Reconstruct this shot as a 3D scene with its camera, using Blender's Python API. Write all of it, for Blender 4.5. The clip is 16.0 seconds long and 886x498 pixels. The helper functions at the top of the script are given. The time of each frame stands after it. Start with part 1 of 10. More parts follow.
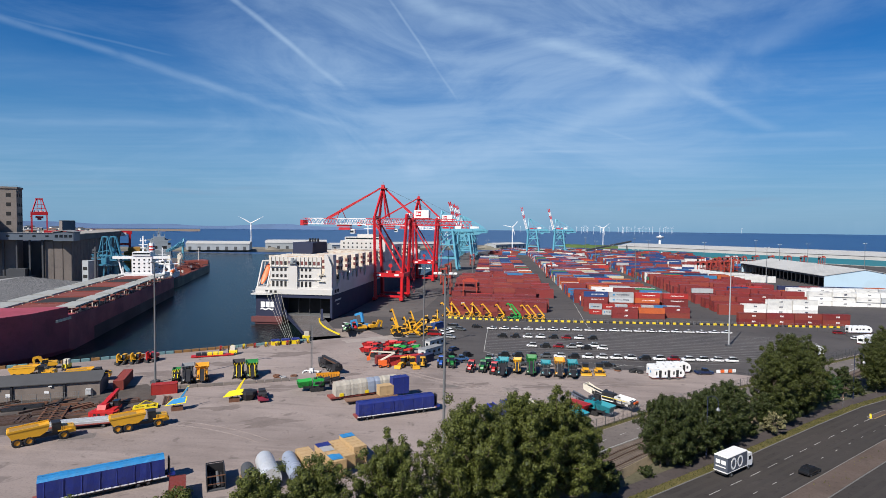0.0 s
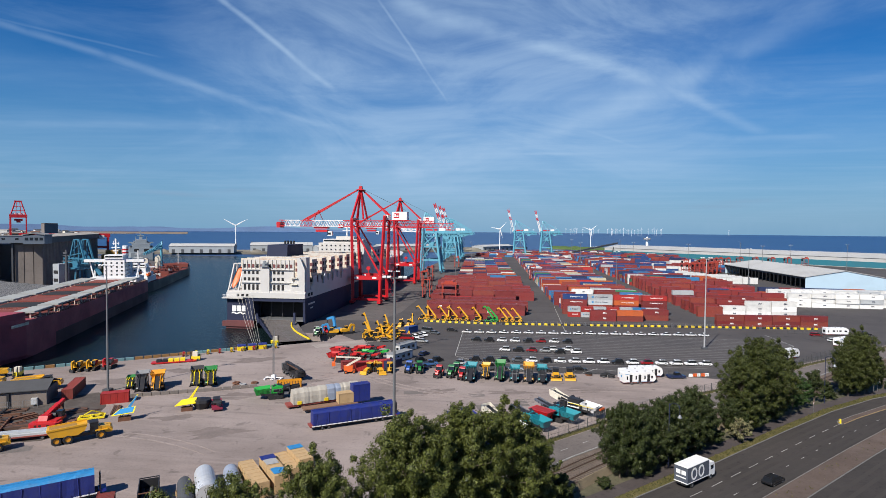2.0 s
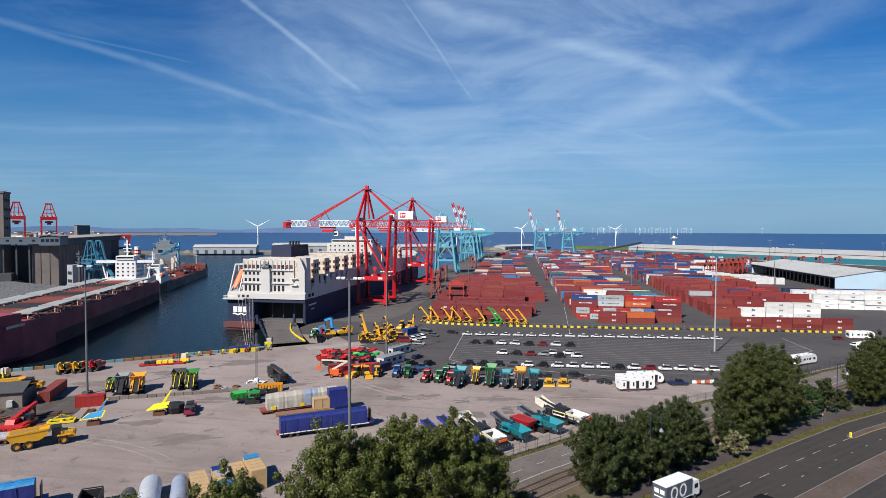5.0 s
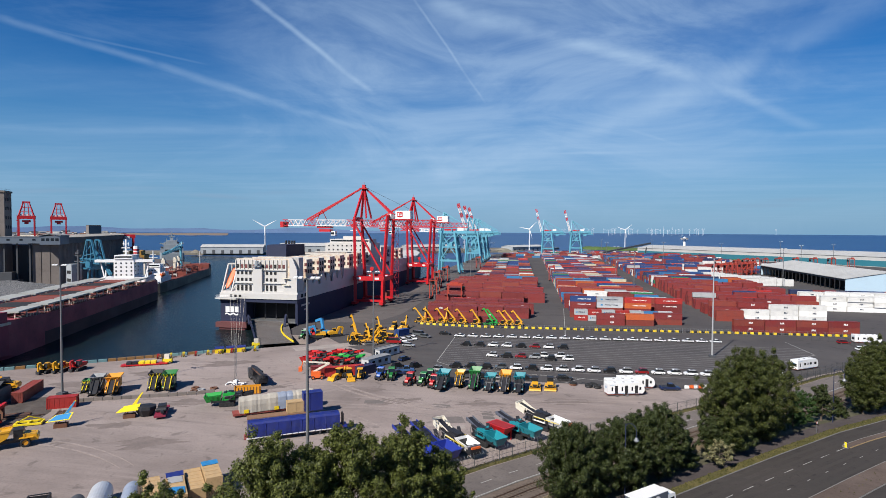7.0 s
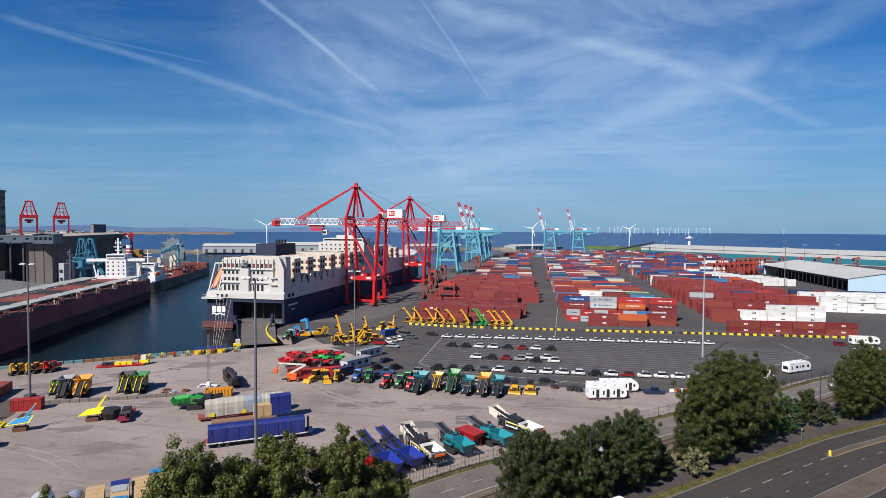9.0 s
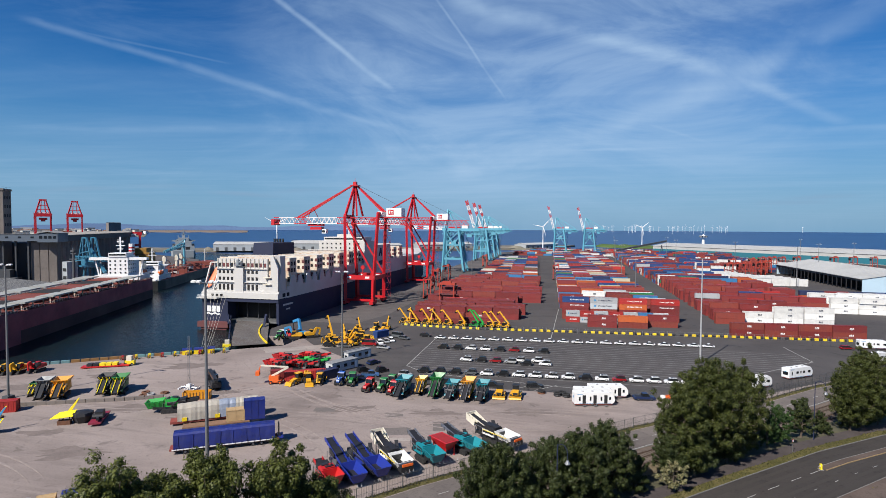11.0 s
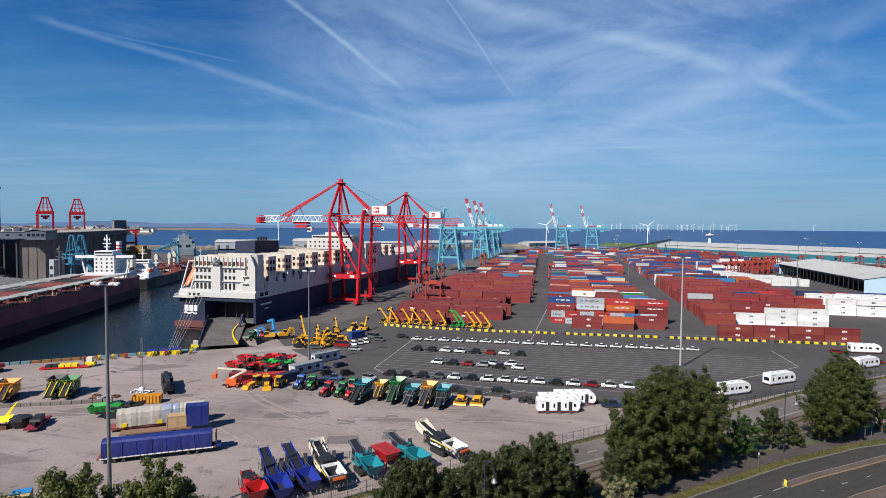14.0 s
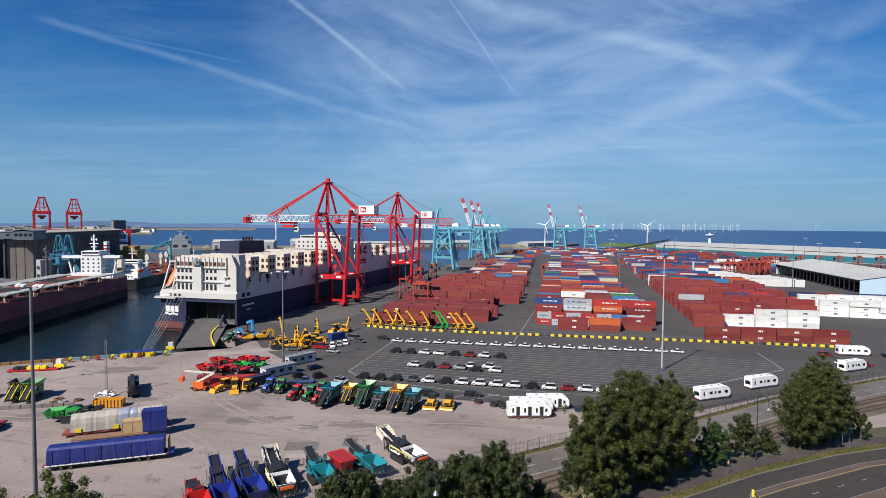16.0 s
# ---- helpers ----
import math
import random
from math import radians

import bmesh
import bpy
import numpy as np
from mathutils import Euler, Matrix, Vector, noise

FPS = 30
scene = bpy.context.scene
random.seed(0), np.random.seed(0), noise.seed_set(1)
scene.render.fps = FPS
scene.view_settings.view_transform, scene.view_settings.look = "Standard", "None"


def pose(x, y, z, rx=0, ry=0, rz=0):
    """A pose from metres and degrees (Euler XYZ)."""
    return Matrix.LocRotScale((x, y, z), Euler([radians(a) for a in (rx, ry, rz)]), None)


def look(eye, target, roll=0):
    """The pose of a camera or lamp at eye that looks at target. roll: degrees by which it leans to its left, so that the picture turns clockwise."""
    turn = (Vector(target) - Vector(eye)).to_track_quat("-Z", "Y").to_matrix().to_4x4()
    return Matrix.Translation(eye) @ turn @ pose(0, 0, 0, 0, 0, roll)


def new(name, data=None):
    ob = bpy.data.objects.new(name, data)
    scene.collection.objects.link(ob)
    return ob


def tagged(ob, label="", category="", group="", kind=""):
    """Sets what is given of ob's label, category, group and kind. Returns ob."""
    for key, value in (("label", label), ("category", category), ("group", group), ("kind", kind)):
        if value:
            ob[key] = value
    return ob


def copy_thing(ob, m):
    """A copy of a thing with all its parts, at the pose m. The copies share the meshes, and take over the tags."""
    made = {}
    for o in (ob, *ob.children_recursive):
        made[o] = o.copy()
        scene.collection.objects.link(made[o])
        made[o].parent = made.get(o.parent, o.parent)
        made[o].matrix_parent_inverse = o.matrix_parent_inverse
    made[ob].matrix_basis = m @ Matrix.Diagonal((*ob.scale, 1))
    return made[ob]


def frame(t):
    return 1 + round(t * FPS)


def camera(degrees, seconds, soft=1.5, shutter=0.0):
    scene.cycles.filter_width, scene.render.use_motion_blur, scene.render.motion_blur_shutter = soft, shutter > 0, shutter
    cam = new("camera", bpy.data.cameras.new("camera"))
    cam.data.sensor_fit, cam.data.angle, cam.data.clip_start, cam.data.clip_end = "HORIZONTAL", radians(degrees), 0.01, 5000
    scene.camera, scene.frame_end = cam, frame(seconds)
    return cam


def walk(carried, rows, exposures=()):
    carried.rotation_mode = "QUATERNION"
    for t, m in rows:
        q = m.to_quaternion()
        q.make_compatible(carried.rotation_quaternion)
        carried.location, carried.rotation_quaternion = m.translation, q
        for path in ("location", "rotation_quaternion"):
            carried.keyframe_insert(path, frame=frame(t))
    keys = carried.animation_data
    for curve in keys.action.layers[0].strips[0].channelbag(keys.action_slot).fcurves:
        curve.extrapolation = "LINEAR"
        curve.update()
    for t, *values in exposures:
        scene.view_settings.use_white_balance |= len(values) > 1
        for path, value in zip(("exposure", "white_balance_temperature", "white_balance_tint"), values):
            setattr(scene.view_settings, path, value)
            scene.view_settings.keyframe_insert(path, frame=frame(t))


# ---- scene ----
cam = camera(77.0, 16.0, 0.55)
PATH = [
    (0, (1.725, 1.528, 43.32), (1.465, 3.51, 43.242), 0.6),
    (0.5, (3.178, 2.848, 43.286), (2.932, 4.831, 43.211), 0.6),
    (1, (4.713, 4.089, 43.269), (4.486, 6.075, 43.195), 0.6),
    (1.5, (6.39, 5.322, 43.258), (6.167, 7.308, 43.184), 0.5),
    (2, (8.191, 6.644, 43.257), (7.964, 8.63, 43.187), 0.5),
    (2.5, (9.993, 7.972, 43.236), (9.76, 9.957, 43.165), 0.5),
    (3, (11.708, 9.285, 43.191), (11.451, 11.267, 43.121), 0.4),
    (3.5, (13.311, 10.632, 43.146), (13.041, 12.612, 43.076), 0.4),
    (4, (14.984, 11.933, 43.111), (14.694, 13.91, 43.039), 0.3),
    (6.5, (23.45, 18.437, 42.589), (23.1, 20.405, 42.522), 0.3),
    (7, (25.079, 19.936, 42.498), (24.719, 21.902, 42.43), 0.3),
    (7.5, (26.732, 21.348, 42.43), (26.365, 23.312, 42.36), 0.2),
    (8, (28.427, 22.714, 42.386), (28.052, 24.677, 42.315), 0.2),
    (8.5, (30.127, 24.054, 42.359), (29.749, 26.016, 42.286), 0.3),
    (9, (31.825, 25.361, 42.378), (31.443, 27.323, 42.307), 0.3),
    (11.5, (40.495, 32.232, 43.027), (40.055, 34.181, 42.946), 0.3),
    (12, (42.196, 33.676, 43.051), (41.751, 35.624, 42.968), 0.3),
    (12.5, (43.917, 35.126, 43.049), (43.468, 37.074, 42.966), 0.4),
    (13, (45.618, 36.541, 43.042), (45.165, 38.488, 42.958), 0.3),
    (13.5, (47.318, 37.893, 43.03), (46.862, 39.838, 42.946), 0.4),
    (14, (49.052, 39.265, 43.024), (48.592, 41.209, 42.939), 0.4),
    (14.5, (50.798, 40.62, 43.032), (50.333, 42.563, 42.946), 0.3),
    (15, (52.585, 41.975, 43.025), (52.117, 43.918, 42.938), 0.3),
    (15.5, (54.242, 43.241, 42.998), (53.773, 45.184, 42.912), 0.4),
    (16, (55.798, 44.422, 42.997), (55.33, 46.365, 42.912), 0.4),
]
walk(cam, [(t, look(eye, target, roll)) for t, eye, target, roll in PATH], ((0.0, 0.5), (16.0, 0.5)))

SKY_SAT, SKY_VAL, SKY_STRENGTH, SUN_POWER = 1.45, 0.78, 0.07, 5.0
SKY_TINT, CLOUD, HAZE = (0.86, 0.91, 1.14), (4.55, 6.3, 8.5), (1.75, 3.95, 6.25)

# ---- light and sky ----
SUN = Vector((-0.336, -0.654, 0.677)).normalized()
world = bpy.data.worlds.new("sky")
scene.world = world
world.use_nodes = True
wt = world.node_tree
wt.nodes.clear()


def wn(kind, **values):
    n = wt.nodes.new(kind)
    for key, value in values.items():
        n.inputs[key].default_value = value
    return n


def wmath(op, a, b=None, clamp=False):
    n = wt.nodes.new("ShaderNodeMath")
    n.operation, n.use_clamp = op, clamp
    for k, s in enumerate((a, b)):
        if s is None:
            continue
        if isinstance(s, (int, float)):
            n.inputs[k].default_value = s
        else:
            wt.links.new(s, n.inputs[k])
    return n.outputs[0]


def wrange(value, lo, hi, out_lo=0.0, out_hi=1.0):
    n = wt.nodes.new("ShaderNodeMapRange")
    n.interpolation_type = "SMOOTHSTEP"
    for k, s in zip(("From Min", "From Max", "To Min", "To Max"), (lo, hi, out_lo, out_hi)):
        n.inputs[k].default_value = s
    wt.links.new(value, n.inputs["Value"])
    return n.outputs[0]


def wdot(vec, v):
    n = wt.nodes.new("ShaderNodeVectorMath")
    n.operation = "DOT_PRODUCT"
    wt.links.new(vec, n.inputs[0])
    n.inputs[1].default_value = v
    return n.outputs["Value"]


sky = wt.nodes.new("ShaderNodeTexSky")
sky.sky_type, sky.sun_disc = "NISHITA", False
sky.sun_elevation, sky.sun_rotation = math.asin(SUN.z), math.atan2(SUN.x, SUN.y)
sky.air_density, sky.dust_density, sky.ozone_density, sky.altitude = 1.0, 0.6, 2.6, 40
coord = wt.nodes.new("ShaderNodeTexCoord")
ray = coord.outputs["Generated"]
up = wdot(ray, (0, 0, 1))
# the cloud deck: the way of sight laid on a flat sheet overhead, so that streaks run together at the horizon
high = wmath("MAXIMUM", up, 0.015)
flat = wt.nodes.new("ShaderNodeCombineXYZ")
wt.links.new(wmath("DIVIDE", wdot(ray, (1, 0, 0)), high), flat.inputs[0])
wt.links.new(wmath("DIVIDE", wdot(ray, (0, 1, 0)), high), flat.inputs[1])


def wisps(turn, stretch, scale, lo, hi, w, detail=7, rough=0.6):
    m = wt.nodes.new("ShaderNodeMapping")
    m.inputs["Rotation"].default_value = (0, 0, radians(turn))
    m.inputs["Scale"].default_value = stretch
    wt.links.new(flat.outputs[0], m.inputs["Vector"])
    n = wt.nodes.new("ShaderNodeTexNoise")
    n.noise_dimensions = "4D"
    n.inputs["W"].default_value, n.inputs["Scale"].default_value, n.inputs["Detail"].default_value, n.inputs["Roughness"].default_value = w, scale, detail, rough
    n.inputs["Distortion"].default_value = 0.6
    wt.links.new(m.outputs[0], n.inputs["Vector"])
    return wrange(n.outputs["Fac"], lo, hi)


veil = wisps(12, (0.55, 1.0, 1), 0.45, 0.36, 0.80, 3.1)
fibre = wisps(28, (0.22, 1.1, 1), 1.1, 0.42, 0.86, 8.3, 9, 0.62)
streak = wisps(-40, (0.16, 1.3, 1), 0.8, 0.46, 0.88, 5.2, 8, 0.6)
clouds = wmath("ADD", wmath("MULTIPLY", veil, 0.34), wmath("ADD", wmath("MULTIPLY", fibre, 0.20), wmath("MULTIPLY", streak, 0.16)))


# vapour trails: thin bands along great circles through two directions (yaw, height in degrees)
def way(yaw, height):
    return Vector((-math.sin(radians(yaw)) * math.cos(radians(height)), math.cos(radians(yaw)) * math.cos(radians(height)), math.sin(radians(height))))


ragged = wt.nodes.new("ShaderNodeTexNoise")
ragged.inputs["Scale"].default_value, ragged.inputs["Detail"].default_value = 14.0, 5.0
wt.links.new(ray, ragged.inputs["Vector"])
soft_edge = wmath("MULTIPLY", wmath("SUBTRACT", ragged.outputs["Fac"], 0.5), 0.016)
TRAILS = [
    ((29.6, 21.4), (17.9, 13.8), 0.0068, 0.62),
    ((26.5, 20.9), (12.6, 16.4), 0.0200, 0.13),
    ((48.8, 16.3), (37.5, 14.5), 0.0080, 0.42),
    ((37.5, 14.5), (23.1, 11.1), 0.0095, 0.36),
    ((23.1, 11.1), (17.5, 10.0), 0.0075, 0.40),
    ((17.5, 10.0), (16.3, 8.6), 0.0060, 0.40),
    ((46.4, 16.1), (33.8, 15.1), 0.0028, 0.22),
    ((13.4, 22.1), (6.4, 13.1), 0.0034, 0.38),
    ((11.6, 21.8), (1.0, 19.1), 0.0210, 0.42),
    ((1.0, 19.1), (-14.3, 13.9), 0.0170, 0.42),
    ((-14.3, 13.9), (-22.8, 8.9), 0.0120, 0.36),
    ((-27.7, 18.2), (-19.6, 15.6), 0.0300, 0.26),
    ((-19.6, 15.6), (-14.3, 12.8), 0.0280, 0.36),
    ((-14.3, 12.8), (-0.9, 8.7), 0.0300, 0.36),
    ((-2.2, 9.3), (11.5, 6.1), 0.0420, 0.30),
    ((-1.0, 7.7), (-7.7, 7.6), 0.0040, 0.42),
    ((-6.8, 10.2), (-12.4, 8.1), 0.0038, 0.26),
    ((-17.1, 9.0), (-21.2, 8.3), 0.0090, 0.32),
    ((-20.4, 8.4), (-27.9, 8.0), 0.0075, 0.34),
    ((49.3, 8.0), (42.8, 8.4), 0.0060, 0.22),
    ((44.4, 8.2), (23.1, 9.6), 0.0085, 0.20),
    ((-6.6, 5.4), (-22.1, 4.7), 0.0070, 0.16),
]


def trail(a, b, width, strength):
    """A soft band from one direction to another, with ragged edges."""
    va, vb = way(*a), way(*b)
    normal, mid = va.cross(vb).normalized(), (va + vb).normalized()
    off = wmath("ABSOLUTE", wmath("ADD", wdot(ray, normal), wmath("MULTIPLY", soft_edge, min(1.6, width * 70))))
    band = wrange(off, 0.0, width, strength, 0.0)
    reach = mid.dot(va)
    blur = max(0.002, 0.30 * (1 - reach))
    return wmath("MULTIPLY", band, wrange(wdot(ray, mid), reach - blur, reach + blur))


bands = None
for a, b, width, strength in TRAILS:
    one = trail(a, b, width, strength * (0.50 if width < 0.011 else 0.64))
    bands = one if bands is None else wmath("MAXIMUM", bands, one)
broken = wrange(ragged.outputs["Fac"], 0.25, 0.62, 0.40, 1.0)
clouds = wmath("ADD", wmath("MULTIPLY", clouds, 0.62), wmath("MULTIPLY", bands, broken))
# small grey clouds low over the estuary
GREYS = [
    ((47.2, 3.0), (44.1, 3.2)),
    ((40.5, 3.6), (38.3, 3.7)),
    ((34.1, 3.1), (29.8, 3.0)),
    ((28.5, 3.5), (25.6, 3.7)),
    ((-18.3, 2.3), (-20.9, 2.3)),
    ((-20.7, 2.7), (-23.2, 2.8)),
]
grey_bands = None
for a, b in GREYS:
    one = trail(a, b, 0.0065, 0.55)
    grey_bands = one if grey_bands is None else wmath("MAXIMUM", grey_bands, one)
puff = wt.nodes.new("ShaderNodeMapping")
puff.inputs["Rotation"].default_value = (0, radians(24), radians(20))
puff.inputs["Scale"].default_value = (1.0, 1.0, 3.2)
wt.links.new(ray, puff.inputs["Vector"])
pn = wt.nodes.new("ShaderNodeTexNoise")
pn.inputs["Scale"].default_value, pn.inputs["Detail"].default_value, pn.inputs["Roughness"].default_value, pn.inputs["Distortion"].default_value = 2.4, 10.0, 0.62, 1.1
wt.links.new(puff.outputs[0], pn.inputs["Vector"])
clouds = wmath("ADD", wmath("MULTIPLY", clouds, 0.92), wrange(pn.outputs["Fac"], 0.42, 0.80, 0.0, 0.17))
# a broad thin veil over the terminal
sheet = wrange(wdot(ray, way(4, 13)), 0.86, 0.99, 0.0, 0.36)
clouds = wmath("ADD", clouds, wmath("MULTIPLY", sheet, wrange(pn.outputs["Fac"], 0.30, 0.62, 0.35, 1.0)))
low_haze = wrange(up, -0.02, 0.34, 0.80, 0.0)
clouds = wmath("MULTIPLY", wmath("MULTIPLY", clouds, wrange(up, 0.0, 0.10, 0.25, 1.0)), wrange(up, 0.40, 0.66, 1.0, 0.2))
clouds = wmath("MINIMUM", clouds, 0.9)
tone = wt.nodes.new("ShaderNodeHueSaturation")
tone.inputs["Saturation"].default_value, tone.inputs["Value"].default_value = SKY_SAT, SKY_VAL
clear = wt.nodes.new("ShaderNodeMix")
clear.data_type, clear.blend_type = "RGBA", "MULTIPLY"
clear.inputs["Factor"].default_value = 1.0
clear.inputs["B"].default_value = (*SKY_TINT, 1)
wt.links.new(sky.outputs[0], clear.inputs["A"])
wt.links.new(clear.outputs["Result"], tone.inputs["Color"])
mix = wt.nodes.new("ShaderNodeMix")
mix.data_type = "RGBA"
mix.inputs["B"].default_value = (*CLOUD, 1)
haze = wt.nodes.new("ShaderNodeMix")
haze.data_type = "RGBA"
haze.inputs["B"].default_value = (*HAZE, 1)
wt.links.new(low_haze, haze.inputs["Factor"])
wt.links.new(tone.outputs[0], haze.inputs["A"])
wt.links.new(clouds, mix.inputs["Factor"])
wt.links.new(haze.outputs["Result"], mix.inputs["A"])
back = wt.nodes.new("ShaderNodeBackground")
back.inputs["Strength"].default_value = SKY_STRENGTH
dusky = wt.nodes.new("ShaderNodeMix")
dusky.data_type = "RGBA"
dusky.inputs["B"].default_value = (2.6, 3.9, 5.6, 1)
wt.links.new(wmath("MULTIPLY", grey_bands, broken), dusky.inputs["Factor"])
wt.links.new(mix.outputs["Result"], dusky.inputs["A"])
wt.links.new(dusky.outputs["Result"], back.inputs["Color"])
wo = wt.nodes.new("ShaderNodeOutputWorld")
wt.links.new(back.outputs[0], wo.inputs["Surface"])

sun_data = bpy.data.lights.new("sun", "SUN")
sun_data.energy, sun_data.angle, sun_data.color = SUN_POWER, radians(0.53), (1.0, 0.945, 0.86)
sun = new("sun", sun_data)
sun.matrix_world = look((0, 0, 400), Vector((0, 0, 400)) - SUN)

# ---- materials ----
def material(name, rgb, rough=0.6, metal=0.0, vary=0.25, scale=0.5, fine=6.0, bump=0.0, dirt=None, tint=0.0, where="Object", spec=0.5):
    """A painted or bare surface: broad stains and fine grain over one base colour. tint: how far single pieces differ."""
    rgb = tuple(c * (0.74 if max(rgb) < 0.66 else 0.92) for c in rgb)
    m = bpy.data.materials.new(name)
    m.use_nodes = True
    t = m.node_tree
    b = t.nodes["Principled BSDF"]
    b.inputs["Roughness"].default_value, b.inputs["Metallic"].default_value = rough, metal
    b.inputs["Specular IOR Level"].default_value = spec
    if where == "World":
        src = t.nodes.new("ShaderNodeNewGeometry").outputs["Position"]
    else:
        src = t.nodes.new("ShaderNodeTexCoord").outputs["Object"]
    info = t.nodes.new("ShaderNodeObjectInfo")
    w = t.nodes.new("ShaderNodeMath")
    w.operation = "MULTIPLY"
    w.inputs[1].default_value = 40.0
    t.links.new(info.outputs["Random"], w.inputs[0])

    def noise_tex(s, detail, r=0.6):
        n = t.nodes.new("ShaderNodeTexNoise")
        n.noise_dimensions = "4D"
        n.inputs["Scale"].default_value, n.inputs["Detail"].default_value, n.inputs["Roughness"].default_value = s, detail, r
        t.links.new(src, n.inputs["Vector"])
        t.links.new(w.outputs[0], n.inputs["W"])
        return n.outputs["Fac"]

    def ramp(f, lo, hi, a, c):
        n = t.nodes.new("ShaderNodeMapRange")
        for k, s in zip(("From Min", "From Max", "To Min", "To Max"), (lo, hi, a, c)):
            n.inputs[k].default_value = s
        t.links.new(f, n.inputs["Value"])
        return n.outputs[0]

    def blend(fac, a, c):
        n = t.nodes.new("ShaderNodeMix")
        n.data_type = "RGBA"
        t.links.new(fac, n.inputs["Factor"])
        for s, k in ((a, "A"), (c, "B")):
            if isinstance(s, tuple):
                n.inputs[k].default_value = (*s, 1)
            else:
                t.links.new(s, n.inputs[k])
        return n.outputs["Result"]

    dirt = dirt or tuple(c * 0.45 + 0.02 for c in rgb)
    broad, grain = noise_tex(scale, 5), noise_tex(fine, 4, 0.7)
    colour = blend(ramp(broad, 0.45, 0.75, 0.0, vary * 1.6), rgb, dirt)
    colour = blend(ramp(grain, 0.50, 0.80, 0.0, vary), colour, tuple(c * 0.7 for c in dirt))
    if tint:
        h = t.nodes.new("ShaderNodeHueSaturation")
        t.links.new(colour, h.inputs["Color"])
        t.links.new(ramp(info.outputs["Random"], 0, 1, 1 - tint, 1 + tint), h.inputs["Value"])
        colour = h.outputs[0]
    t.links.new(colour, b.inputs["Base Color"])
    t.links.new(ramp(broad, 0.3, 0.7, max(rough - 0.1, 0.03), min(rough + 0.15, 1)), b.inputs["Roughness"])
    if bump:
        n = t.nodes.new("ShaderNodeBump")
        n.inputs["Strength"].default_value, n.inputs["Distance"].default_value = bump, 0.05
        t.links.new(grain, n.inputs["Height"])
        t.links.new(n.outputs[0], b.inputs["Normal"])
    return m


steel_grey = material("galvanised_steel", (0.32, 0.33, 0.34), 0.45, 0.6)
mast_grey = material("mast_grey", (0.22, 0.225, 0.23), 0.5, 0.3)
rubber = material("tyre_rubber", (0.018, 0.018, 0.019), 0.85)
black = material("black_paint", (0.022, 0.022, 0.026), 0.5)
# near-black colour that paints the shade inside openings, mostly on flat plates
dark_hole = material("interior_shade", (0.012, 0.012, 0.014), 0.9)
car_glass = material("dark_car_glass", (0.010, 0.012, 0.014), 0.35, 0.0, 0.1, spec=0.25)
glass = material("tinted_glass", (0.015, 0.02, 0.025), 0.08, 0.0, 0.1)
white = material("white_paint", (0.78, 0.78, 0.77), 0.4, 0, 0.12, 0.4)
cream = material("cream_paint", (0.68, 0.63, 0.52), 0.5, 0, 0.25)
yellow = material("plant_yellow", (0.68, 0.345, 0.018), 0.4, 0, 0.22, 0.7)
bright_yellow = material("lime_yellow", (0.85, 0.66, 0.02), 0.4, 0, 0.15)
amber = material("plant_amber", (0.72, 0.30, 0.015), 0.4, 0, 0.22)
orange = material("safety_orange", (0.75, 0.13, 0.02), 0.45, 0, 0.2)
red = material("plant_red", (0.60, 0.018, 0.02), 0.4, 0, 0.2)
crane_red = material("crane_red", (0.62, 0.014, 0.022), 0.4, 0, 0.14, 0.25)
crane_white = material("crane_white", (0.75, 0.72, 0.72), 0.5, 0, 0.2, 0.3)
crane_blue = material("crane_light_blue", (0.13, 0.42, 0.55), 0.5, 0, 0.18, 0.2)
green = material("plant_green", (0.02, 0.22, 0.045), 0.4, 0, 0.2)
lime = material("bright_green", (0.02, 0.42, 0.06), 0.4, 0, 0.2)
teal = material("plant_teal", (0.015, 0.27, 0.33), 0.4, 0, 0.22)
royal = material("royal_blue_paint", (0.018, 0.04, 0.33), 0.4, 0, 0.18)
tractor_blue = material("tractor_blue", (0.02, 0.11, 0.48), 0.35, 0, 0.15)
sky_blue = material("light_blue_paint", (0.05, 0.30, 0.62), 0.4, 0, 0.15)
# dark blue sheets; also paints the shaded sides of the bright blue one
tarp_blue = material("blue_tarpaulin", (0.013, 0.028, 0.215), 0.5, 0, 0.4, 0.9, 3.0, 0.9)
tarp_light = material("bright_blue_tarpaulin", (0.03, 0.26, 0.58), 0.5, 0, 0.35, 0.9, 3.0, 0.9)
tarp_beige = material("weathered_beige_sheet", (0.50, 0.46, 0.39), 0.7, 0, 0.3, 0.8, 4.0, 0.6)
tarp_grey = material("clear_blue_grey_sheet", (0.33, 0.38, 0.48), 0.4, 0, 0.3, 0.8, 4.0, 0.5)
timber = material("raw_plywood", (0.56, 0.38, 0.19), 0.75, 0, 0.25, 1.2, 9.0)
rust = material("rusty_steel", (0.20, 0.085, 0.045), 0.85, 0.1, 0.5, 0.8)
brick_red = material("rust_red_bed", (0.30, 0.06, 0.045), 0.7, 0, 0.35)
silver = material("silver_sheet", (0.62, 0.64, 0.66), 0.35, 0.4, 0.2)
grey_plastic = material("grey_moulding", (0.42, 0.42, 0.42), 0.6)
cabin_grey = material("cabin_grey", (0.60, 0.61, 0.61), 0.6, 0, 0.25)
roof_grey = material("felt_roof", (0.28, 0.29, 0.30), 0.8, 0, 0.35)
navy = material("navy_hull", (0.010, 0.017, 0.055), 0.75, 0, 0.35, 0.08, 0.8, dirt=(0.02, 0.03, 0.07))
ship_white = material("ship_white", (0.655, 0.64, 0.615), 0.5, 0, 0.18, 0.12, 1.2, dirt=(0.42, 0.36, 0.28))
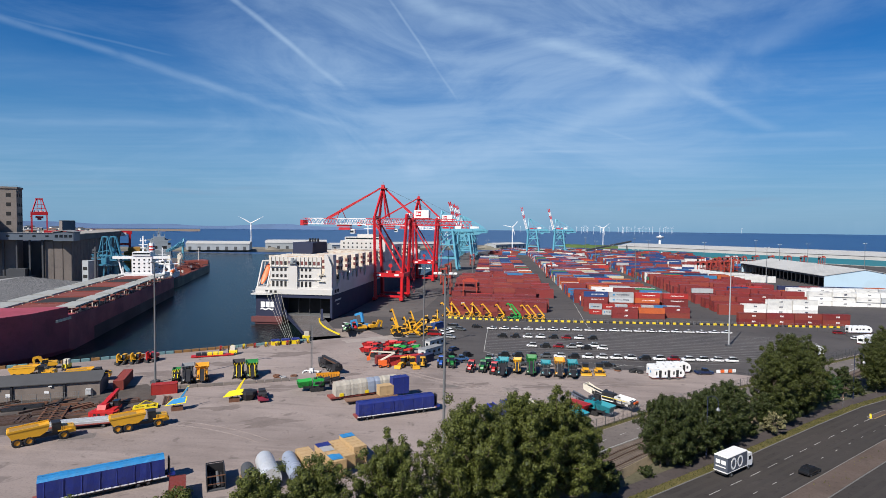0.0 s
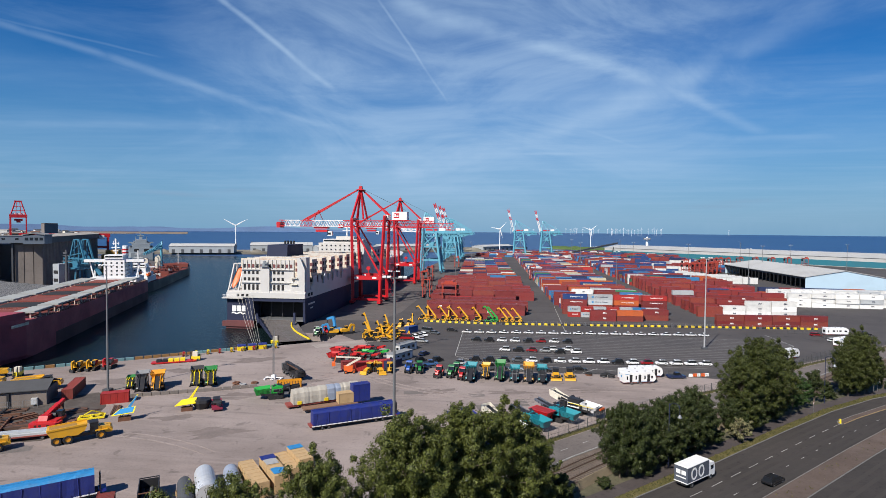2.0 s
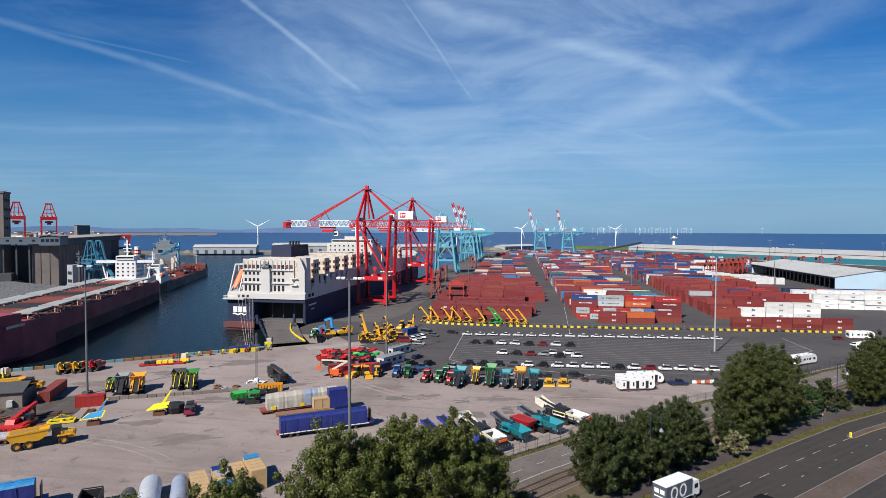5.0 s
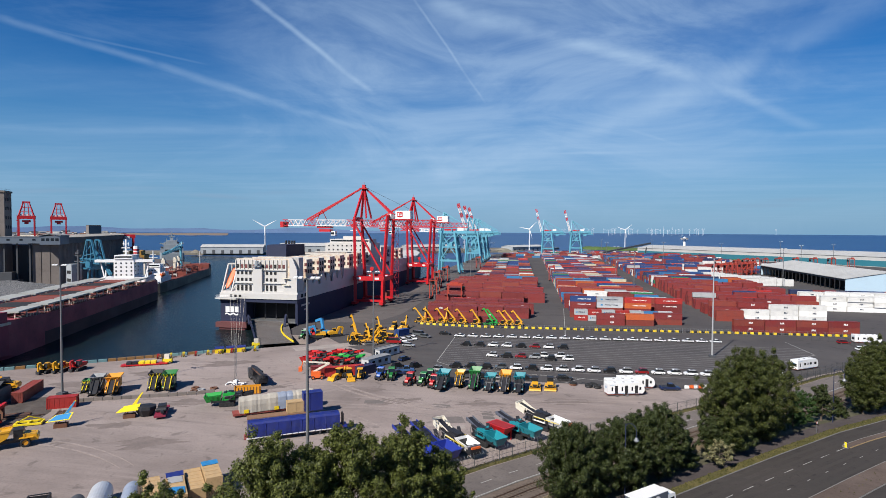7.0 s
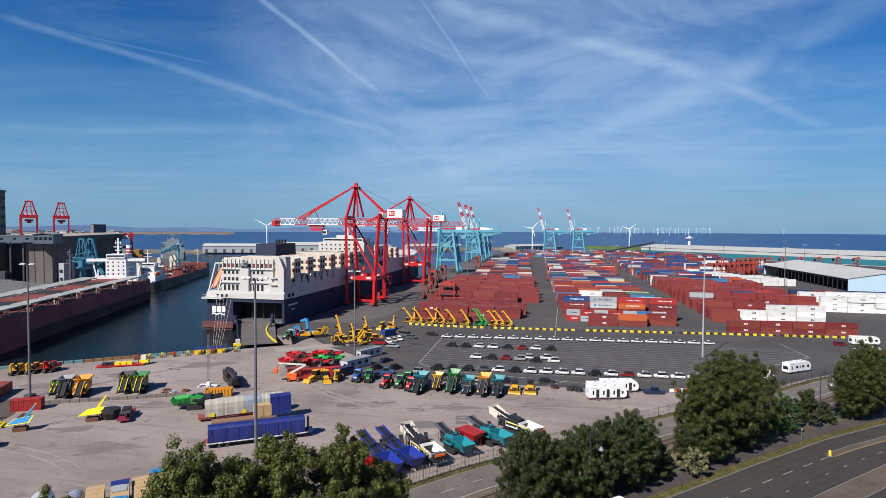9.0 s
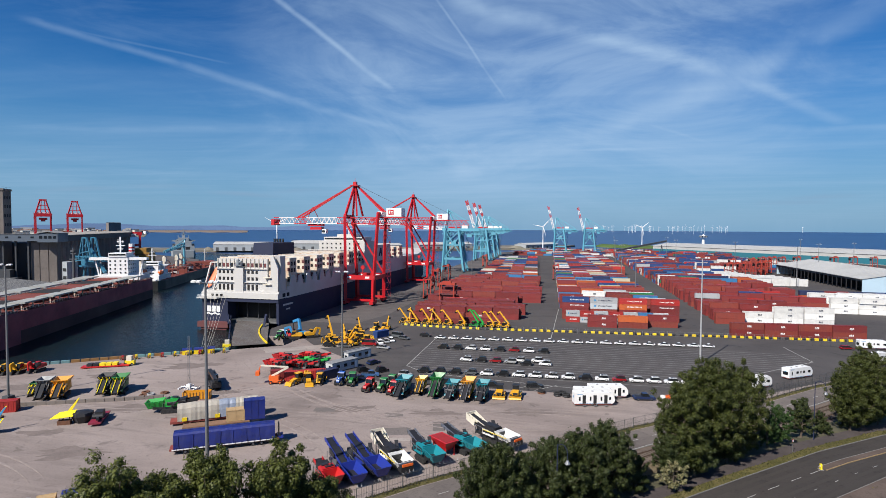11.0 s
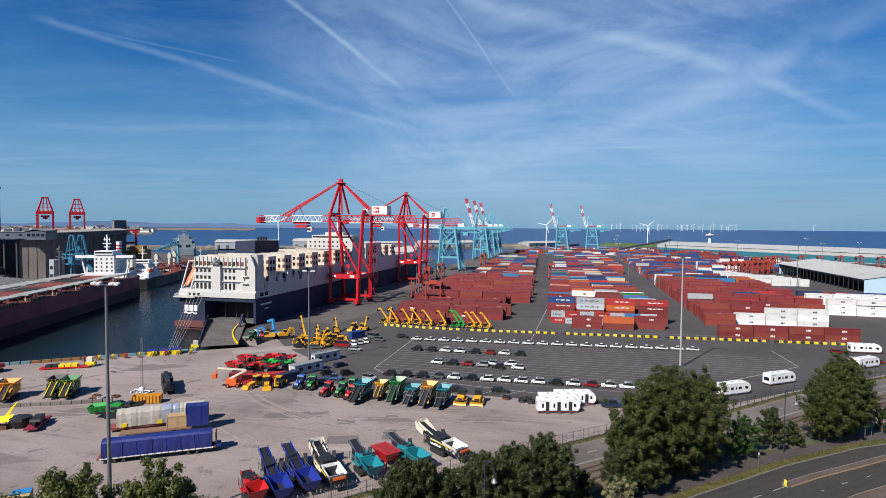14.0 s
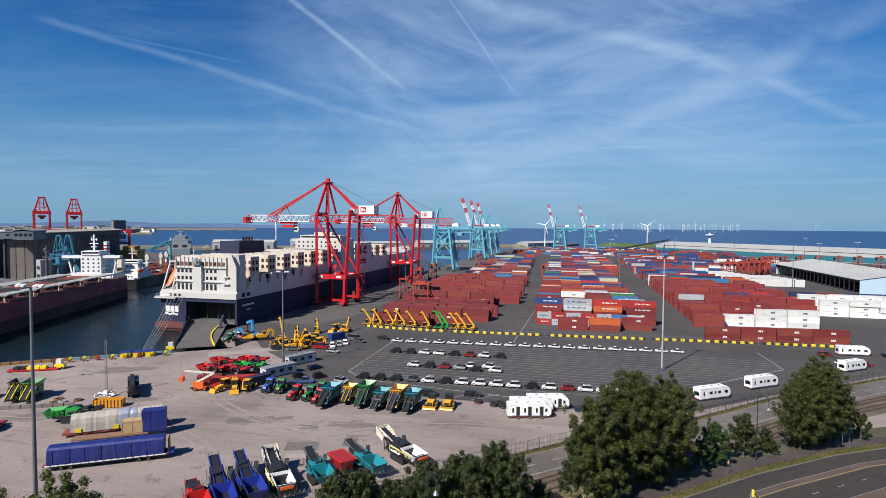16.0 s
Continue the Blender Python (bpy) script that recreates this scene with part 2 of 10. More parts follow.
rust_white = material("rust_streaked_white", (0.66, 0.60, 0.50), 0.6, 0, 0.6, 0.35, 1.5, dirt=(0.36, 0.16, 0.06))
boot_red = material("boot_topping_red", (0.17, 0.045, 0.045), 0.7, 0, 0.4, 0.1)
bulk_red = material("faded_maroon_hull", (0.40, 0.066, 0.095), 0.6, 0, 0.55, 0.09, 0.5, dirt=(0.13, 0.03, 0.042))
bulk_deck = material("oxide_red_deck", (0.24, 0.05, 0.035), 0.8, 0, 0.4, 0.2)
hatch_grey = material("pale_hatch_steel", (0.44, 0.45, 0.42), 0.6, 0, 0.35, 0.15, 1.0)
navy_grey = material("warship_grey", (0.30, 0.34, 0.37), 0.6, 0, 0.2, 0.1)
ship_black = material("black_hull", (0.014, 0.014, 0.016), 0.5, 0, 0.3, 0.1)
concrete = material("silo_concrete", (0.235, 0.20, 0.178), 0.9, 0, 0.5, 0.05, 0.6)
dark_clad = material("dark_grey_cladding", (0.075, 0.08, 0.09), 0.7, 0, 0.35, 0.06)
blue_clad = material("grey_blue_cladding", (0.13, 0.165, 0.21), 0.6, 0, 0.25, 0.08)
pale_blue = material("pale_blue_cladding", (0.42, 0.56, 0.66), 0.6, 0, 0.2, 0.06)
shed_roof = material("pale_sheet_roof", (0.55, 0.55, 0.53), 0.6, 0, 0.25, 0.03, 0.4)
old_roof = material("weathered_grey_roof", (0.30, 0.30, 0.30), 0.75, 0, 0.45, 0.08, 0.5)
teal_clad = material("teal_cladding", (0.03, 0.19, 0.25), 0.5, 0, 0.2, 0.05)
brick_wall = material("buff_brick", (0.25, 0.205, 0.175), 0.9, 0, 0.35, 0.5, 5.0)
bark = material("bark", (0.11, 0.085, 0.06), 0.9, 0, 0.4, 1.5, 12.0, 0.8)
lamp_white = material("lamp_lens", (0.8, 0.8, 0.78), 0.3)
sign_green = material("sign_green", (0.0, 0.10, 0.06), 0.5)
kerb_stone = material("kerb_concrete", (0.22, 0.21, 0.195), 0.9, 0, 0.3, 1.0, where="World")
rail_steel = material("rail_steel", (0.16, 0.10, 0.075), 0.6, 0.5, 0.4, where="World")
marking = material("worn_white_line", (0.50, 0.49, 0.46), 0.7, 0, 0.7, 0.6, where="World")
faint_marking = material("faded_lane_line", (0.23, 0.22, 0.22), 0.8, 0, 0.5, 0.3, where="World")
barrier_yellow = material("barrier_yellow", (0.80, 0.58, 0.01), 0.6, 0, 0.2)
fender_teal = material("faded_teal_fender", (0.18, 0.34, 0.36), 0.8, 0, 0.4)
fender_ochre = material("ochre_fender", (0.34, 0.17, 0.05), 0.85, 0, 0.5)
rope = material("pale_rope", (0.55, 0.52, 0.45), 0.9)
turbine_white = material("turbine_white", (0.75, 0.76, 0.77), 0.5, 0, 0.08)

CAR_COLOURS = {k: material(k + "_car_paint", c, 0.18, 0.0, 0.06, 0.8, spec=0.22 if max(c) < 0.15 else 0.5) for k, c in dict(
    white=(0.78, 0.78, 0.78), black=(0.018, 0.018, 0.02), grey=(0.12, 0.13, 0.14), silver=(0.42, 0.43, 0.44), red=(0.33, 0.012, 0.015), navy=(0.02, 0.035, 0.10), blue=(0.05, 0.13, 0.30)).items()}
BOX_COLOURS = {k: material(k + "_container", c, 0.55, 0, 0.28, 0.35, 2.5, tint=0.16) for k, c in dict(
    maroon=(0.235, 0.030, 0.028), oxide=(0.275, 0.050, 0.034), red=(0.46, 0.030, 0.024), orange=(0.56, 0.12, 0.03), blue=(0.025, 0.07, 0.24), sea=(0.04, 0.20, 0.42), white=(0.70, 0.695, 0.67), grey=(0.54, 0.565, 0.58), green=(0.03, 0.26, 0.10), cream=(0.58, 0.52, 0.36), yellow=(0.65, 0.42, 0.05), navy=(0.02, 0.03, 0.09)).items()}


def ground_material(name, rgb, dirt, pale, scale=0.02, sweeps=False):
    """Paving in world metres: wide patches, oil stains, pale dusty sweeps and fine grit."""
    m = bpy.data.materials.new(name)
    m.use_nodes = True
    t = m.node_tree
    b = t.nodes["Principled BSDF"]
    b.inputs["Roughness"].default_value = 0.92
    b.inputs["Specular IOR Level"].default_value = 0.25
    pos = t.nodes.new("ShaderNodeNewGeometry").outputs["Position"]

    def layer(base, s, lo, hi, top, amount, detail=6, stretch=(1, 1, 1), turn=0):
        mp = t.nodes.new("ShaderNodeMapping")
        mp.inputs["Scale"].default_value = stretch
        mp.inputs["Rotation"].default_value = (0, 0, radians(turn))
        t.links.new(pos, mp.inputs["Vector"])
        n = t.nodes.new("ShaderNodeTexNoise")
        n.inputs["Scale"].default_value, n.inputs["Detail"].default_value, n.inputs["Roughness"].default_value = s, detail, 0.62
        n.inputs["Distortion"].default_value = 0.5
        t.links.new(mp.outputs[0], n.inputs["Vector"])
        r = t.nodes.new("ShaderNodeMapRange")
        for k, v in zip(("From Min", "From Max", "To Min", "To Max"), (lo, hi, 0.0, amount)):
            r.inputs[k].default_value = v
        t.links.new(n.outputs["Fac"], r.inputs["Value"])
        x = t.nodes.new("ShaderNodeMix")
        x.data_type = "RGBA"
        t.links.new(r.outputs[0], x.inputs["Factor"])
        if isinstance(base, tuple):
            x.inputs["A"].default_value = (*base, 1)
        else:
            t.links.new(base, x.inputs["A"])
        x.inputs["B"].default_value = (*top, 1)
        return x.outputs["Result"], n.outputs["Fac"]

    c, _ = layer(rgb, scale, 0.42, 0.68, pale, 0.75)
    c, _ = layer(c, scale * 3.2, 0.55, 0.75, dirt, 0.55)
    c, _ = layer(c, scale * 6, 0.56, 0.72, dirt, 0.40, 5, (0.25, 1, 1), -35)
    c, _ = layer(c, scale * 9, 0.58, 0.74, pale, 0.45, 5, (0.2, 1, 1), 30)
    c, _ = layer(c, scale * 1.6, 0.50, 0.62, dirt, 0.30, 3, (0.5, 1, 1), 55)
    if sweeps:
        c, _ = layer(c, scale * 16, 0.50, 0.66, pale, 0.38, 6, (0.10, 1, 1), 12)
        c, _ = layer(c, scale * 18, 0.53, 0.68, dirt, 0.34, 6, (0.10, 1, 1), 48)
        c, _ = layer(c, scale * 0.8, 0.50, 0.60, pale, 0.40, 3)
    c, _ = layer(c, scale * 14, 0.60, 0.68, tuple(v * 0.7 for v in dirt), 0.5, 3)
    c, g = layer(c, 2.6, 0.50, 0.80, tuple(v * 0.6 for v in dirt), 0.45, 4)
    t.links.new(c, b.inputs["Base Color"])
    n = t.nodes.new("ShaderNodeBump")
    n.inputs["Strength"].default_value, n.inputs["Distance"].default_value = 0.25, 0.03
    t.links.new(g, n.inputs["Height"])
    t.links.new(n.outputs[0], b.inputs["Normal"])
    return m


yard_concrete = ground_material("dusty_yard_paving", (0.218, 0.178, 0.162), (0.112, 0.094, 0.087), (0.315, 0.264, 0.243), sweeps=True)
yard_asphalt = ground_material("yard_asphalt", (0.064, 0.059, 0.059), (0.042, 0.039, 0.040), (0.090, 0.082, 0.078))
quay_asphalt = ground_material("terminal_asphalt", (0.090, 0.080, 0.077), (0.055, 0.051, 0.051), (0.135, 0.12, 0.112))
dock_road_asphalt = ground_material("dock_road_asphalt", (0.118, 0.102, 0.094), (0.065, 0.057, 0.054), (0.17, 0.147, 0.134), 0.07)
worn_asphalt = material("worn_road_asphalt", (0.060, 0.053, 0.048), 0.92, 0, 0.35, 0.05, 1.5, where="World", spec=0.25)
road_asphalt = ground_material("road_asphalt", (0.040, 0.0355, 0.033), (0.024, 0.0215, 0.021), (0.058, 0.050, 0.046), 0.06)
path_asphalt = ground_material("footway_asphalt", (0.060, 0.049, 0.047), (0.035, 0.031, 0.031), (0.085, 0.071, 0.067), 0.08)
reserve_paving = ground_material("reserve_paving", (0.092, 0.068, 0.056), (0.058, 0.045, 0.038), (0.125, 0.096, 0.082), 0.10)
ballast = ground_material("rail_ballast", (0.12, 0.092, 0.074), (0.055, 0.044, 0.037), (0.18, 0.145, 0.122), 0.12)
verge = ground_material("dry_verge", (0.075, 0.070, 0.022), (0.035, 0.038, 0.014), (0.15, 0.12, 0.052), 0.15)
scrub = ground_material("scrub_ground", (0.07, 0.065, 0.04), (0.03, 0.035, 0.018), (0.12, 0.11, 0.07), 0.12)
dark_patch = ground_material("patched_asphalt", (0.135, 0.118, 0.110), (0.085, 0.076, 0.072), (0.18, 0.155, 0.145), 0.1)
pale_patch = ground_material("pale_concrete_patch", (0.29, 0.25, 0.225), (0.20, 0.175, 0.158), (0.33, 0.29, 0.265), 0.1)
far_land_mat = ground_material("far_shore", (0.16, 0.145, 0.12), (0.06, 0.075, 0.05), (0.26, 0.23, 0.18), 0.006)
# the blue of the distant haze is put into the hills' base colour
hill_mat = material("haze_tinted_hills", (0.13, 0.205, 0.35), 1.0, 0, 0.25, 0.004, 0.02, where="World", spec=0.0)
sand_mat = material("far_sands", (0.27, 0.215, 0.175), 1.0, 0, 0.2, 0.004, 0.02, where="World", spec=0.0)


def water_material(name, rgb, rough, bump, scale, gloss=0.5):
    m = bpy.data.materials.new(name)
    m.use_nodes = True
    t = m.node_tree
    b = t.nodes["Principled BSDF"]
    b.inputs["Base Color"].default_value = (*rgb, 1)
    b.inputs["Roughness"].default_value, b.inputs["IOR"].default_value, b.inputs["Specular IOR Level"].default_value = rough, 1.33, gloss
    pos = t.nodes.new("ShaderNodeNewGeometry").outputs["Position"]
    wide = t.nodes.new("ShaderNodeTexNoise")
    wide.inputs["Scale"].default_value, wide.inputs["Detail"].default_value = 0.006, 4
    stretch = t.nodes.new("ShaderNodeMapping")
    stretch.inputs["Scale"].default_value = (0.25, 1.0, 1.0)
    t.links.new(pos, stretch.inputs["Vector"])
    t.links.new(stretch.outputs[0], wide.inputs["Vector"])
    x = t.nodes.new("ShaderNodeMix")
    x.data_type = "RGBA"
    x.inputs["A"].default_value = (*(c * 0.75 for c in rgb), 1)
    x.inputs["B"].default_value = (*(c * 1.35 for c in rgb), 1)
    t.links.new(wide.outputs["Fac"], x.inputs["Factor"])
    t.links.new(x.outputs["Result"], b.inputs["Base Color"])
    n = t.nodes.new("ShaderNodeTexNoise")
    n.inputs["Scale"].default_value, n.inputs["Detail"].default_value, n.inputs["Roughness"].default_value = scale, 4, 0.6
    t.links.new(pos, n.inputs["Vector"])
    p = t.nodes.new("ShaderNodeBump")
    p.inputs["Strength"].default_value, p.inputs["Distance"].default_value = bump, 0.4
    t.links.new(n.outputs["Fac"], p.inputs["Height"])
    t.links.new(p.outputs[0], b.inputs["Normal"])
    return m


sea_water = water_material("open_sea", (0.012, 0.044, 0.125), 0.35, 0.35, 0.25)
dock_water = water_material("dock_water", (0.005, 0.011, 0.013), 0.26, 0.6, 0.40, 0.15)


def leaf_material(name, dark, light):
    m = bpy.data.materials.new(name)
    m.use_nodes = True
    t = m.node_tree
    b = t.nodes["Principled BSDF"]
    b.inputs["Roughness"].default_value, b.inputs["Specular IOR Level"].default_value = 0.55, 0.35
    geo = t.nodes.new("ShaderNodeNewGeometry")
    x = t.nodes.new("ShaderNodeMix")
    x.data_type = "RGBA"
    x.inputs["A"].default_value, x.inputs["B"].default_value = (*dark, 1), (*light, 1)
    t.links.new(geo.outputs["Random Per Island"], x.inputs["Factor"])
    t.links.new(x.outputs["Result"], b.inputs["Base Color"])
    thin = t.nodes.new("ShaderNodeBsdfTranslucent")
    t.links.new(x.outputs["Result"], thin.inputs["Color"])
    s = t.nodes.new("ShaderNodeMixShader")
    s.inputs[0].default_value = 0.22
    t.links.new(b.outputs[0], s.inputs[1])
    t.links.new(thin.outputs[0], s.inputs[2])
    t.links.new(s.outputs[0], t.nodes["Material Output"].inputs["Surface"])
    return m


leaf_mid = leaf_material("leaf_mid", (0.026, 0.037, 0.007), (0.125, 0.142, 0.028))
leaf_dark = leaf_material("leaf_dark", (0.012, 0.021, 0.005), (0.058, 0.074, 0.017))
leaf_olive = leaf_material("leaf_olive", (0.017, 0.026, 0.005), (0.086, 0.100, 0.020))
leaf_fresh = leaf_material("leaf_fresh", (0.016, 0.040, 0.008), (0.046, 0.088, 0.018))
leaf_cream = leaf_material("leaf_flowering", (0.06, 0.07, 0.025), (0.28, 0.25, 0.13))
grass_mat = leaf_material("grass_blades", (0.035, 0.042, 0.012), (0.14, 0.12, 0.045))

# ---- mesh building ----
class Shape:
    """Collects the faces of one mesh."""

    def __init__(self):
        self.v, self.f, self.m, self.slot = [], [], [], 0

    def add(self, verts, faces):
        k = len(self.v)
        self.v.extend(tuple(p) for p in verts)
        self.f.extend(tuple(k + i for i in f) for f in faces)
        self.m.extend([self.slot] * len(faces))
        return self

    def box(self, x0, x1, y0, y1, z0, z1):
        return self.add([(x0, y0, z0), (x1, y0, z0), (x1, y1, z0), (x0, y1, z0), (x0, y0, z1), (x1, y0, z1), (x1, y1, z1), (x0, y1, z1)],
                        [(3, 2, 1, 0), (4, 5, 6, 7), (0, 1, 5, 4), (1, 2, 6, 5), (2, 3, 7, 6), (3, 0, 4, 7)])

    def block(self, size, m):
        """A box of that size, centred, moved by the matrix m."""
        a, b, c = (s / 2 for s in size)
        pts = [m @ Vector(p) for p in ((-a, -b, -c), (a, -b, -c), (a, b, -c), (-a, b, -c), (-a, -b, c), (a, -b, c), (a, b, c), (-a, b, c))]
        return self.add(pts, [(3, 2, 1, 0), (4, 5, 6, 7), (0, 1, 5, 4), (1, 2, 6, 5), (2, 3, 7, 6), (3, 0, 4, 7)])

    def beam(self, p, q, w, h=None):
        """A bar of section w by h (h upwards) from p to q."""
        p, q = Vector(p), Vector(q)
        d = (q - p)
        n = d.normalized()
        side = n.cross(Vector((0, 0, 1)))
        side = side.normalized() if side.length > 1e-4 else Vector((1, 0, 0))
        top = side.cross(n)
        s, u = side * w / 2, top * (h or w) / 2
        return self.add([p - s - u, p + s - u, p + s + u, p - s + u, q - s - u, q + s - u, q + s + u, q - s + u],
                        [(0, 1, 2, 3), (7, 6, 5, 4), (4, 5, 1, 0), (5, 6, 2, 1), (6, 7, 3, 2), (7, 4, 0, 3)])

    def tube(self, p, q, r0, r1=None, n=10):
        r1 = r0 if r1 is None else r1
        p, q = Vector(p), Vector(q)
        d = (q - p).normalized()
        a = d.orthogonal().normalized()
        b = d.cross(a)
        ring = [(math.cos(2 * math.pi * k / n), math.sin(2 * math.pi * k / n)) for k in range(n)]
        pts = [p + (a * c + b * s) * r0 for c, s in ring] + [q + (a * c + b * s) * r1 for c, s in ring]
        faces = [(k, (k + 1) % n, n + (k + 1) % n, n + k) for k in range(n)]
        return self.add(pts, faces + [tuple(reversed(range(n))), tuple(range(n, 2 * n))])

    def prism(self, poly, axis, lo, hi, shrink=None):
        """A flat outline pushed along an axis: 'x' takes (y, z) points, 'y' (x, z), 'z' (x, y)."""
        def at(a, b, h):
            return {"x": (h, a, b), "y": (a, h, b), "z": (a, b, h)}[axis]
        n = len(poly)
        pts = [at(a, b, lo) for a, b in poly] + [at(a, b, hi) for a, b in poly]
        faces = [(k, (k + 1) % n, n + (k + 1) % n, n + k) for k in range(n)] + [tuple(reversed(range(n))), tuple(range(n, 2 * n))]
        return self.add(pts, faces)

    def loft(self, rings, close=True, caps=True):
        n = len(rings[0])
        pts = [p for r in rings for p in r]
        faces = []
        for k in range(len(rings) - 1):
            for i in range(n if close else n - 1):
                faces.append((k * n + i, k * n + (i + 1) % n, (k + 1) * n + (i + 1) % n, (k + 1) * n + i))
        if caps:
            faces += [tuple(reversed(range(n))), tuple(range((len(rings) - 1) * n, len(rings) * n))]
        return self.add(pts, faces)

    def wheel(self, x, y, r, w, n=14):
        """A tyre with its axle along y, standing on the ground."""
        prof = [(0.55, -0.30), (0.62, -0.5), (0.92, -0.5), (1.0, -0.36), (1.0, 0.36), (0.92, 0.5), (0.62, 0.5), (0.55, 0.30)]
        rings = [[(x + r * k * math.cos(2 * math.pi * a / n), y + w * s, r + r * k * math.sin(2 * math.pi * a / n)) for k, s in prof] for a in range(n)]
        rings.append(rings[0])
        return self.loft(rings, caps=False)

    def rim(self, x, y, r, w, n=10):
        return self.tube((x, y - w * 0.28, r), (x, y + w * 0.28, r), r * 0.58, n=n)

    def mesh(self, name, mats):
        me = bpy.data.meshes.new(name)
        me.from_pydata(self.v, [], self.f)
        for m in mats:
            me.materials.append(m)
        if len(mats) > 1:
            me.polygons.foreach_set("material_index", self.m)
        bm = bmesh.new()
        bm.from_mesh(me)
        bmesh.ops.recalc_face_normals(bm, faces=bm.faces)
        bm.to_mesh(me)
        bm.free()
        return me


def part(name, shape, mat, parent, label=""):
    ob = new(name, shape.mesh(name, mat if isinstance(mat, (list, tuple)) else [mat]))
    ob.parent = parent
    return tagged(ob, label)


def place(name, x, y, rz=0.0, label="", category="", group="", z=0.0, kind=""):
    """An empty at the foot of a thing."""
    ob = new(name)
    ob.matrix_basis = pose(x, y, z, 0, 0, rz)
    return tagged(ob, label, category, group, kind)


def solo(name, shape, mat, label, category="", kind="", group="", m=None):
    ob = new(name, shape.mesh(name, mat if isinstance(mat, (list, tuple)) else [mat]))
    if m is not None:
        ob.matrix_basis = m
    return tagged(ob, label, category, group, kind)


def along(line, offset=0.0, step=None):
    """Points of a plan line moved sideways (left is positive), with the line's heading at each."""
    pts = [Vector(p) for p in line]
    out = []
    for k, p in enumerate(pts):
        a, b = pts[max(k - 1, 0)], pts[min(k + 1, len(pts) - 1)]
        d = (b - a).normalized()
        out.append(p + Vector((-d.y, d.x)) * offset)
    if step:
        dense = []
        for a, b in zip(out, out[1:]):
            n = max(1, round((b - a).length / step))
            dense += [a + (b - a) * k / n for k in range(n)]
        out = dense + [out[-1]]
    return out


def strip(line, o0, o1, z0, z1, shape=None, step=None):
    """A slab that follows a plan line between two offsets."""
    s = shape or Shape()
    left, right = along(line, o1, None), along(line, o0, None)
    rings = [[(b.x, b.y, z0), (a.x, a.y, z0), (a.x, a.y, z1), (b.x, b.y, z1)] for a, b in zip(left, right)]
    return s.loft(rings)


# ---- water, land, roads ----
KERB = [(-60, 18), (-20, 55), (5, 77), (25, 94.5), (39.9, 107.5), (53, 119.5), (69.2, 134.2), (87, 149.8), (104, 162.5), (118, 170.5), (140, 180.5), (170, 191), (215, 203), (300, 220)]
FENCE = [(-62, 44), (-30, 74), (7.5, 111), (15, 119.4), (28.6, 132.6), (43.2, 145.8), (53.5, 155.2), (61.4, 161.8), (83.9, 179), (104.8, 199), (128, 216.8), (142.6, 228), (170, 249), (230, 290), (330, 350)]
QUAY_FRONT = [(-230, 87), (-160, 139), (-109, 177), (-74, 203)]

s = Shape()
rings = []
for r, z in ((0, -3.0), (150, -3.0), (500, -3.0), (1200, -3.0), (2400, -3.0), (3600, 6.5), (4850, 22.0)):
    rings.append([(math.cos(2 * math.pi * k / 72) * max(r, 0.1), math.sin(2 * math.pi * k / 72) * max(r, 0.1), z) for k in range(72)])
s.loft(rings, caps=False)
solo("water", s, sea_water, "blue open sea running out to the horizon", "sea", "structure")
s = Shape()
s.prism([(-470, 60), (-60, 60), (-60, 215), (-76, 640), (-140, 780), (-320, 860), (-560, 860), (-470, 500)], "z", -2.98, -2.95)
solo("dock_water", s, dock_water, "dark green still water of the dock basin", "water", "structure")

# the quay and yard: one slab with the dock edge cut into it
LAND = [(-900, -700), (900, -700), (1500, 300), (900, 900), (560, 1010), (330, 1290), (150, 1330), (-20, 1130), (-81.5, 960), (-81.5, 226), (-60, 226), (-60, 213), *reversed(QUAY_FRONT), (-300, 40), (-900, 40)]
s = Shape()
s.prism(LAND, "z", -9, 0)
solo("ground", s, [yard_concrete], "pale dusty concrete ground of the dock estate", "ground", "structure")
# dark asphalt of the terminal and of the car park, laid over the slab
s = Shape()
s.prism([(-81.4, 228), (-60, 228), (-48, 214), (-33, 202), (-26, 182), (-10, 176.5), (66, 178), (74, 176), (83.5, 183), (103, 199.5), (127, 218), (141, 229), (170, 251), (330, 352), (700, 420), (860, 890), (555, 1000), (325, 1280), (150, 1320), (-17, 1125), (-81.4, 955)], "z", 0.0, 0.012)
solo("yard_asphalt", s, yard_asphalt, "dark grey worn asphalt of the terminal and car park", "pavement", "structure")
s = Shape()
s.prism([(-81.3, 262), (-52, 262), (-46, 290), (-46, 955), (-81.3, 955)], "z", 0.012, 0.02)
solo("quay_apron", s, quay_asphalt, "grey asphalt quay apron beneath the cranes", "pavement", "structure")

# road with footway and verge
s = strip(KERB, -11.5, 0.0, -0.3, 0.02)
solo("road", s, road_asphalt, "dark asphalt dual carriageway with worn lane lines", "road", "structure")
s = strip(KERB, -32.0, -15.9, -0.3, 0.022)
solo("road_near", s, road_asphalt, "dark asphalt carriageway beyond the central reserve", "road", "structure")
s = strip(KERB, -15.7, -11.7, -0.3, 0.13)
solo("road_median", s, reserve_paving, "reddish-grey paved central reserve with tufts of grass", "median", "structure")
s = strip(KERB, 0.0, 0.14, -0.3, 0.14)
solo("kerb", s, kerb_stone, "pale concrete kerb along the grass verge", "kerb", "structure")
s = strip(KERB, 0.14, 1.9, -0.3, 0.13)
solo("verge", s, verge, "dry yellow-green grass verge beside the road", "grass", "structure")
s = strip(KERB, 1.9, 4.7, -0.3, 0.10)
solo("pavement", s, path_asphalt, "reddish-grey asphalt footway under the trees", "pavement", "structure")
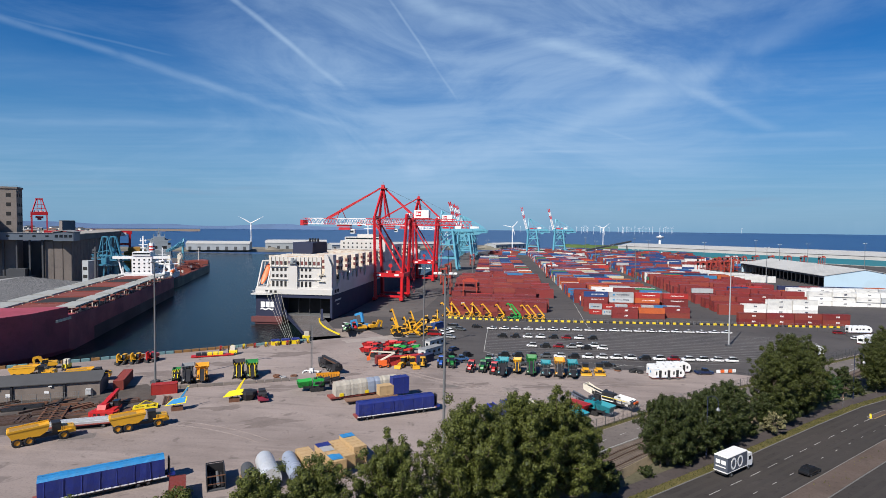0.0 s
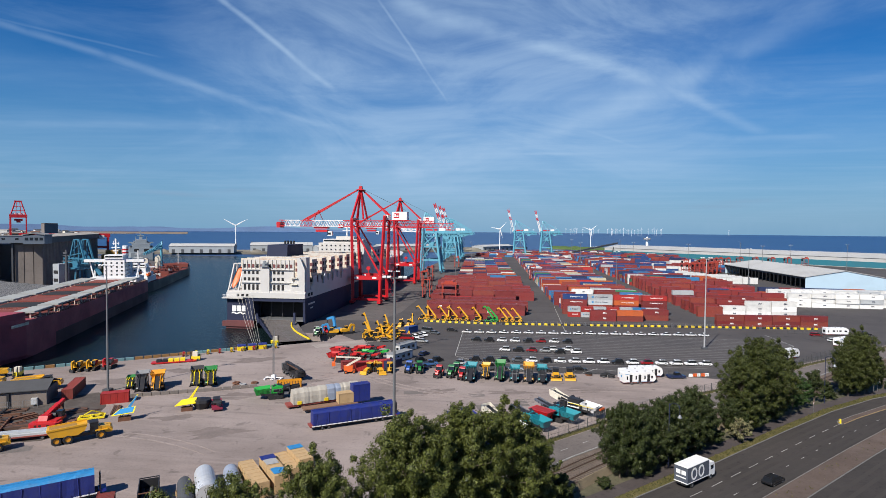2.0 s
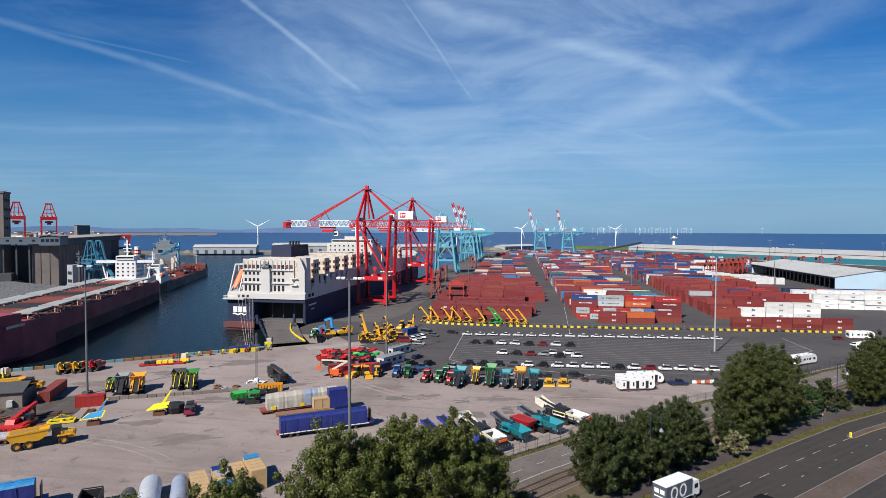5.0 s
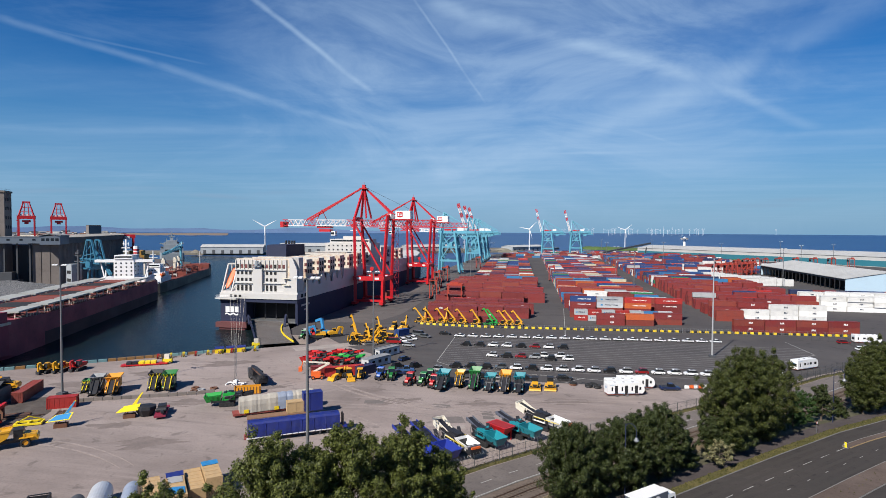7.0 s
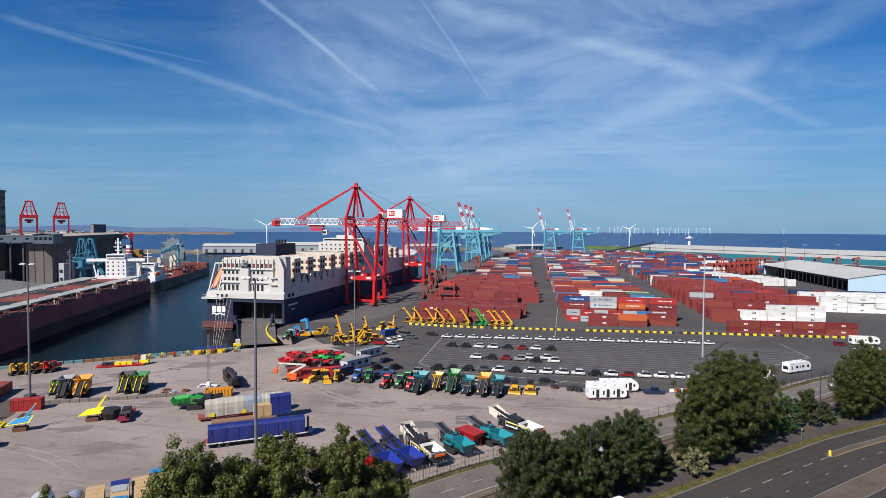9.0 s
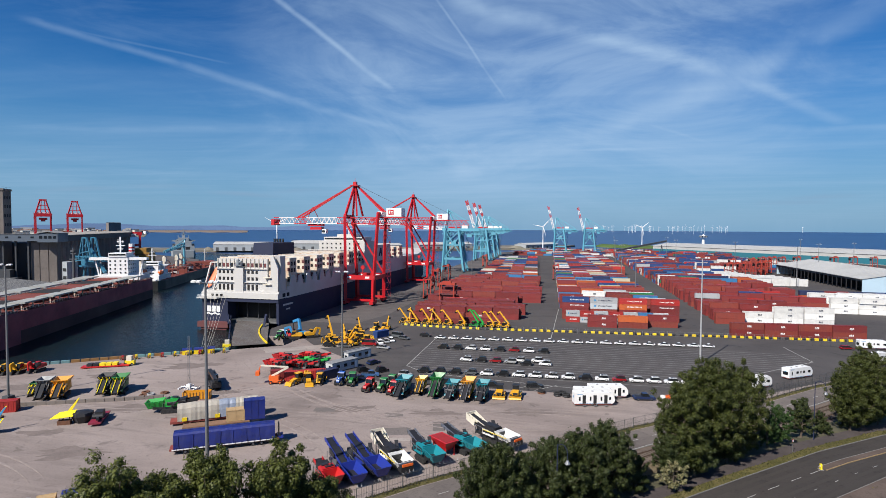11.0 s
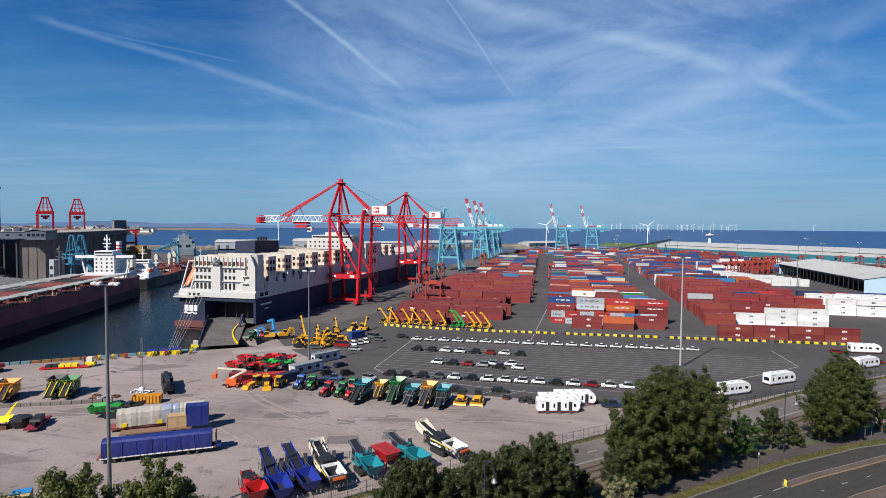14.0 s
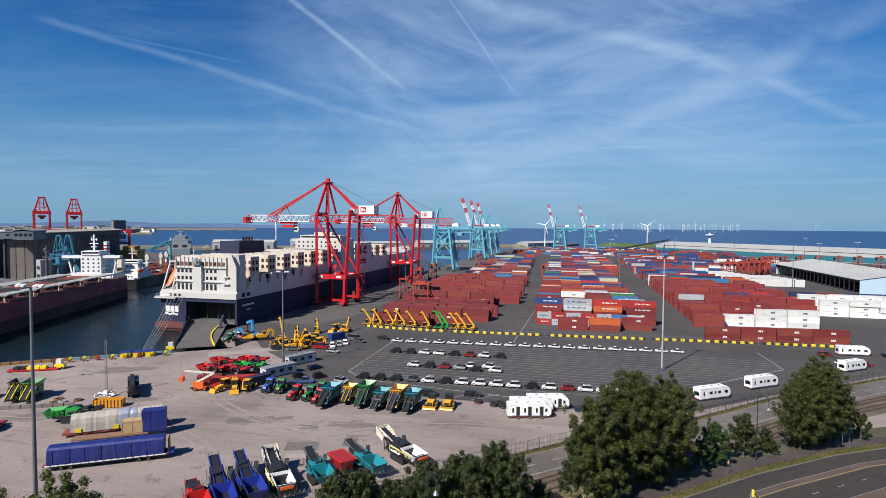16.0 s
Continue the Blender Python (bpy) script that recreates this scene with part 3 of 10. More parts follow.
s = strip(KERB, 4.7, 9.5, -0.3, 0.06)
solo("tree_belt", s, scrub, "bare earth and scrub beneath the roadside trees", "ground", "structure")
for o in (-1.5, -3.2, -5.6, -7.2, -9.0, -10.6, -18.0, -19.8, -22.4):
    solo("wheel_track", strip(KERB, o - 0.36, o + 0.36, 0.015, 0.0235 if o > -14 else 0.0255), worn_asphalt, "paler worn wheel track along the lane", "road", "structure")
# inner road and railway, beside the yard fence
s = strip(FENCE, -8.3, -1.2, -0.3, 0.015)
solo("inner_road", s, dock_road_asphalt, "worn grey asphalt dock road beside the fence", "road", "structure")
s = strip(FENCE, -17.8, -8.6, -0.3, 0.035)
solo("rail_bed", s, ballast, "brown ballast of a disused dock railway", "railway", "structure")
s = strip(FENCE, -8.6, -8.3, -0.3, 0.13)
solo("kerb_inner", s, kerb_stone, "pale concrete edging of the dock road", "kerb", "structure")
s = strip(FENCE, -1.0, 0.6, -0.3, 0.03)
solo("fence_strip", s, verge, "weedy dry strip along the yard fence", "grass", "structure")

for o in (-10.3, -11.75, -13.9, -15.35):
    tr = place("rail", 0, 0, 0, "rusty steel rail set in brown ballast", "rail", "rails of the dock railway")
    part("rail_head", strip(FENCE[1:12], o - 0.04, o + 0.04, 0.12, 0.22), rail_steel, tr)
    part("rail_foot", strip(FENCE[1:12], o - 0.08, o + 0.08, 0.03, 0.12), rail_steel, tr)
sleepers = Shape()
for o in (-11.03, -14.62):
    pts = along(FENCE[1:12], o, 0.75)
    for a, b in zip(pts, pts[1:]):
        d = (b - a).to_3d()
        sleepers.block((0.24, 2.5, 0.12), Matrix.Translation((*a, 0.06)) @ Matrix.Rotation(math.atan2(d.y, d.x), 4, "Z"))
solo("railway_sleepers", sleepers, material("old_sleeper", (0.10, 0.075, 0.055), 0.9, where="World"), "old dark timber sleepers beneath the rails", "sleepers", "stuff")


def dashes(name, line, offset, length, gap, width, label, z=0.028, start=0.0):
    s = Shape()
    pts = along(line, offset, 0.5)
    run = start
    for a, b in zip(pts, pts[1:]):
        d = b - a
        if run % (length + gap) < length:
            s.block((d.length * 1.02, width, 0.012), Matrix.Translation((*((a + b) / 2), z)) @ Matrix.Rotation(math.atan2(d.y, d.x), 4, "Z"))
        run += d.length
    solo(name, s, marking, label, "road marking", "structure")


dashes("lane_line", KERB, -4.6, 3.2, 3.2, 0.11, "worn white broken line between the lanes")
dashes("lane_line", KERB, -8.3, 1.2, 5.2, 0.11, "short worn white lane dashes")
for o in (-11.7, -15.9):
    solo("kerb_median", strip(KERB, o, o + 0.14, -0.3, 0.15), kerb_stone, "concrete kerb of the central reserve", "kerb", "structure")
ISLAND = [(84.2, 141.4), (90, 146.2), (98.7, 152.6), (107, 158.8), (120, 166.0), (142, 176.0)]
solo("traffic_island", strip(ISLAND, -0.65, 0.65, -0.3, 0.13), reserve_paving, "low paved traffic island with pale worn edges", "island", "structure")
for o in (-0.8, 0.65):
    solo("kerb_island", strip(ISLAND, o, o + 0.15, -0.3, 0.15), material("worn_yellow_kerb", (0.36, 0.25, 0.12), 0.85, where="World") if o < 0 else kerb_stone, "worn kerb along the traffic island", "kerb", "structure")
dashes("lane_line", FENCE, -5.0, 2.2, 4.2, 0.13, "worn white broken centre line of the dock road")
dashes("edge_line", FENCE, -8.1, 60, 0.01, 0.12, "worn white edge line of the dock road")

# car park lines
s = Shape()
for k in range(19):
    y = 189.5 + k * 2.85
    x0 = -9.0 if y > 195.5 else -9.0 + (195.5 - y) * 1.25
    x1 = min(117.0, 84.6 + (y - 201.2) * 1.12)
    s.box(x0, x1, y - 0.14, y + 0.14, 0.012, 0.018)
solo("lane_marking", s, faint_marking, "faded pale lane lines across the car park", "road marking", "structure")
s = Shape()
for p, q in (((-9.8, 240.5), (-8.9, 195.5)), ((-8.9, 195.5), (-1.0, 188.3)), ((-1.0, 188.3), (43.9, 182.3)), ((84.6, 201.2), (117.2, 230.9)), ((117.2, 230.9), (116.5, 254)), ((35.5, 330), (33.5, 245)), ((26, 177.8), (31, 184.5)), ((31, 177.8), (37, 184.5))):
    s.beam((*p, 0.019), (*q, 0.019), 0.22, 0.012)
solo("bay_line", s, marking, "worn white boundary lines of the car park", "road marking", "structure")

# repairs and stains with edges of their own
for q, (x, y, w, d, rz, mat, label) in enumerate(((4.5, 141.5, 6.5, 4.2, 18, dark_patch, "dark rectangular asphalt repair"), (12.5, 146.5, 2.6, 5.5, 15, dark_patch, "dark narrow asphalt repair"), (6.2, 137.2, 5.0, 2.0, 14, pale_patch, "pale concrete slab with a cover"),
                                    (-86, 102.5, 6.5, 3.0, 28, dark_patch, "dark steel plate lying on the yard"),
                                    (-16, 151, 5, 3, 10, dark_patch, "dark asphalt repair"), (1, 151, 4, 2.4, 12, dark_patch, "dark asphalt repair"), (-50, 212, 30, 6.0, 38, pale_patch, "pale concrete lane sweeping to the ramp"))):
    s = Shape()
    s.prism([(px * w / 2 + random.uniform(-0.12, 0.12), py * d / 2 + random.uniform(-0.12, 0.12)) for px, py in ((-1, -1), (-0.3, -1), (0.2, -0.96), (1, -1), (1, 0.1), (0.97, 1), (0.3, 1), (-0.4, 0.95), (-1, 1), (-0.98, 0))], "z", 0.001, 0.010 + 0.0015 * q)
    solo("ground_patch", s, mat, label, "patch", "structure", m=pose(x, y, 0.0, 0, 0, rz))

stain_mat = ground_material("damp_yard_stain", (0.165, 0.135, 0.123), (0.115, 0.096, 0.088), (0.21, 0.172, 0.157), 0.3)
rs = random.Random(12)
for x, y, w in ((-52, 117, 5.5), (-61, 141, 6), (-66, 124, 4), (-12, 152, 5), (-72, 180, 7), (-20, 160, 4), (10, 155, 4.5), (-40, 178, 5), (-100, 150, 6), (-88, 163, 5), (30, 160, 5), (-47, 158, 4)):
    n = 26
    edge = [(w * (0.55 + 0.9 * abs(noise.noise((x + 1.3 * math.cos(a), y + 1.3 * math.sin(a), 0)))) * rs.uniform(0.8, 1.15), a) for a in (2 * math.pi * k / n for k in range(n))]
    solo("yard_stain", Shape().prism([(r * math.cos(a) * 1.5, r * math.sin(a) * 0.7) for r, a in edge], "z", 0.001, 0.008), stain_mat, "dark oily stain on the dusty yard", "stain", "structure", m=pose(x, y, 0, 0, 0, rs.uniform(0, 40)))
arc_dust = ground_material("pale_tyre_dust", (0.250, 0.208, 0.191), (0.16, 0.134, 0.122), (0.315, 0.266, 0.246), 0.5)
rt2 = random.Random(31)
for q, (cx, cy, r, a0, a1) in enumerate(((20, 118, 34, 75, 150), (22, 121, 37, 80, 148), (-8, 118, 30, 40, 120), (-30, 205, 26, 200, 300), (-34, 208, 31, 205, 300), (-40, 100, 44, 20, 78), (10, 210, 60, 225, 290), (14, 214, 66, 222, 292), (-70, 190, 50, 250, 330), (-74, 60, 52, 60, 110), (-90, 200, 60, 268, 322), (40, 120, 40, 85, 140))):
    for off in (0.0, 2.1):
        top = 0.022 + 0.003 * q
        s, n = Shape(), 40
        pts = [radians(a0 + (a1 - a0) * k / n) for k in range(n + 1)]
        s.loft([[(cx + (r + off + d) * math.cos(t), cy + (r + off + d) * math.sin(t), z) for d, z in ((-w, 0.001), (w, 0.001), (w, top), (-w, top))] for t, w in ((t, 0.16 * min(1, 4 * f, 4 * (1 - f)) * rt2.uniform(0.6, 1.2) + 0.02) for t, f in zip(pts, (k / n for k in range(n + 1))))])
        solo("tyre_track", s, arc_dust, "pale dusty tyre track curving over the yard", "track", "structure")
dirt = ground_material("storage_dirt", (0.072, 0.060, 0.053), (0.036, 0.031, 0.028), (0.115, 0.098, 0.086), 0.25)
s = Shape()
s.prism([(-150, 72), (-120, 92), (-95, 104), (-84.5, 107.5), (-82, 116), (-87, 129), (-91, 134.5), (-97, 139.5), (-114, 124.5), (-160, 92)], "z", 0.0, 0.008)
solo("storage_ground", s, dirt, "dark oily dirt of the steel storage strip", "ground", "structure")

# west quay beyond the bulk carrier, far mole and distant shore
s = Shape()
s.prism([(-181, 150), (-252, 328), (-327, 515), (-412, 650), (-640, 800), (-900, 800), (-900, 40), (-300, 40), (-181, 90)], "z", -9, 0.3)
solo("west_quay", s, quay_asphalt, "grey quay of the grain terminal", "quay", "structure")
s = Shape()
s.prism([(-1400, 700), (-640, 868), (-430, 935), (-330, 968), (-150, 1120), (-70, 1165), (-30, 1150), (60, 1420), (-120, 1330), (-350, 1080), (-660, 960), (-1500, 860)], "z", -9, 1.2)
solo("far_mole", s, far_land_mat, "low stony dock mole across the basin", "quay", "structure")
def shore_sector(yaw0, yaw1, r0, r1, lift):
    """A strip of low land far off between two headings (degrees west of north)."""
    s, n = Shape(), 24
    def level(r):
        return (-3.0 if r < 2400 else -3.0 + 9.5 * (r - 2400) / 1200 if r < 3600 else 6.5 + 15.5 * (r - 3600) / 1250) + lift
    rings = []
    for k in range(n + 1):
        a = radians(yaw0 + (yaw1 - yaw0) * k / n)
        ra, rb = r0 + 160 * noise.noise((k * 0.35, lift, 1)), r1
        rings.append([(-math.sin(a) * r, math.cos(a) * r, z) for r, z in ((ra, level(ra) - 6), (rb, level(rb) - 6), (rb, level(rb)), (ra, level(ra)))])
    return s.loft(rings)


solo("far_shore", shore_sector(39.5, 75, 2500, 3900, 1.2), far_land_mat, "distant low built-up shore", "shore", "structure")
solo("far_sands", shore_sector(31, 41, 3450, 4050, 1.0), sand_mat, "pale distant sandbank", "beach", "structure")
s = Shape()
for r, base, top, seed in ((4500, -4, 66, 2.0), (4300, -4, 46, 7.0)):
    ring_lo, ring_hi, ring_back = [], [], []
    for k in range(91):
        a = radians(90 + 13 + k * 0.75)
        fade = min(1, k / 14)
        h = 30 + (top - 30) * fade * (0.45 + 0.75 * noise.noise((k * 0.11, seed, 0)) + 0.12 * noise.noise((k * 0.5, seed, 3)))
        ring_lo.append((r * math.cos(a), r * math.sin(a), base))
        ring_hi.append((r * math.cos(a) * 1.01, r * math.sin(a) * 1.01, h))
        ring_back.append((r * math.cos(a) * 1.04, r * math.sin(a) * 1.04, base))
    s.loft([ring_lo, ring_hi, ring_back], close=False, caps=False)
solo("backdrop_hills", s, hill_mat, "hills beyond the estuary, tinted blue for haze", "hills", "structure")
s = Shape()
for k in range(46):
    a = random.uniform(0, 1)
    x, y = 150 + 130 * a + random.uniform(-30, 30), 1345 - 190 * a + random.uniform(-18, 18)
    r = random.uniform(9, 20)
    s.loft([[(x + r * f * math.cos(t) * 1.6, y + r * f * math.sin(t), z) for t in (2 * math.pi * i / 9 for i in range(9))] for f, z in ((1, 0), (0.82, 3.0), (0.5, 5.6), (0.12, 6.8))])
solo("grass_mound", s, ground_material("mound_grass", (0.06, 0.11, 0.03), (0.03, 0.06, 0.02), (0.12, 0.14, 0.05), 0.03), "green grassy bank at the end of the terminal", "mound", "structure")


# ---- far buildings ----
mole_clad = material("pale_grey_cladding", (0.40, 0.43, 0.45), 0.6, 0, 0.25, 0.06, 0.5)
def shed(name, x, y, rz, length, depth, eave, ridge, wall_mat, roof_mat, label, bays=0, open_side=False, band=None):
    """A long shed: gable roof along x, front wall at y = 0 of its own axes."""
    b = place(name, x, y, rz, label, "warehouse")
    s = Shape()
    s.box(0, length, 0, 0.4, 0 if not open_side else eave - 1.5, eave)
    s.box(0, length, depth - 0.4, depth, 0, eave)
    part("wall", s, wall_mat, b)
    for gx in (0, length - 0.4):
        part("gable_wall", Shape().prism([(0.42, 0), (depth - 0.42, 0), (depth - 0.42, eave), (depth / 2, ridge), (0.42, eave)], "x", gx, gx + 0.4), pale_blue if open_side else wall_mat, b)
    over = 0.8
    part("roof", Shape().prism([(-over, eave), (depth / 2, ridge + 0.25), (depth + over, eave), (depth + over, eave + 0.35), (depth / 2, ridge + 0.65), (-over, eave + 0.35)], "x", -0.6, length + 0.6), roof_mat, b)
    if band:
        part("band", Shape().box(0.5, length - 0.5, -0.12, 0.0, 0.6, eave * 0.62), band, b)
    if bays:
        step = length / bays
        for k in range(bays):
            if open_side:
                part("post", Shape().box(k * step - 0.25, k * step + 0.25, -0.1, 0.4, 0, eave - 1.5), black, b)
            else:
                part("door", Shape().box(k * step + step * 0.3, k * step + step * 0.62, -0.22, -0.02, 0, eave * 0.55), dark_clad, b)
    ribs = Shape()
    for k in range(int(length / 6)):
        x0 = k * 6 + 3
        ribs.beam((x0, -over, eave + 0.4), (x0, depth / 2, ridge + 0.72), 0.25, 0.12)
        ribs.beam((x0, depth + over, eave + 0.4), (x0, depth / 2, ridge + 0.72), 0.25, 0.12)
    part("roof_seams", ribs, roof_mat, b)
    return b


# long pale shed along the sea side, with a teal lower wall
shed("long_shed", 188, 1062, -49.5, 560, 70, 12.5, 17, shed_roof, shed_roof, "very long pale shed with a teal lower wall", 0, False, teal_clad)
shed("open_shed", 236, 620, -90, 158, 58, 9.0, 14, dark_clad, shed_roof, "long dark-sided shed with a white sheet roof", 22, True)
# added near-black panel stands in for the shade inside the open shed
part("inner_wall", Shape().box(0.6, 157, 14, 14.4, 0, 8.6), dark_hole, bpy.data.objects["open_shed"])
for x, y, rz, l, d, e, r in ((-556, 884, 17, 104, 26, 11, 15), (-446, 954, 20.7, 108, 30, 12, 17), (-330, 978, 42, 90, 26, 9, 12), (-235, 1060, 42, 120, 28, 9, 13), (-40, 1168, 55, 110, 30, 8, 11)):
    shed("quayside_shed", x, y, rz, l, d, e, r, mole_clad, shed_roof, "pale grey shed on the far mole", 7)
for x, y, w, h in ((-560, 876, 10, 6), (-420, 925, 14, 5), (-180, 1110, 16, 6), (-110, 1150, 12, 4), (-60, 1172, 18, 5)):
    solo("stockpile", Shape().loft([[(w * f * math.cos(a), w * 0.6 * f * math.sin(a), z) for a in (2 * math.pi * k / 10 for k in range(10))] for f, z in ((1, 1.2), (0.5, 1.2 + h * 0.7), (0.08, 1.2 + h))]), far_land_mat, "grey heap of stored aggregate", "heap", m=pose(x, y, 0))

# grain silos on the west quay
DIR = (-0.497, 0.868)
ang = math.degrees(math.atan2(DIR[1], DIR[0]))
silo = place("grain_silo", -293.5, 339.3, ang, "long grey concrete grain silo with dark ribbed cells", "silo")
for k in range(23):
    s = Shape()
    s.loft([[(4.6 + k * 9.0 + 4.6 * math.cos(a), 4.2 + 4.4 * math.sin(a), z) for a in (2 * math.pi * i / 12 for i in range(12))] for z in (0, 31.7)])
    part("silo_cell", s, concrete, silo)
part("silo_block", Shape().box(2, 208, 4, 16, 0, 31.6), concrete, silo)
end = part("end_wall", Shape().box(-1.0, 2.0, 0.0, 15, 0, 31.8), concrete, silo)
for k in range(3):
    part("pilaster", Shape().box(-1.5, -1.0, 0.2 + k * 5.0, 4.75 + k * 5.0, 0, 31.2), concrete, end)
part("gallery", Shape().box(-1.8, 210, -1.6, 17, 31.8, 35.8), dark_clad, silo)
beige_roof = material("beige_felt_roof", (0.46, 0.42, 0.36), 0.8, 0, 0.35, 0.05, 0.5)
part("silo_roof", Shape().prism([(-2.2, 35.8), (8, 37.0), (17.6, 35.8), (17.6, 36.2), (8, 37.6), (-2.2, 36.2)], "x", -2.2, 211), beige_roof, silo)
house = part("headhouse", Shape().box(-8, 12, -2.4, 9, 31.6, 37.4), blue_clad, silo)
part("house_roof", Shape().prism([(-2.9, 37.4), (3.3, 38.4), (9.5, 37.4), (9.5, 37.8), (3.3, 38.9), (-2.9, 37.8)], "x", -8.5, 12.5), old_roof, house)
for k in range(4):
    part("window", Shape().box(-8.08, -8.0, -1.6 + k * 2.6, 0.2 + k * 2.6, 34.0, 35.8), glass, house)
part("bridge_gallery", Shape().box(-5, 0, 9, 40, 32.4, 36.8), blue_clad, silo)
part("bridge_roof", Shape().box(-5.3, 0.3, 9, 40, 36.8, 37.1), old_roof, silo)
for k in range(4):
    part("window", Shape().box(-5.06, -5.0, 12 + k * 7, 13.8 + k * 7, 34.2, 35.4), glass, silo)
part("recess_block", Shape().box(14, 60, 16.5, 60, 0, 31), dark_clad, silo)
for k in range(4):
    part("gallery_post", Shape().beam((-2.5, 16 + k * 7, 0), (-2.5, 16 + k * 7, 32.4), 0.9), dark_clad, silo)
part("loading_house", Shape().box(-12, -2, 20, 38, 0, 9).box(-9, -2, 24, 34, 9, 14), dark_clad, silo)
part("loading_canopy", Shape().box(-9, -2, 1, 14, 3.2, 3.8).box(-8.6, -8.0, 1.4, 2.0, 0, 3.2).box(-8.6, -8.0, 13, 13.6, 0, 3.2), steel_grey, silo)
tower = place("silo_tower", -319.5, 324.0, ang, "tall grey concrete workhouse tower of the silo", "tower")
part("tower_wall", Shape().box(0, 12, 0, 34, 0, 65.4), concrete, tower)
part("parapet", Shape().box(-0.5, 12.5, -0.5, 34.5, 65.4, 66.6), concrete, tower)
part("lower_wing", Shape().box(-9, 0, 10, 34, 24, 46), concrete, tower)
for z in (42, 48, 54, 60):
    for k in range(5):
        part("window", Shape().box(-0.06, 0.04, 3 + k * 6, 5.6 + k * 6, z, z + 2.4), dark_hole, tower)
    for k in range(3):
        part("window", Shape().box(1.6 + k * 3.6, 3.6 + k * 3.6, -0.06, 0.04, z, z + 2.0), dark_hole, tower)
part("louvre_panel", Shape().box(-0.08, 0.0, 9, 16, 49.5, 56), dark_clad, tower)
part("roof_rail", Shape().box(0, 12, 0.0, 0.1, 67.5, 67.6).box(0, 0.1, 0, 34, 67.5, 67.6), steel_grey, tower)
# ochre tank house and red loading gantry beyond the silo
och = place("tank_house", -352, 492, ang, "ochre-clad tank house beside the quay", "building")
ochre_clad = material("ochre_cladding", (0.42, 0.23, 0.04), 0.7, 0, 0.4, 0.15)
part("wall", Shape().box(0, 30, 0, 16, 0, 17), ochre_clad, och)
part("upper_wall", Shape().box(3, 26, 3, 13, 17, 21), ochre_clad, och)
for k in range(5):
    part("band", Shape().box(-0.1, 0.0, 0.2, 15.8, 2.6 + k * 3.1, 3.0 + k * 3.1), rust, och)
lg = place("loading_gantry", -388, 520, ang + 8, "red steel loading gantry behind the silo", "crane")
for sx in (-1, 19):
    part("leg", Shape().beam((0, sx, 0), (0, sx, 33), 2.2), crane_red, lg)
part("portal_beam", Shape().box(-1.2, 1.2, -3, 70, 33, 36.4), crane_red, lg)
part("cab", Shape().box(-2.4, -1.2, 2, 8, 31, 34.6), crane_white, lg)
part("tie_beam", Shape().box(-0.8, 0.8, -1, 19, 22, 24), crane_red, lg)
lowshed = place("transit_shed", -218, 213, 111.7, "low transit shed with a weathered grey corrugated roof", "shed")
part("wall", Shape().box(0, 110, 4, 72, 0, 6.2), blue_clad, lowshed)
part("roof", Shape().prism([(2, 6.2), (38, 10.2), (74, 6.2), (74, 6.6), (38, 10.7), (2, 6.6)], "x", -3, 113), old_roof, lowshed)
s = Shape()
for k in range(58):
    s.beam((-2 + k * 2, 2, 6.65), (-2 + k * 2, 38, 10.75), 0.3, 0.14)
part("roof_seams", s, dark_clad, lowshed)
# tower block and roofs of the far town
for k in range(130):
    yaw, r = radians(random.uniform(39.5, 54)), random.uniform(2550, 3850)
    if k == 0:
        yaw, r = radians(41.4), 1720
    x, y = -r * math.sin(yaw), r * math.cos(yaw)
    base_z = 0.0 if k == 0 else (-1.8 + 9.5 * (r - 2400) / 1200 if r < 3600 else 7.7 + 15.5 * (r - 3600) / 1250)
    w, h = (30, 50) if k == 0 else (random.uniform(14, 60), random.uniform(7, 17))
    bld = place("town_building", x, y, random.uniform(0, 90), "grey tower block in the far town" if k == 0 else "small far building of the town", "building", "buildings of the far town", base_z)
    part("wall", Shape().box(-w / 2, w / 2, -9, 9, 0, h), random.choice((brick_wall, white, shed_roof, cream)) if k else concrete, bld)
    part("roof", Shape().prism([(-10, h), (0, h + 4 if k else h + 1), (10, h)], "x", -w / 2 - 0.5, w / 2 + 0.5), random.choice((old_roof, rust, dark_clad)), bld)
ct = place("control_tower", 343, 1391, 0, "white mushroom-topped port control tower", "tower", z=-3)
part("shaft", Shape().tube((0, 0, 0), (0, 0, 24), 3.4, 2.8, 12), white, ct)
part("cabin", Shape().tube((0, 0, 24), (0, 0, 27), 3.0, 9.0, 14).tube((0, 0, 27), (0, 0, 30), 9.0, 8.4, 14), white, ct)
part("cabin_glass", Shape().tube((0, 0, 27.6), (0, 0, 29.2), 9.05, 8.8, 14), glass, ct)
part("radome", Shape().tube((0, 0, 30), (0, 0, 33), 3.0, 1.0, 10), white, ct)
cg = place("conveyor_gantry", 170, 985, 40, "dark inclined conveyor gantry above the terminal", "conveyor")
part("gantry", Shape().beam((-70, 0, 8), (40, 0, 22), 3.0, 2.6), dark_clad, cg)
for k in (-50, -10, 30):
    part("trestle", Shape().beam((k, -3, 0), (k, 0, 12 + k * 0.12), 0.8).beam((k, 3, 0), (k, 0, 12 + k * 0.12), 0.8), dark_clad, cg)

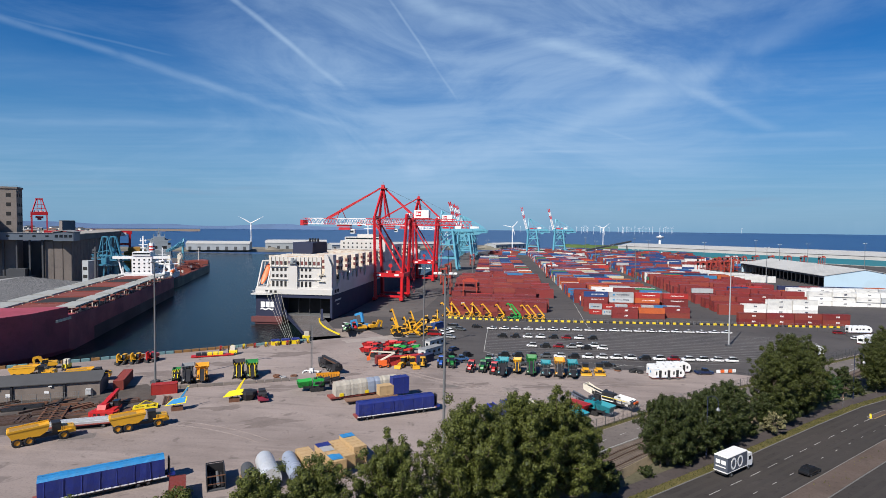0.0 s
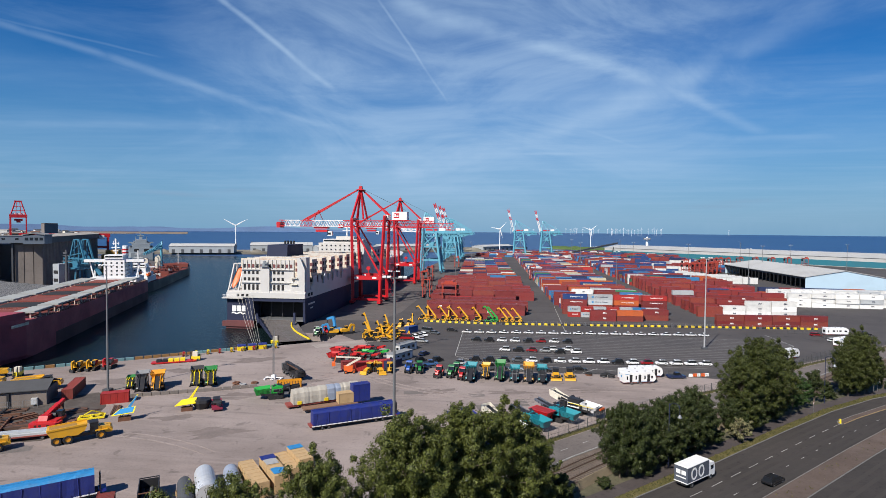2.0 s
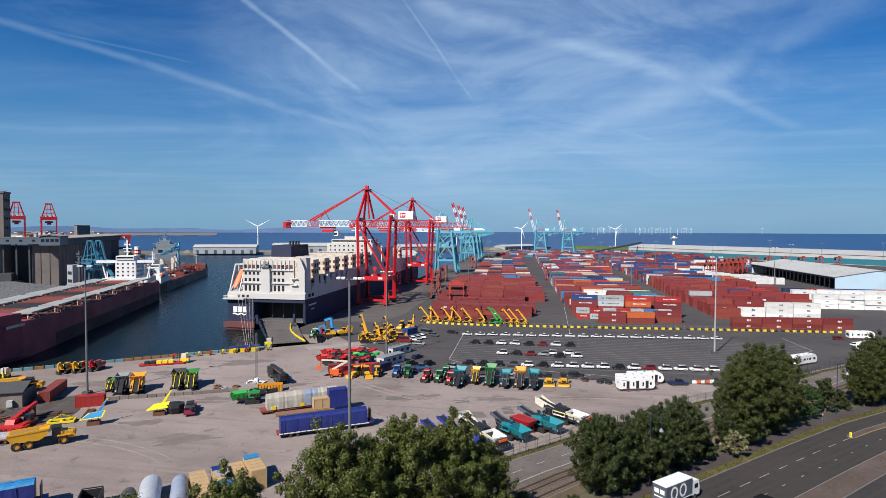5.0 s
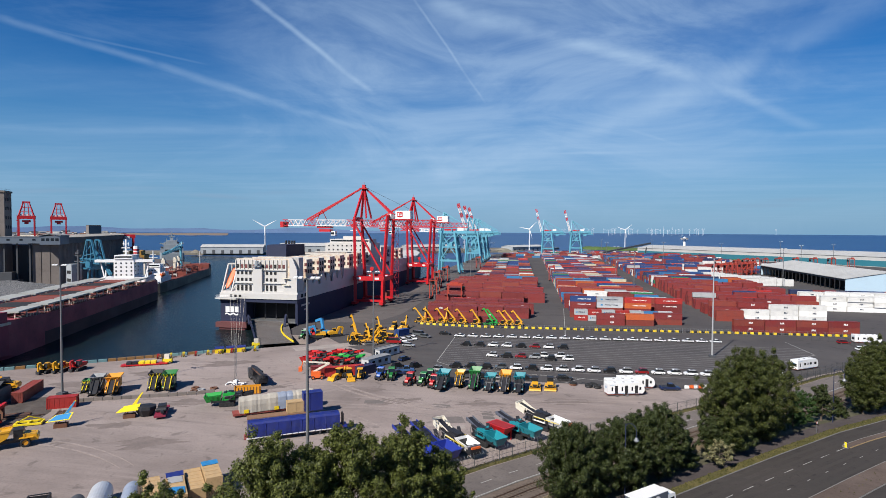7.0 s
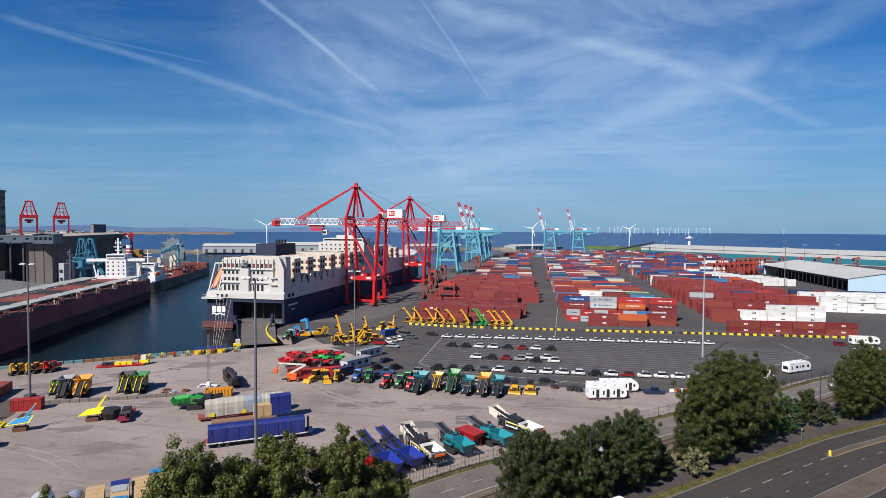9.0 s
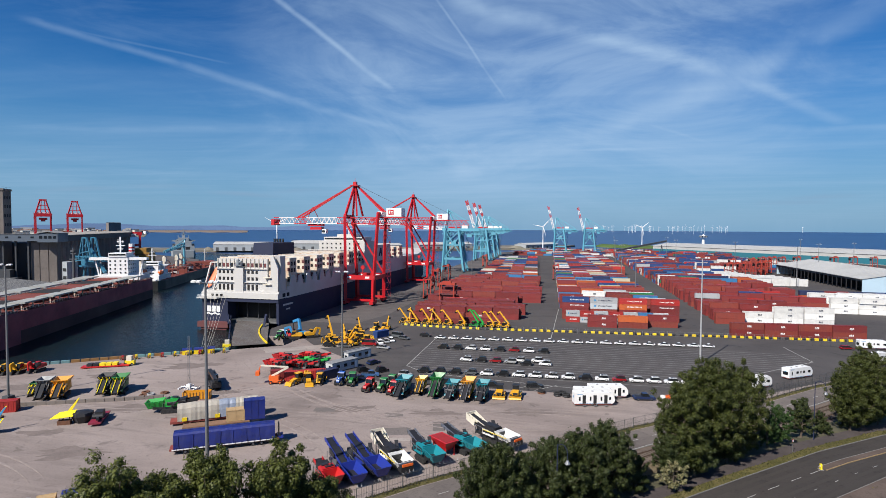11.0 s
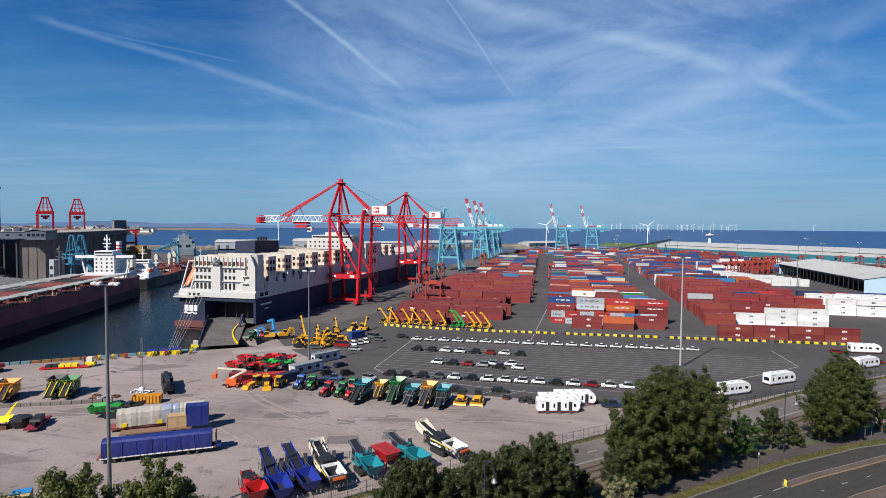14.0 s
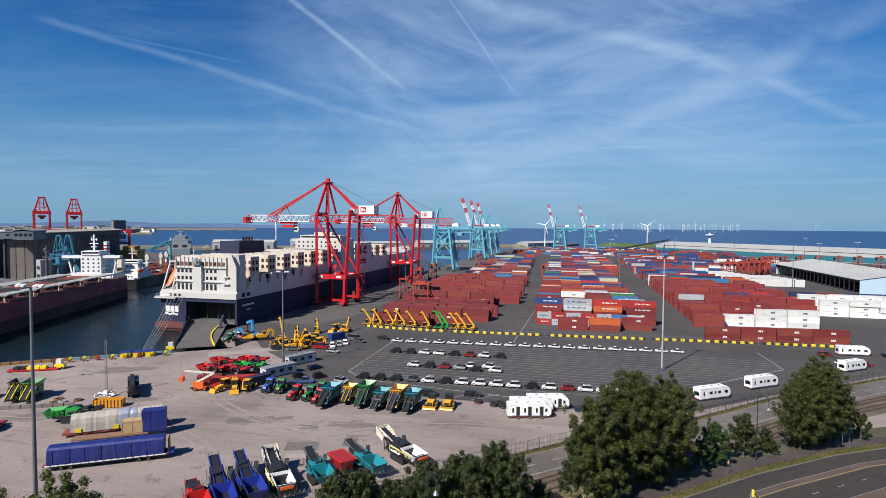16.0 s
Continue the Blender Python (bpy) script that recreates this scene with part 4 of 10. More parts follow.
# ---- quay cranes ----
def truss(shape, x0, x1, y, z0, z1, width, step, r=0.22):
    """A lattice girder along x."""
    n = max(1, round(abs(x1 - x0) / step))
    for side in (-width / 2, width / 2):
        shape.beam((x0, y + side, z0), (x1, y + side, z0), r * 2)
        shape.beam((x0, y + side, z1), (x1, y + side, z1), r * 1.7)
        for k in range(n):
            a, b = x0 + (x1 - x0) * k / n, x0 + (x1 - x0) * (k + 0.5) / n
            c = x0 + (x1 - x0) * (k + 1) / n
            shape.beam((a, y + side, z0), (b, y + side, z1), r)
            shape.beam((b, y + side, z1), (c, y + side, z0), r)
    for k in range(n + 1):
        a = x0 + (x1 - x0) * k / n
        shape.beam((a, y - width / 2, z0), (a, y + width / 2, z0), r)


def red_crane(y, label):
    """Ship-to-shore crane with a lattice boom over the dock: x runs across the quay."""
    c = place("quay_crane", -72, y, 0, label, "crane", "red quay cranes")
    for sx in (-7.5, 8.5):
        for sy in (-9, 9):
            top = (-9.0, sy * 0.72, 48.5) if sx < 0 else (10.5, sy * 0.72, 50.5)
            leg = part("leg", Shape().beam((sx, sy, 1.8), (sx * 1.02, sy * 0.96, 15), 1.7).beam((sx * 1.02, sy * 0.96, 14), top, 1.35), crane_red, c)
            part("bogie", Shape().box(sx - 1.0, sx + 1.0, sy - 3.4, sy + 3.4, 0.9, 2.4), crane_red, leg)
            w = Shape()
            for k in range(4):
                w.tube((sx - 0.3, sy - 2.6 + k * 1.75, 0.45), (sx + 0.3, sy - 2.6 + k * 1.75, 0.45), 0.45)
            part("wheels", w, rubber, leg)
    for sy in (-8.7, 8.7):
        part("portal_beam", Shape().box(-8.5, 9.5, sy - 0.8, sy + 0.8, 14.0, 16.4), crane_red, c)
        part("name_plate", Shape().box(-6.5, -4.0, sy - 0.86, sy + 0.86, 14.7, 15.8), white, c)
        part("name_plate", Shape().box(4.0, 6.5, sy - 0.86, sy + 0.86, 14.7, 15.8), white, c)
        part("sill_beam", Shape().box(-8.2, 9.2, sy * 1.03 - 0.4, sy * 1.03 + 0.4, 2.2, 3.4), crane_red, c)
        part("brace", Shape().beam((-8.8, sy * 0.74, 46), (8.5, sy * 0.95, 17), 0.9), crane_red, c)
    for sx, z in ((-8.0, 15), (8.8, 15), (-9.0, 48.5), (10.4, 50)):
        part("tie_beam", Shape().box(sx - 0.7, sx + 0.7, -8.6 if z < 40 else -6.6, 8.6 if z < 40 else 6.6, z - 1.1, z + 1.1), crane_red, c)
    cells = [(-54, -50.5, crane_red), (-50.5, -41, crane_white), (-41, -33.5, crane_red), (-33.5, -24, crane_white), (-24, -15, crane_white), (-15, 8, crane_red), (8, 24, crane_red), (24, 38, crane_red)]
    for x0, x1, m in cells:
        s = Shape()
        truss(s, x0, x1, 0, 44.6, 48.0, 6.0, 3.2)
        part("boom_section", s, m, c)
    part("boom_tip", Shape().box(-55.5, -53.5, -3.4, 3.4, 43.6, 47), crane_red, c)
    apex = (-5.3, 0, 67)
    part("a_frame", Shape().beam((-9, -5.6, 49), apex, 1.1).beam((-9, 5.6, 49), apex, 1.1).beam((-2.5, -4.6, 49), apex, 0.8).beam((-2.5, 4.6, 49), apex, 0.8), crane_red, c)
    part("apex_platform", Shape().box(-7.6, -3.0, -2.4, 2.4, 65.8, 66.2).box(-6.2, -4.4, -1, 1, 66.2, 68.2).tube((-5.3, 0, 68), (-5.3, 0, 70), 0.08), crane_red, c)
    for sy in (-2.6, 2.6):
        part("forestay", Shape().beam(apex, (-39, sy, 48.2), 0.75), crane_red, c)
        part("backstay", Shape().beam(apex, (12, sy, 51.0), 0.9), crane_red, c)
    part("stay_post", Shape().beam((-33, -2.6, 48), (-31, 0, 54), 0.3).beam((-29, 2.6, 48), (-31, 0, 54), 0.3), crane_red, c)
    part("machine_house", Shape().box(14.2, 22.8, -3.6, 3.6, 48.6, 53.2), white, c)
    part("sign_panel", Shape().box(15.2, 18.4, -3.66, -3.6, 49.6, 52.4), crane_red, c)
    part("sign_mark", Shape().box(15.6, 16.4, -3.72, -3.66, 50.2, 51.9).box(16.7, 18.0, -3.72, -3.66, 50.4, 50.8).box(16.7, 18.0, -3.72, -3.66, 51.1, 51.5), white, c)
    part("house_frame", Shape().box(9.4, 12.0, -4.4, 4.4, 48.6, 51.4), white, c)
    part("counter_block", Shape().box(8, 24, -3.4, 3.4, 47.8, 48.5), crane_red, c)
    trolley = part("trolley", Shape().box(-33, -25, -2.6, 2.6, 43.2, 44.6).box(-32, -25, -2, 2, 41.2, 42.6), crane_red, c)
    part("operator_cab", Shape().box(-25, -22.4, -1.4, 1.4, 39.0, 41.6), white, trolley)
    part("cab_window", Shape().box(-25.05, -22.9, -1.45, 1.45, 39.6, 40.9), glass, trolley)
    stair = Shape()
    for k in range(12):
        z = 3 + k * 3.9
        a, b = (10.3, 12.2) if k % 2 else (12.2, 10.3)
        stair.beam((a, 8.8, z), (b, 8.8, z + 3.9), 0.5, 0.12)
        stair.box(9.9, 12.6, 8.2, 9.4, z + 3.85, z + 3.95)
        stair.beam((12.6, 9.4, z), (12.6, 9.4, z + 3.9), 0.1)
    part("stair_tower", stair, crane_red, c)
    lad = Shape()
    for k in range(9):
        lad.beam((-6.5 + 0.1 * k, 0.5 * (-1) ** k, 49 + k * 1.9), (-6.4 + 0.1 * k, -0.5 * (-1) ** k, 50.9 + k * 1.9), 0.18)
    part("ladder", lad, crane_red, c)
    part("cable_drum", Shape().tube((0, -2.4, 20.2), (0, -1.6, 20.2), 1.2, n=16).beam((0, -2, 16.4), (0, -2, 20), 0.5), crane_red, c)
    part("wire_rope", Shape().beam(apex, (22, 0, 54), 0.14), black, c)
    return c


red_crane(327, "tall red quay crane with a red and white boom")
red_crane(449, "tall red quay crane further along the ship")


def blue_crane(x, y, rz, up_boom, label, paint=crane_blue, group="light blue quay cranes", scale=1.0):
    c = place("quay_crane", x, y, rz, label, "crane", group)
    c.scale = (scale,) * 3
    for sx in (-9, 9):
        for sy in (-9, 9):
            part("leg", Shape().beam((sx * 1.15, sy, 0.5), (sx * (0.9 if sx < 0 else 0.55), sy * 0.75, 40), 2.1), paint, c)
            part("bogie", Shape().box(sx - 1, sx + 1, sy - 3.6, sy + 3.6, 0, 2.2), dark_clad, c)
    for sy in (-8.4, 8.4):
        part("portal_beam", Shape().box(-9, 9, sy - 0.7, sy + 0.7, 12, 14), paint, c)
        part("brace", Shape().beam((9, sy * 0.95, 14), (-8.6, sy * 0.76, 39), 0.8), paint, c)
        part("brace", Shape().beam((-9, sy * 0.95, 14), (8.6, sy * 0.76, 39), 0.8), paint, c)
    part("mid_platform", Shape().box(-8.8, 8.8, -7.4, 7.4, 25.4, 26.6), paint, c)
    part("girder", Shape().box(-12, 24, -3.4, -1.8, 39.5, 42).box(-12, 24, 1.8, 3.4, 39.5, 42), paint, c)
    s = Shape()
    truss(s, -12, 28, 0, 36.4, 39.5, 7.5, 3.6, 0.36)
    part("walkway_truss", s, paint, c)
    part("machine_house", Shape().box(7, 13, -3, 3, 42, 45), white, c)
    part("drive_house", Shape().box(-6, 5, -3, 3, 42, 43.6), crane_red, c)
    part("a_frame", Shape().beam((-9, -6, 42), (-7, 0, 60), 1.2).beam((-9, 6, 42), (-7, 0, 60), 1.2).beam((2, -4, 42), (-7, 0, 60), 0.9).beam((-7, 0, 60), (22, -2, 43), 0.8).beam((-7, 0, 60), (10, 2, 43), 0.8), paint, c)
    part("leg_frame", Shape().beam((-9.4, -8, 14), (-9.4, 8, 26), 0.9).beam((-9.4, 8, 14), (-9.4, -8, 26), 0.9).beam((8.4, -8, 14), (7.2, 7.4, 26), 0.9).beam((8.4, 8, 14), (7.2, -7.4, 26), 0.9).beam((-8.6, -7, 27), (4, -6.4, 38), 0.8).beam((-8.6, 7, 27), (4, 6.4, 38), 0.8), paint, c)
    part("trolley_house", Shape().box(12, 17, -4, 4, 33.5, 36.4).box(-3, 2, -5, 5, 26.6, 31), paint, c)
    part("trolley", Shape().box(18, 25, -3, 3, 37, 39.4), paint, c)
    a = radians(up_boom)
    dirx, dirz = -math.cos(a), math.sin(a)
    for k in range(6):
        s = Shape()
        p, q = k * 6.4, k * 6.4 + 6.4
        for sy in (-2.4, 2.4):
            for off in (0, 2.6):
                ox, oz = math.sin(a) * off, math.cos(a) * off
                s.beam((-12 + dirx * p + ox, sy, 40.5 + dirz * p + oz), (-12 + dirx * q + ox, sy, 40.5 + dirz * q + oz), 0.6)
            ox, oz = math.sin(a) * 2.6, math.cos(a) * 2.6
            s.beam((-12 + dirx * p, sy, 40.5 + dirz * p), (-12 + dirx * q + ox, sy, 40.5 + dirz * q + oz), 0.4)
            s.beam((-12 + dirx * p + ox, sy, 40.5 + dirz * p + oz), (-12 + dirx * q, sy, 40.5 + dirz * q), 0.4)
        s.beam((-12 + dirx * q, -2.4, 40.5 + dirz * q), (-12 + dirx * q, 2.4, 40.5 + dirz * q), 0.5)
        part("boom_section", s, crane_red if k in (3, 5) else crane_white, c)
    stair = Shape()
    for k in range(9):
        stair.box(9.4, 12, 7.2, 9.2, 3 + k * 4.2, 3.15 + k * 4.2)
        stair.beam((9.6 if k % 2 else 11.8, 8.2, 3 + k * 4.2), (11.8 if k % 2 else 9.6, 8.2, 7.2 + k * 4.2), 0.4)
    part("stair_tower", stair, paint, c)
    return c


for x, y in ((-66, 745), (-68, 815), (-70, 880)):
    blue_crane(x, y, 0, 73, "light blue quay crane with its striped boom raised")
blue_crane(-66, 560, 0, 2, "light blue quay crane with its boom lowered")
blue_crane(30, 950, 0, 76, "far light blue quay crane with its boom raised")
blue_crane(78, 1010, 0, 76, "far light blue quay crane with its boom raised")
for x, y in ((-737, 783), (-736, 726)):
    c = place("dock_crane", x, y, 43, "far red dock crane beyond the grain silo", "crane", "far red dock cranes")
    c.scale = (0.64, 0.60, 0.885)
    for sy in (-9, 9):
        for sx in (-15, 15):
            part("leg", Shape().beam((sx, sy, 0), (sx, sy, 66), 2.6), crane_red, c)
        part("tie_beam", Shape().box(-15, 15, sy - 1, sy + 1, 14, 17), crane_red, c)
        part("portal_beam", Shape().box(-17, 17, sy - 1.5, sy + 1.5, 63, 68.5), crane_red, c)
        for sx in (-1, 1):
            part("a_frame", Shape().beam((sx * 14.5, sy, 68), (sx * 5.5, sy * 0.3, 91), 1.7), crane_red, c)
            part("inner_post", Shape().beam((sx * 5, sy, 68), (sx * 3, sy * 0.3, 90), 0.9), crane_red, c)
        part("strut", Shape().beam((-11.5, sy * 0.8, 75), (11.5, sy * 0.8, 75), 0.9).beam((-8.6, sy * 0.6, 82), (8.6, sy * 0.6, 82), 0.8), crane_red, c)
    part("apex_beam", Shape().box(-7.5, 7.5, -3.4, 3.4, 90, 92.5), crane_red, c)
    part("machine_house", Shape().box(-11, 11, -7, 7, 66, 71), crane_white, c)
    part("trolley", Shape().box(-8, 8, -4, 4, 57.5, 61).box(-4, 4, -3, 3, 54.5, 57.5), crane_red, c)
    part("stair_tower", Shape().box(-18.5, -16, -10, -7, 0, 1).beam((-17, -9, 0), (-17, -9, 70), 0.7).box(-18.8, -16, -10.4, -7.6, 22, 23).box(-18.8, -16, -10.4, -7.6, 42, 43).box(-18.8, -16, -10.4, -7.6, 60, 61), crane_red, c)


# ---- the roll-on ship at the quay ----
def hull(shape, sections):
    """Lofts (y, half breadth at the keel, half breadth at the deck, bottom, top) sections round x = 0."""
    rings = []
    for y, bk, bd, z0, z1 in sections:
        rings.append([(-bk, y, z0), (bk, y, z0), (bd, y, z0 + (z1 - z0) * 0.35), (bd, y, z1), (-bd, y, z1), (-bd, y, z0 + (z1 - z0) * 0.35)])
    return shape.loft(rings)


SX, SY = -101.2, 250.0
ship = place("cargo_ship", SX, SY, 0, "huge white and navy container and vehicle ship, stern ramp down", "ship")
B = 18.7
# lower hull: the stern is left open between the door posts
part("lower_hull", hull(Shape(), [(9, 15, B, -6, 11), (30, 17.5, B, -6, 11), (230, 17.5, B, -6, 11), (265, 10, 15, -6, 13), (296, 0.6, 5, -6, 16)]), navy, ship)
part("port_quarter", Shape().box(-B, -6.0, 0.2, 9, 0.6, 9.6), navy, ship)
part("starboard_quarter", Shape().box(17.6, B, 0.2, 9, -2.6, 9.6), navy, ship)
part("boot_topping", Shape().prism([(-B, -1.0), (-6.0, -1.0), (-6.0, 9), (-B, 9)], "z", -5, 0.6), boot_red, ship)
part("stern_platform", Shape().box(-B - 1.5, -5.0, -1.6, 0.2, -2.0, 0.4), boot_red, ship)
part("garage_floor", Shape().box(-6, 17.6, 0.4, 9, 0.6, 1.4), steel_grey, ship)
# garage back and pillars are coloured black to imitate the unlit interior
part("garage_back", Shape().box(-6, 17.6, 8.7, 8.98, 1.4, 9.4), dark_hole, ship)
for k in range(5):
    part("garage_pillar", Shape().box(-5.5 + k * 5.4, -5.1 + k * 5.4, 6.0, 6.4, 1.4, 9.4), black, ship)
part("door_lintel", Shape().box(-B, B, 0.0, 9, 9.6, 11.2), navy, ship)
white_hull = part("upper_hull", hull(Shape(), [(0.4, B, B, 11.2, 14.4), (60, B, B, 11.0, 15), (62, B, B, 11.0, 20.5), (232, B, B, 11.0, 20.5), (262, 14, 15, 13, 22), (292, 0.8, 4, 16, 23)]), ship_white, ship)
part("mooring_deck", Shape().box(-B, B, -0.4, 0.4, 11.2, 13.6).box(-B - 1.6, -10, -1.8, 1.2, 10.8, 11.4), ship_white, ship)
s = Shape()
for k in range(3):
    s.box(-B + 5 + k * 2.2, -B + 6.2 + k * 2.2, -0.48, -0.38, 11.8, 12.9)
part("mooring_port", s, dark_hole, ship)
# stern accommodation wall, solid; its rows of openings are plates painted as shade
x0, x1, zs = -B + 6.6, B - 6.0, [14.2, 16.4, 18.8, 20.6, 22.2, 24.0, 25.4, 27.2]
stern = part("stern_wall", Shape().box(x0, x1, 1.6, 3.0, 13.6, 28.6), ship_white, ship)
cols = [x0 + 1.4 + k * 2.02 for k in range(12)]
for z, h in ((14.6, 2.6), (19.0, 1.4), (22.0, 1.3)):
    for k, x in enumerate(cols):
        if k in (5, 6) or (k > 9 and z < 23):
            continue
        part("opening", Shape().box(x - 0.55, x + 0.55, 1.50, 1.62, z, z + h), dark_hole, stern)
for k, x in enumerate(cols):
    part("top_opening", Shape().box(x - 0.55, x + 0.55, 1.50, 1.62, 24.9, 26.6), boot_red if k % 3 else dark_hole, stern)
    part("rib", Shape().box(x - 1.05, x - 0.85, 1.2, 1.6, 24.4, 28.6), cream, stern)
part("stern_deck_edge", Shape().box(x0 - 0.4, x1 + 0.4, 0.9, 1.7, 18.0, 18.35).box(x0 - 0.4, x1 + 0.4, 0.9, 1.7, 24.0, 24.3), ship_white, stern)
part("mast_house", Shape().box(-2.6, 1.6, 0.2, 1.6, 13.6, 25.2).box(-1.6, 0.6, -0.2, 1.6, 25.2, 27.4), ship_white, ship)
part("deck_crane", Shape().box(-2.2, 1.2, -0.8, 0.3, 25.6, 26.0).tube((-0.4, -0.3, 26), (-0.4, -0.3, 28.2), 0.8).beam((-1.6, -0.5, 26.6), (1.4, -0.5, 27.6), 0.6), navy_grey, ship)
# the starboard buttress
part("buttress", Shape().prism([(0.4, 13.6), (7.5, 13.6), (7.0, 29.8), (2.2, 29.8), (3.4, 24)], "x", B - 3.4, B - 0.4), ship_white, ship)
part("buttress_foot", Shape().prism([(B - 7.5, 13.6), (B - 0.4, 13.6), (B - 0.4, 24.5), (B - 2.6, 29.8), (B - 4.0, 29.8), (B - 3.8, 22)], "y", 0.5, 1.5), ship_white, ship)
part("buttress_rust", Shape().box(B - 4.2, B - 3.3, 1.6, 6.8, 26.4, 29.4), rust_white, ship)
part("platform", Shape().box(B - 7.2, B - 3.6, -0.4, 1.2, 17.4, 17.7).box(B - 7.2, B - 3.6, -0.4, 1.2, 20.4, 20.7), cream, ship)
# lifeboat under its frame
boat = place("lifeboat", SX - B + 2.4, SY + 1.4, 0, "orange enclosed lifeboat on a white launching frame", "lifeboat", z=11.4)
rings = []
for f, w in ((0, 0.3), (0.12, 1.0), (0.3, 1.5), (0.7, 1.5), (0.9, 1.0), (1.0, 0.3)):
    c = Vector((-0.3 + 0.9 * f, 0.5 + 6 * f, 4.2 + 9.0 * f))
    rings.append([tuple(c + Vector((w * math.cos(a), w * 0.3 * math.sin(a), w * 1.05 * math.sin(a)))) for a in (2 * math.pi * i / 10 for i in range(10))])
part("boat_hull", Shape().loft(rings), orange, boat)
s = Shape()
for sx in (-2.2, 2.6):
    s.beam((sx, -1.4, 0), (sx + 0.8, 4.0, 15), 0.55).beam((sx + 0.8, 4.0, 15), (sx + 0.8, 7, 15), 0.5).beam((sx, 6, 0), (sx + 0.8, 7, 15), 0.5).beam((sx, -1.2, 1), (sx + 0.4, 6, 9), 0.35)
s.beam((-1.4, 4, 15), (3.4, 4, 15), 0.5).beam((-1.4, 7, 15), (3.4, 7, 15), 0.5)
part("launch_frame", s, ship_white, boat)
part("railing", Shape().box(-3.8, 5.0, -2.9, -2.8, 1.0, 1.1).box(-3.8, 5.0, -2.9, -2.8, 0.5, 0.58).box(-3.8, -3.7, -2.9, 3, 1.0, 1.1), white, boat)
# house mark on the stern: plain white shapes
part("house_mark", Shape().box(-16.2, -14.2, 0.06, 0.2, 4.8, 7.4).box(-13.8, -11.9, 0.06, 0.2, 4.8, 7.4).box(-11.5, -9.8, 0.06, 0.2, 4.8, 7.4), white, ship, "plain white house mark")
s = Shape()
wave = [(-16.4 + k * 0.46, 3.6 + 0.28 * math.sin(k * 0.9)) for k in range(15)]
for (xa, za), (xb, zb) in zip(wave, wave[1:]):
    s.add([(xa, 0.06, za), (xb, 0.06, zb), (xb, 0.06, zb + 0.7), (xa, 0.06, za + 0.7)], [(0, 1, 2, 3)])
part("house_wave", s, white, ship)
part("name_bars", Shape().box(B - 0.02, B + 0.03, 4, 13, 7.8, 8.6).box(B - 0.02, B + 0.03, 7, 10.5, 5.8, 6.4), ship_white, ship, "small pale bars of lettering")
part("side_port", Shape().box(B, B + 0.06, 3.6, 6.2, 11.8, 13.4).box(B, B + 0.06, 7.4, 9.8, 11.8, 13.4), dark_hole, ship)
# cell guides above the deck, with rust, and the scalloped bulwark along the side
for k in range(13):
    y = 12 + k * 14.2
    if 104 < y < 150:
        continue
    for face, m in ((0, rust_white), (6.2, ship_white)):
        guide = part("cell_guide", Shape().box(-B + 1, B - 1.0, y + face, y + face + 0.5, 14.4, 28.6), m, ship)
        if face == 0:
            for col in range(9, 15):
                for z in (17.8, 22.6, 25.4):
                    x = -B + 2.4 + col * 2.4
                    part("opening", Shape().box(x - 0.62, x + 0.62, y - 0.06, y + 0.02, z, z + (1.5 if z > 20 else 2.2)), dark_hole if (col + int(z)) % 3 else boot_red, guide)
    frame_side = part("guide_frame", Shape().box(B - 1.5, B - 0.9, y + 0.5, y + 6.2, 14.4, 28.5), rust_white, ship)
    for o in (1.3, 3.8):
        for z in (22.0, 25.0):
            part("opening", Shape().box(B - 0.92, B - 0.86, y + o, y + o + 1.5, z, z + 1.8), dark_hole, frame_side)
    part("guide_top", Shape().box(-B + 1.2, B - 1.6, y + 2.4, y + 4.0, 27.6, 28.2), cream, ship)
    if k % 2 == 0:
        part("hold_container", Shape().box(-B + 3, B - 2.2, y + 7.2, y + 12.6, 14.4, random.choice((18, 20.5, 23.5))), random.choice((BOX_COLOURS["maroon"], BOX_COLOURS["maroon"], BOX_COLOURS["oxide"])), ship)
prof = [(8, 11)]
y = 8
while y < 236:
    prof += [(y, 16.2), (y + 2.4, 16.0), (y + 4.2, 20.6), (y + 7.2, 20.8), (y + 8.6, 17.2), (y + 10.2, 17.0), (y + 11.4, 20.0), (y + 14.0, 20.4)]
    y += 15.4
prof += [(238, 20.4), (238, 11)]
part("bulwark", Shape().prism(prof, "x", B - 0.5, B + 0.02), ship_white, ship)
# funnel and accommodation
part("funnel", Shape().prism([(36, 14.4), (62, 14.4), (60, 34.4), (38, 34.4)], "x", -16, -5), navy, ship)
s = Shape()
for k in range(4):
    s.tube((-12 + k * 1.6, 52, 34.4), (-12 + k * 1.6, 52, 36.4), 0.6)
part("exhaust", s, black, ship)
acc = part("accommodation", Shape().box(-B + 0.6, B - 0.6, 107, 128, 14.4, 28).box(-B + 6.5, B - 0.6, 107.4, 127, 28, 34).box(-B + 9, B - 2, 109, 124, 34, 36.4).box(-2, 10, 112, 122, 36.4, 38.2), ship_white, ship)
s = Shape()
for row, z in enumerate((22.4, 25.2)):
    for k in range(12):
        s.box(-B + 3 + k * 2.9, -B + 3.9 + k * 2.9, 106.88, 107.02, z, z + 0.95)
for z in (29.2, 31.8):
    for k in range(9):
        s.box(-B + 8.5 + k * 3, -B + 9.4 + k * 3, 107.28, 107.42, z, z + 0.95)
s.box(-B + 9.6, B - 2.6, 108.88, 109.02, 34.9, 35.8)
part("cabin_window", s, glass, ship)
part("logo_wall", Shape().box(B - 0.1, B + 0.3, 128, 156, 12.4, 31), ship_white, ship)
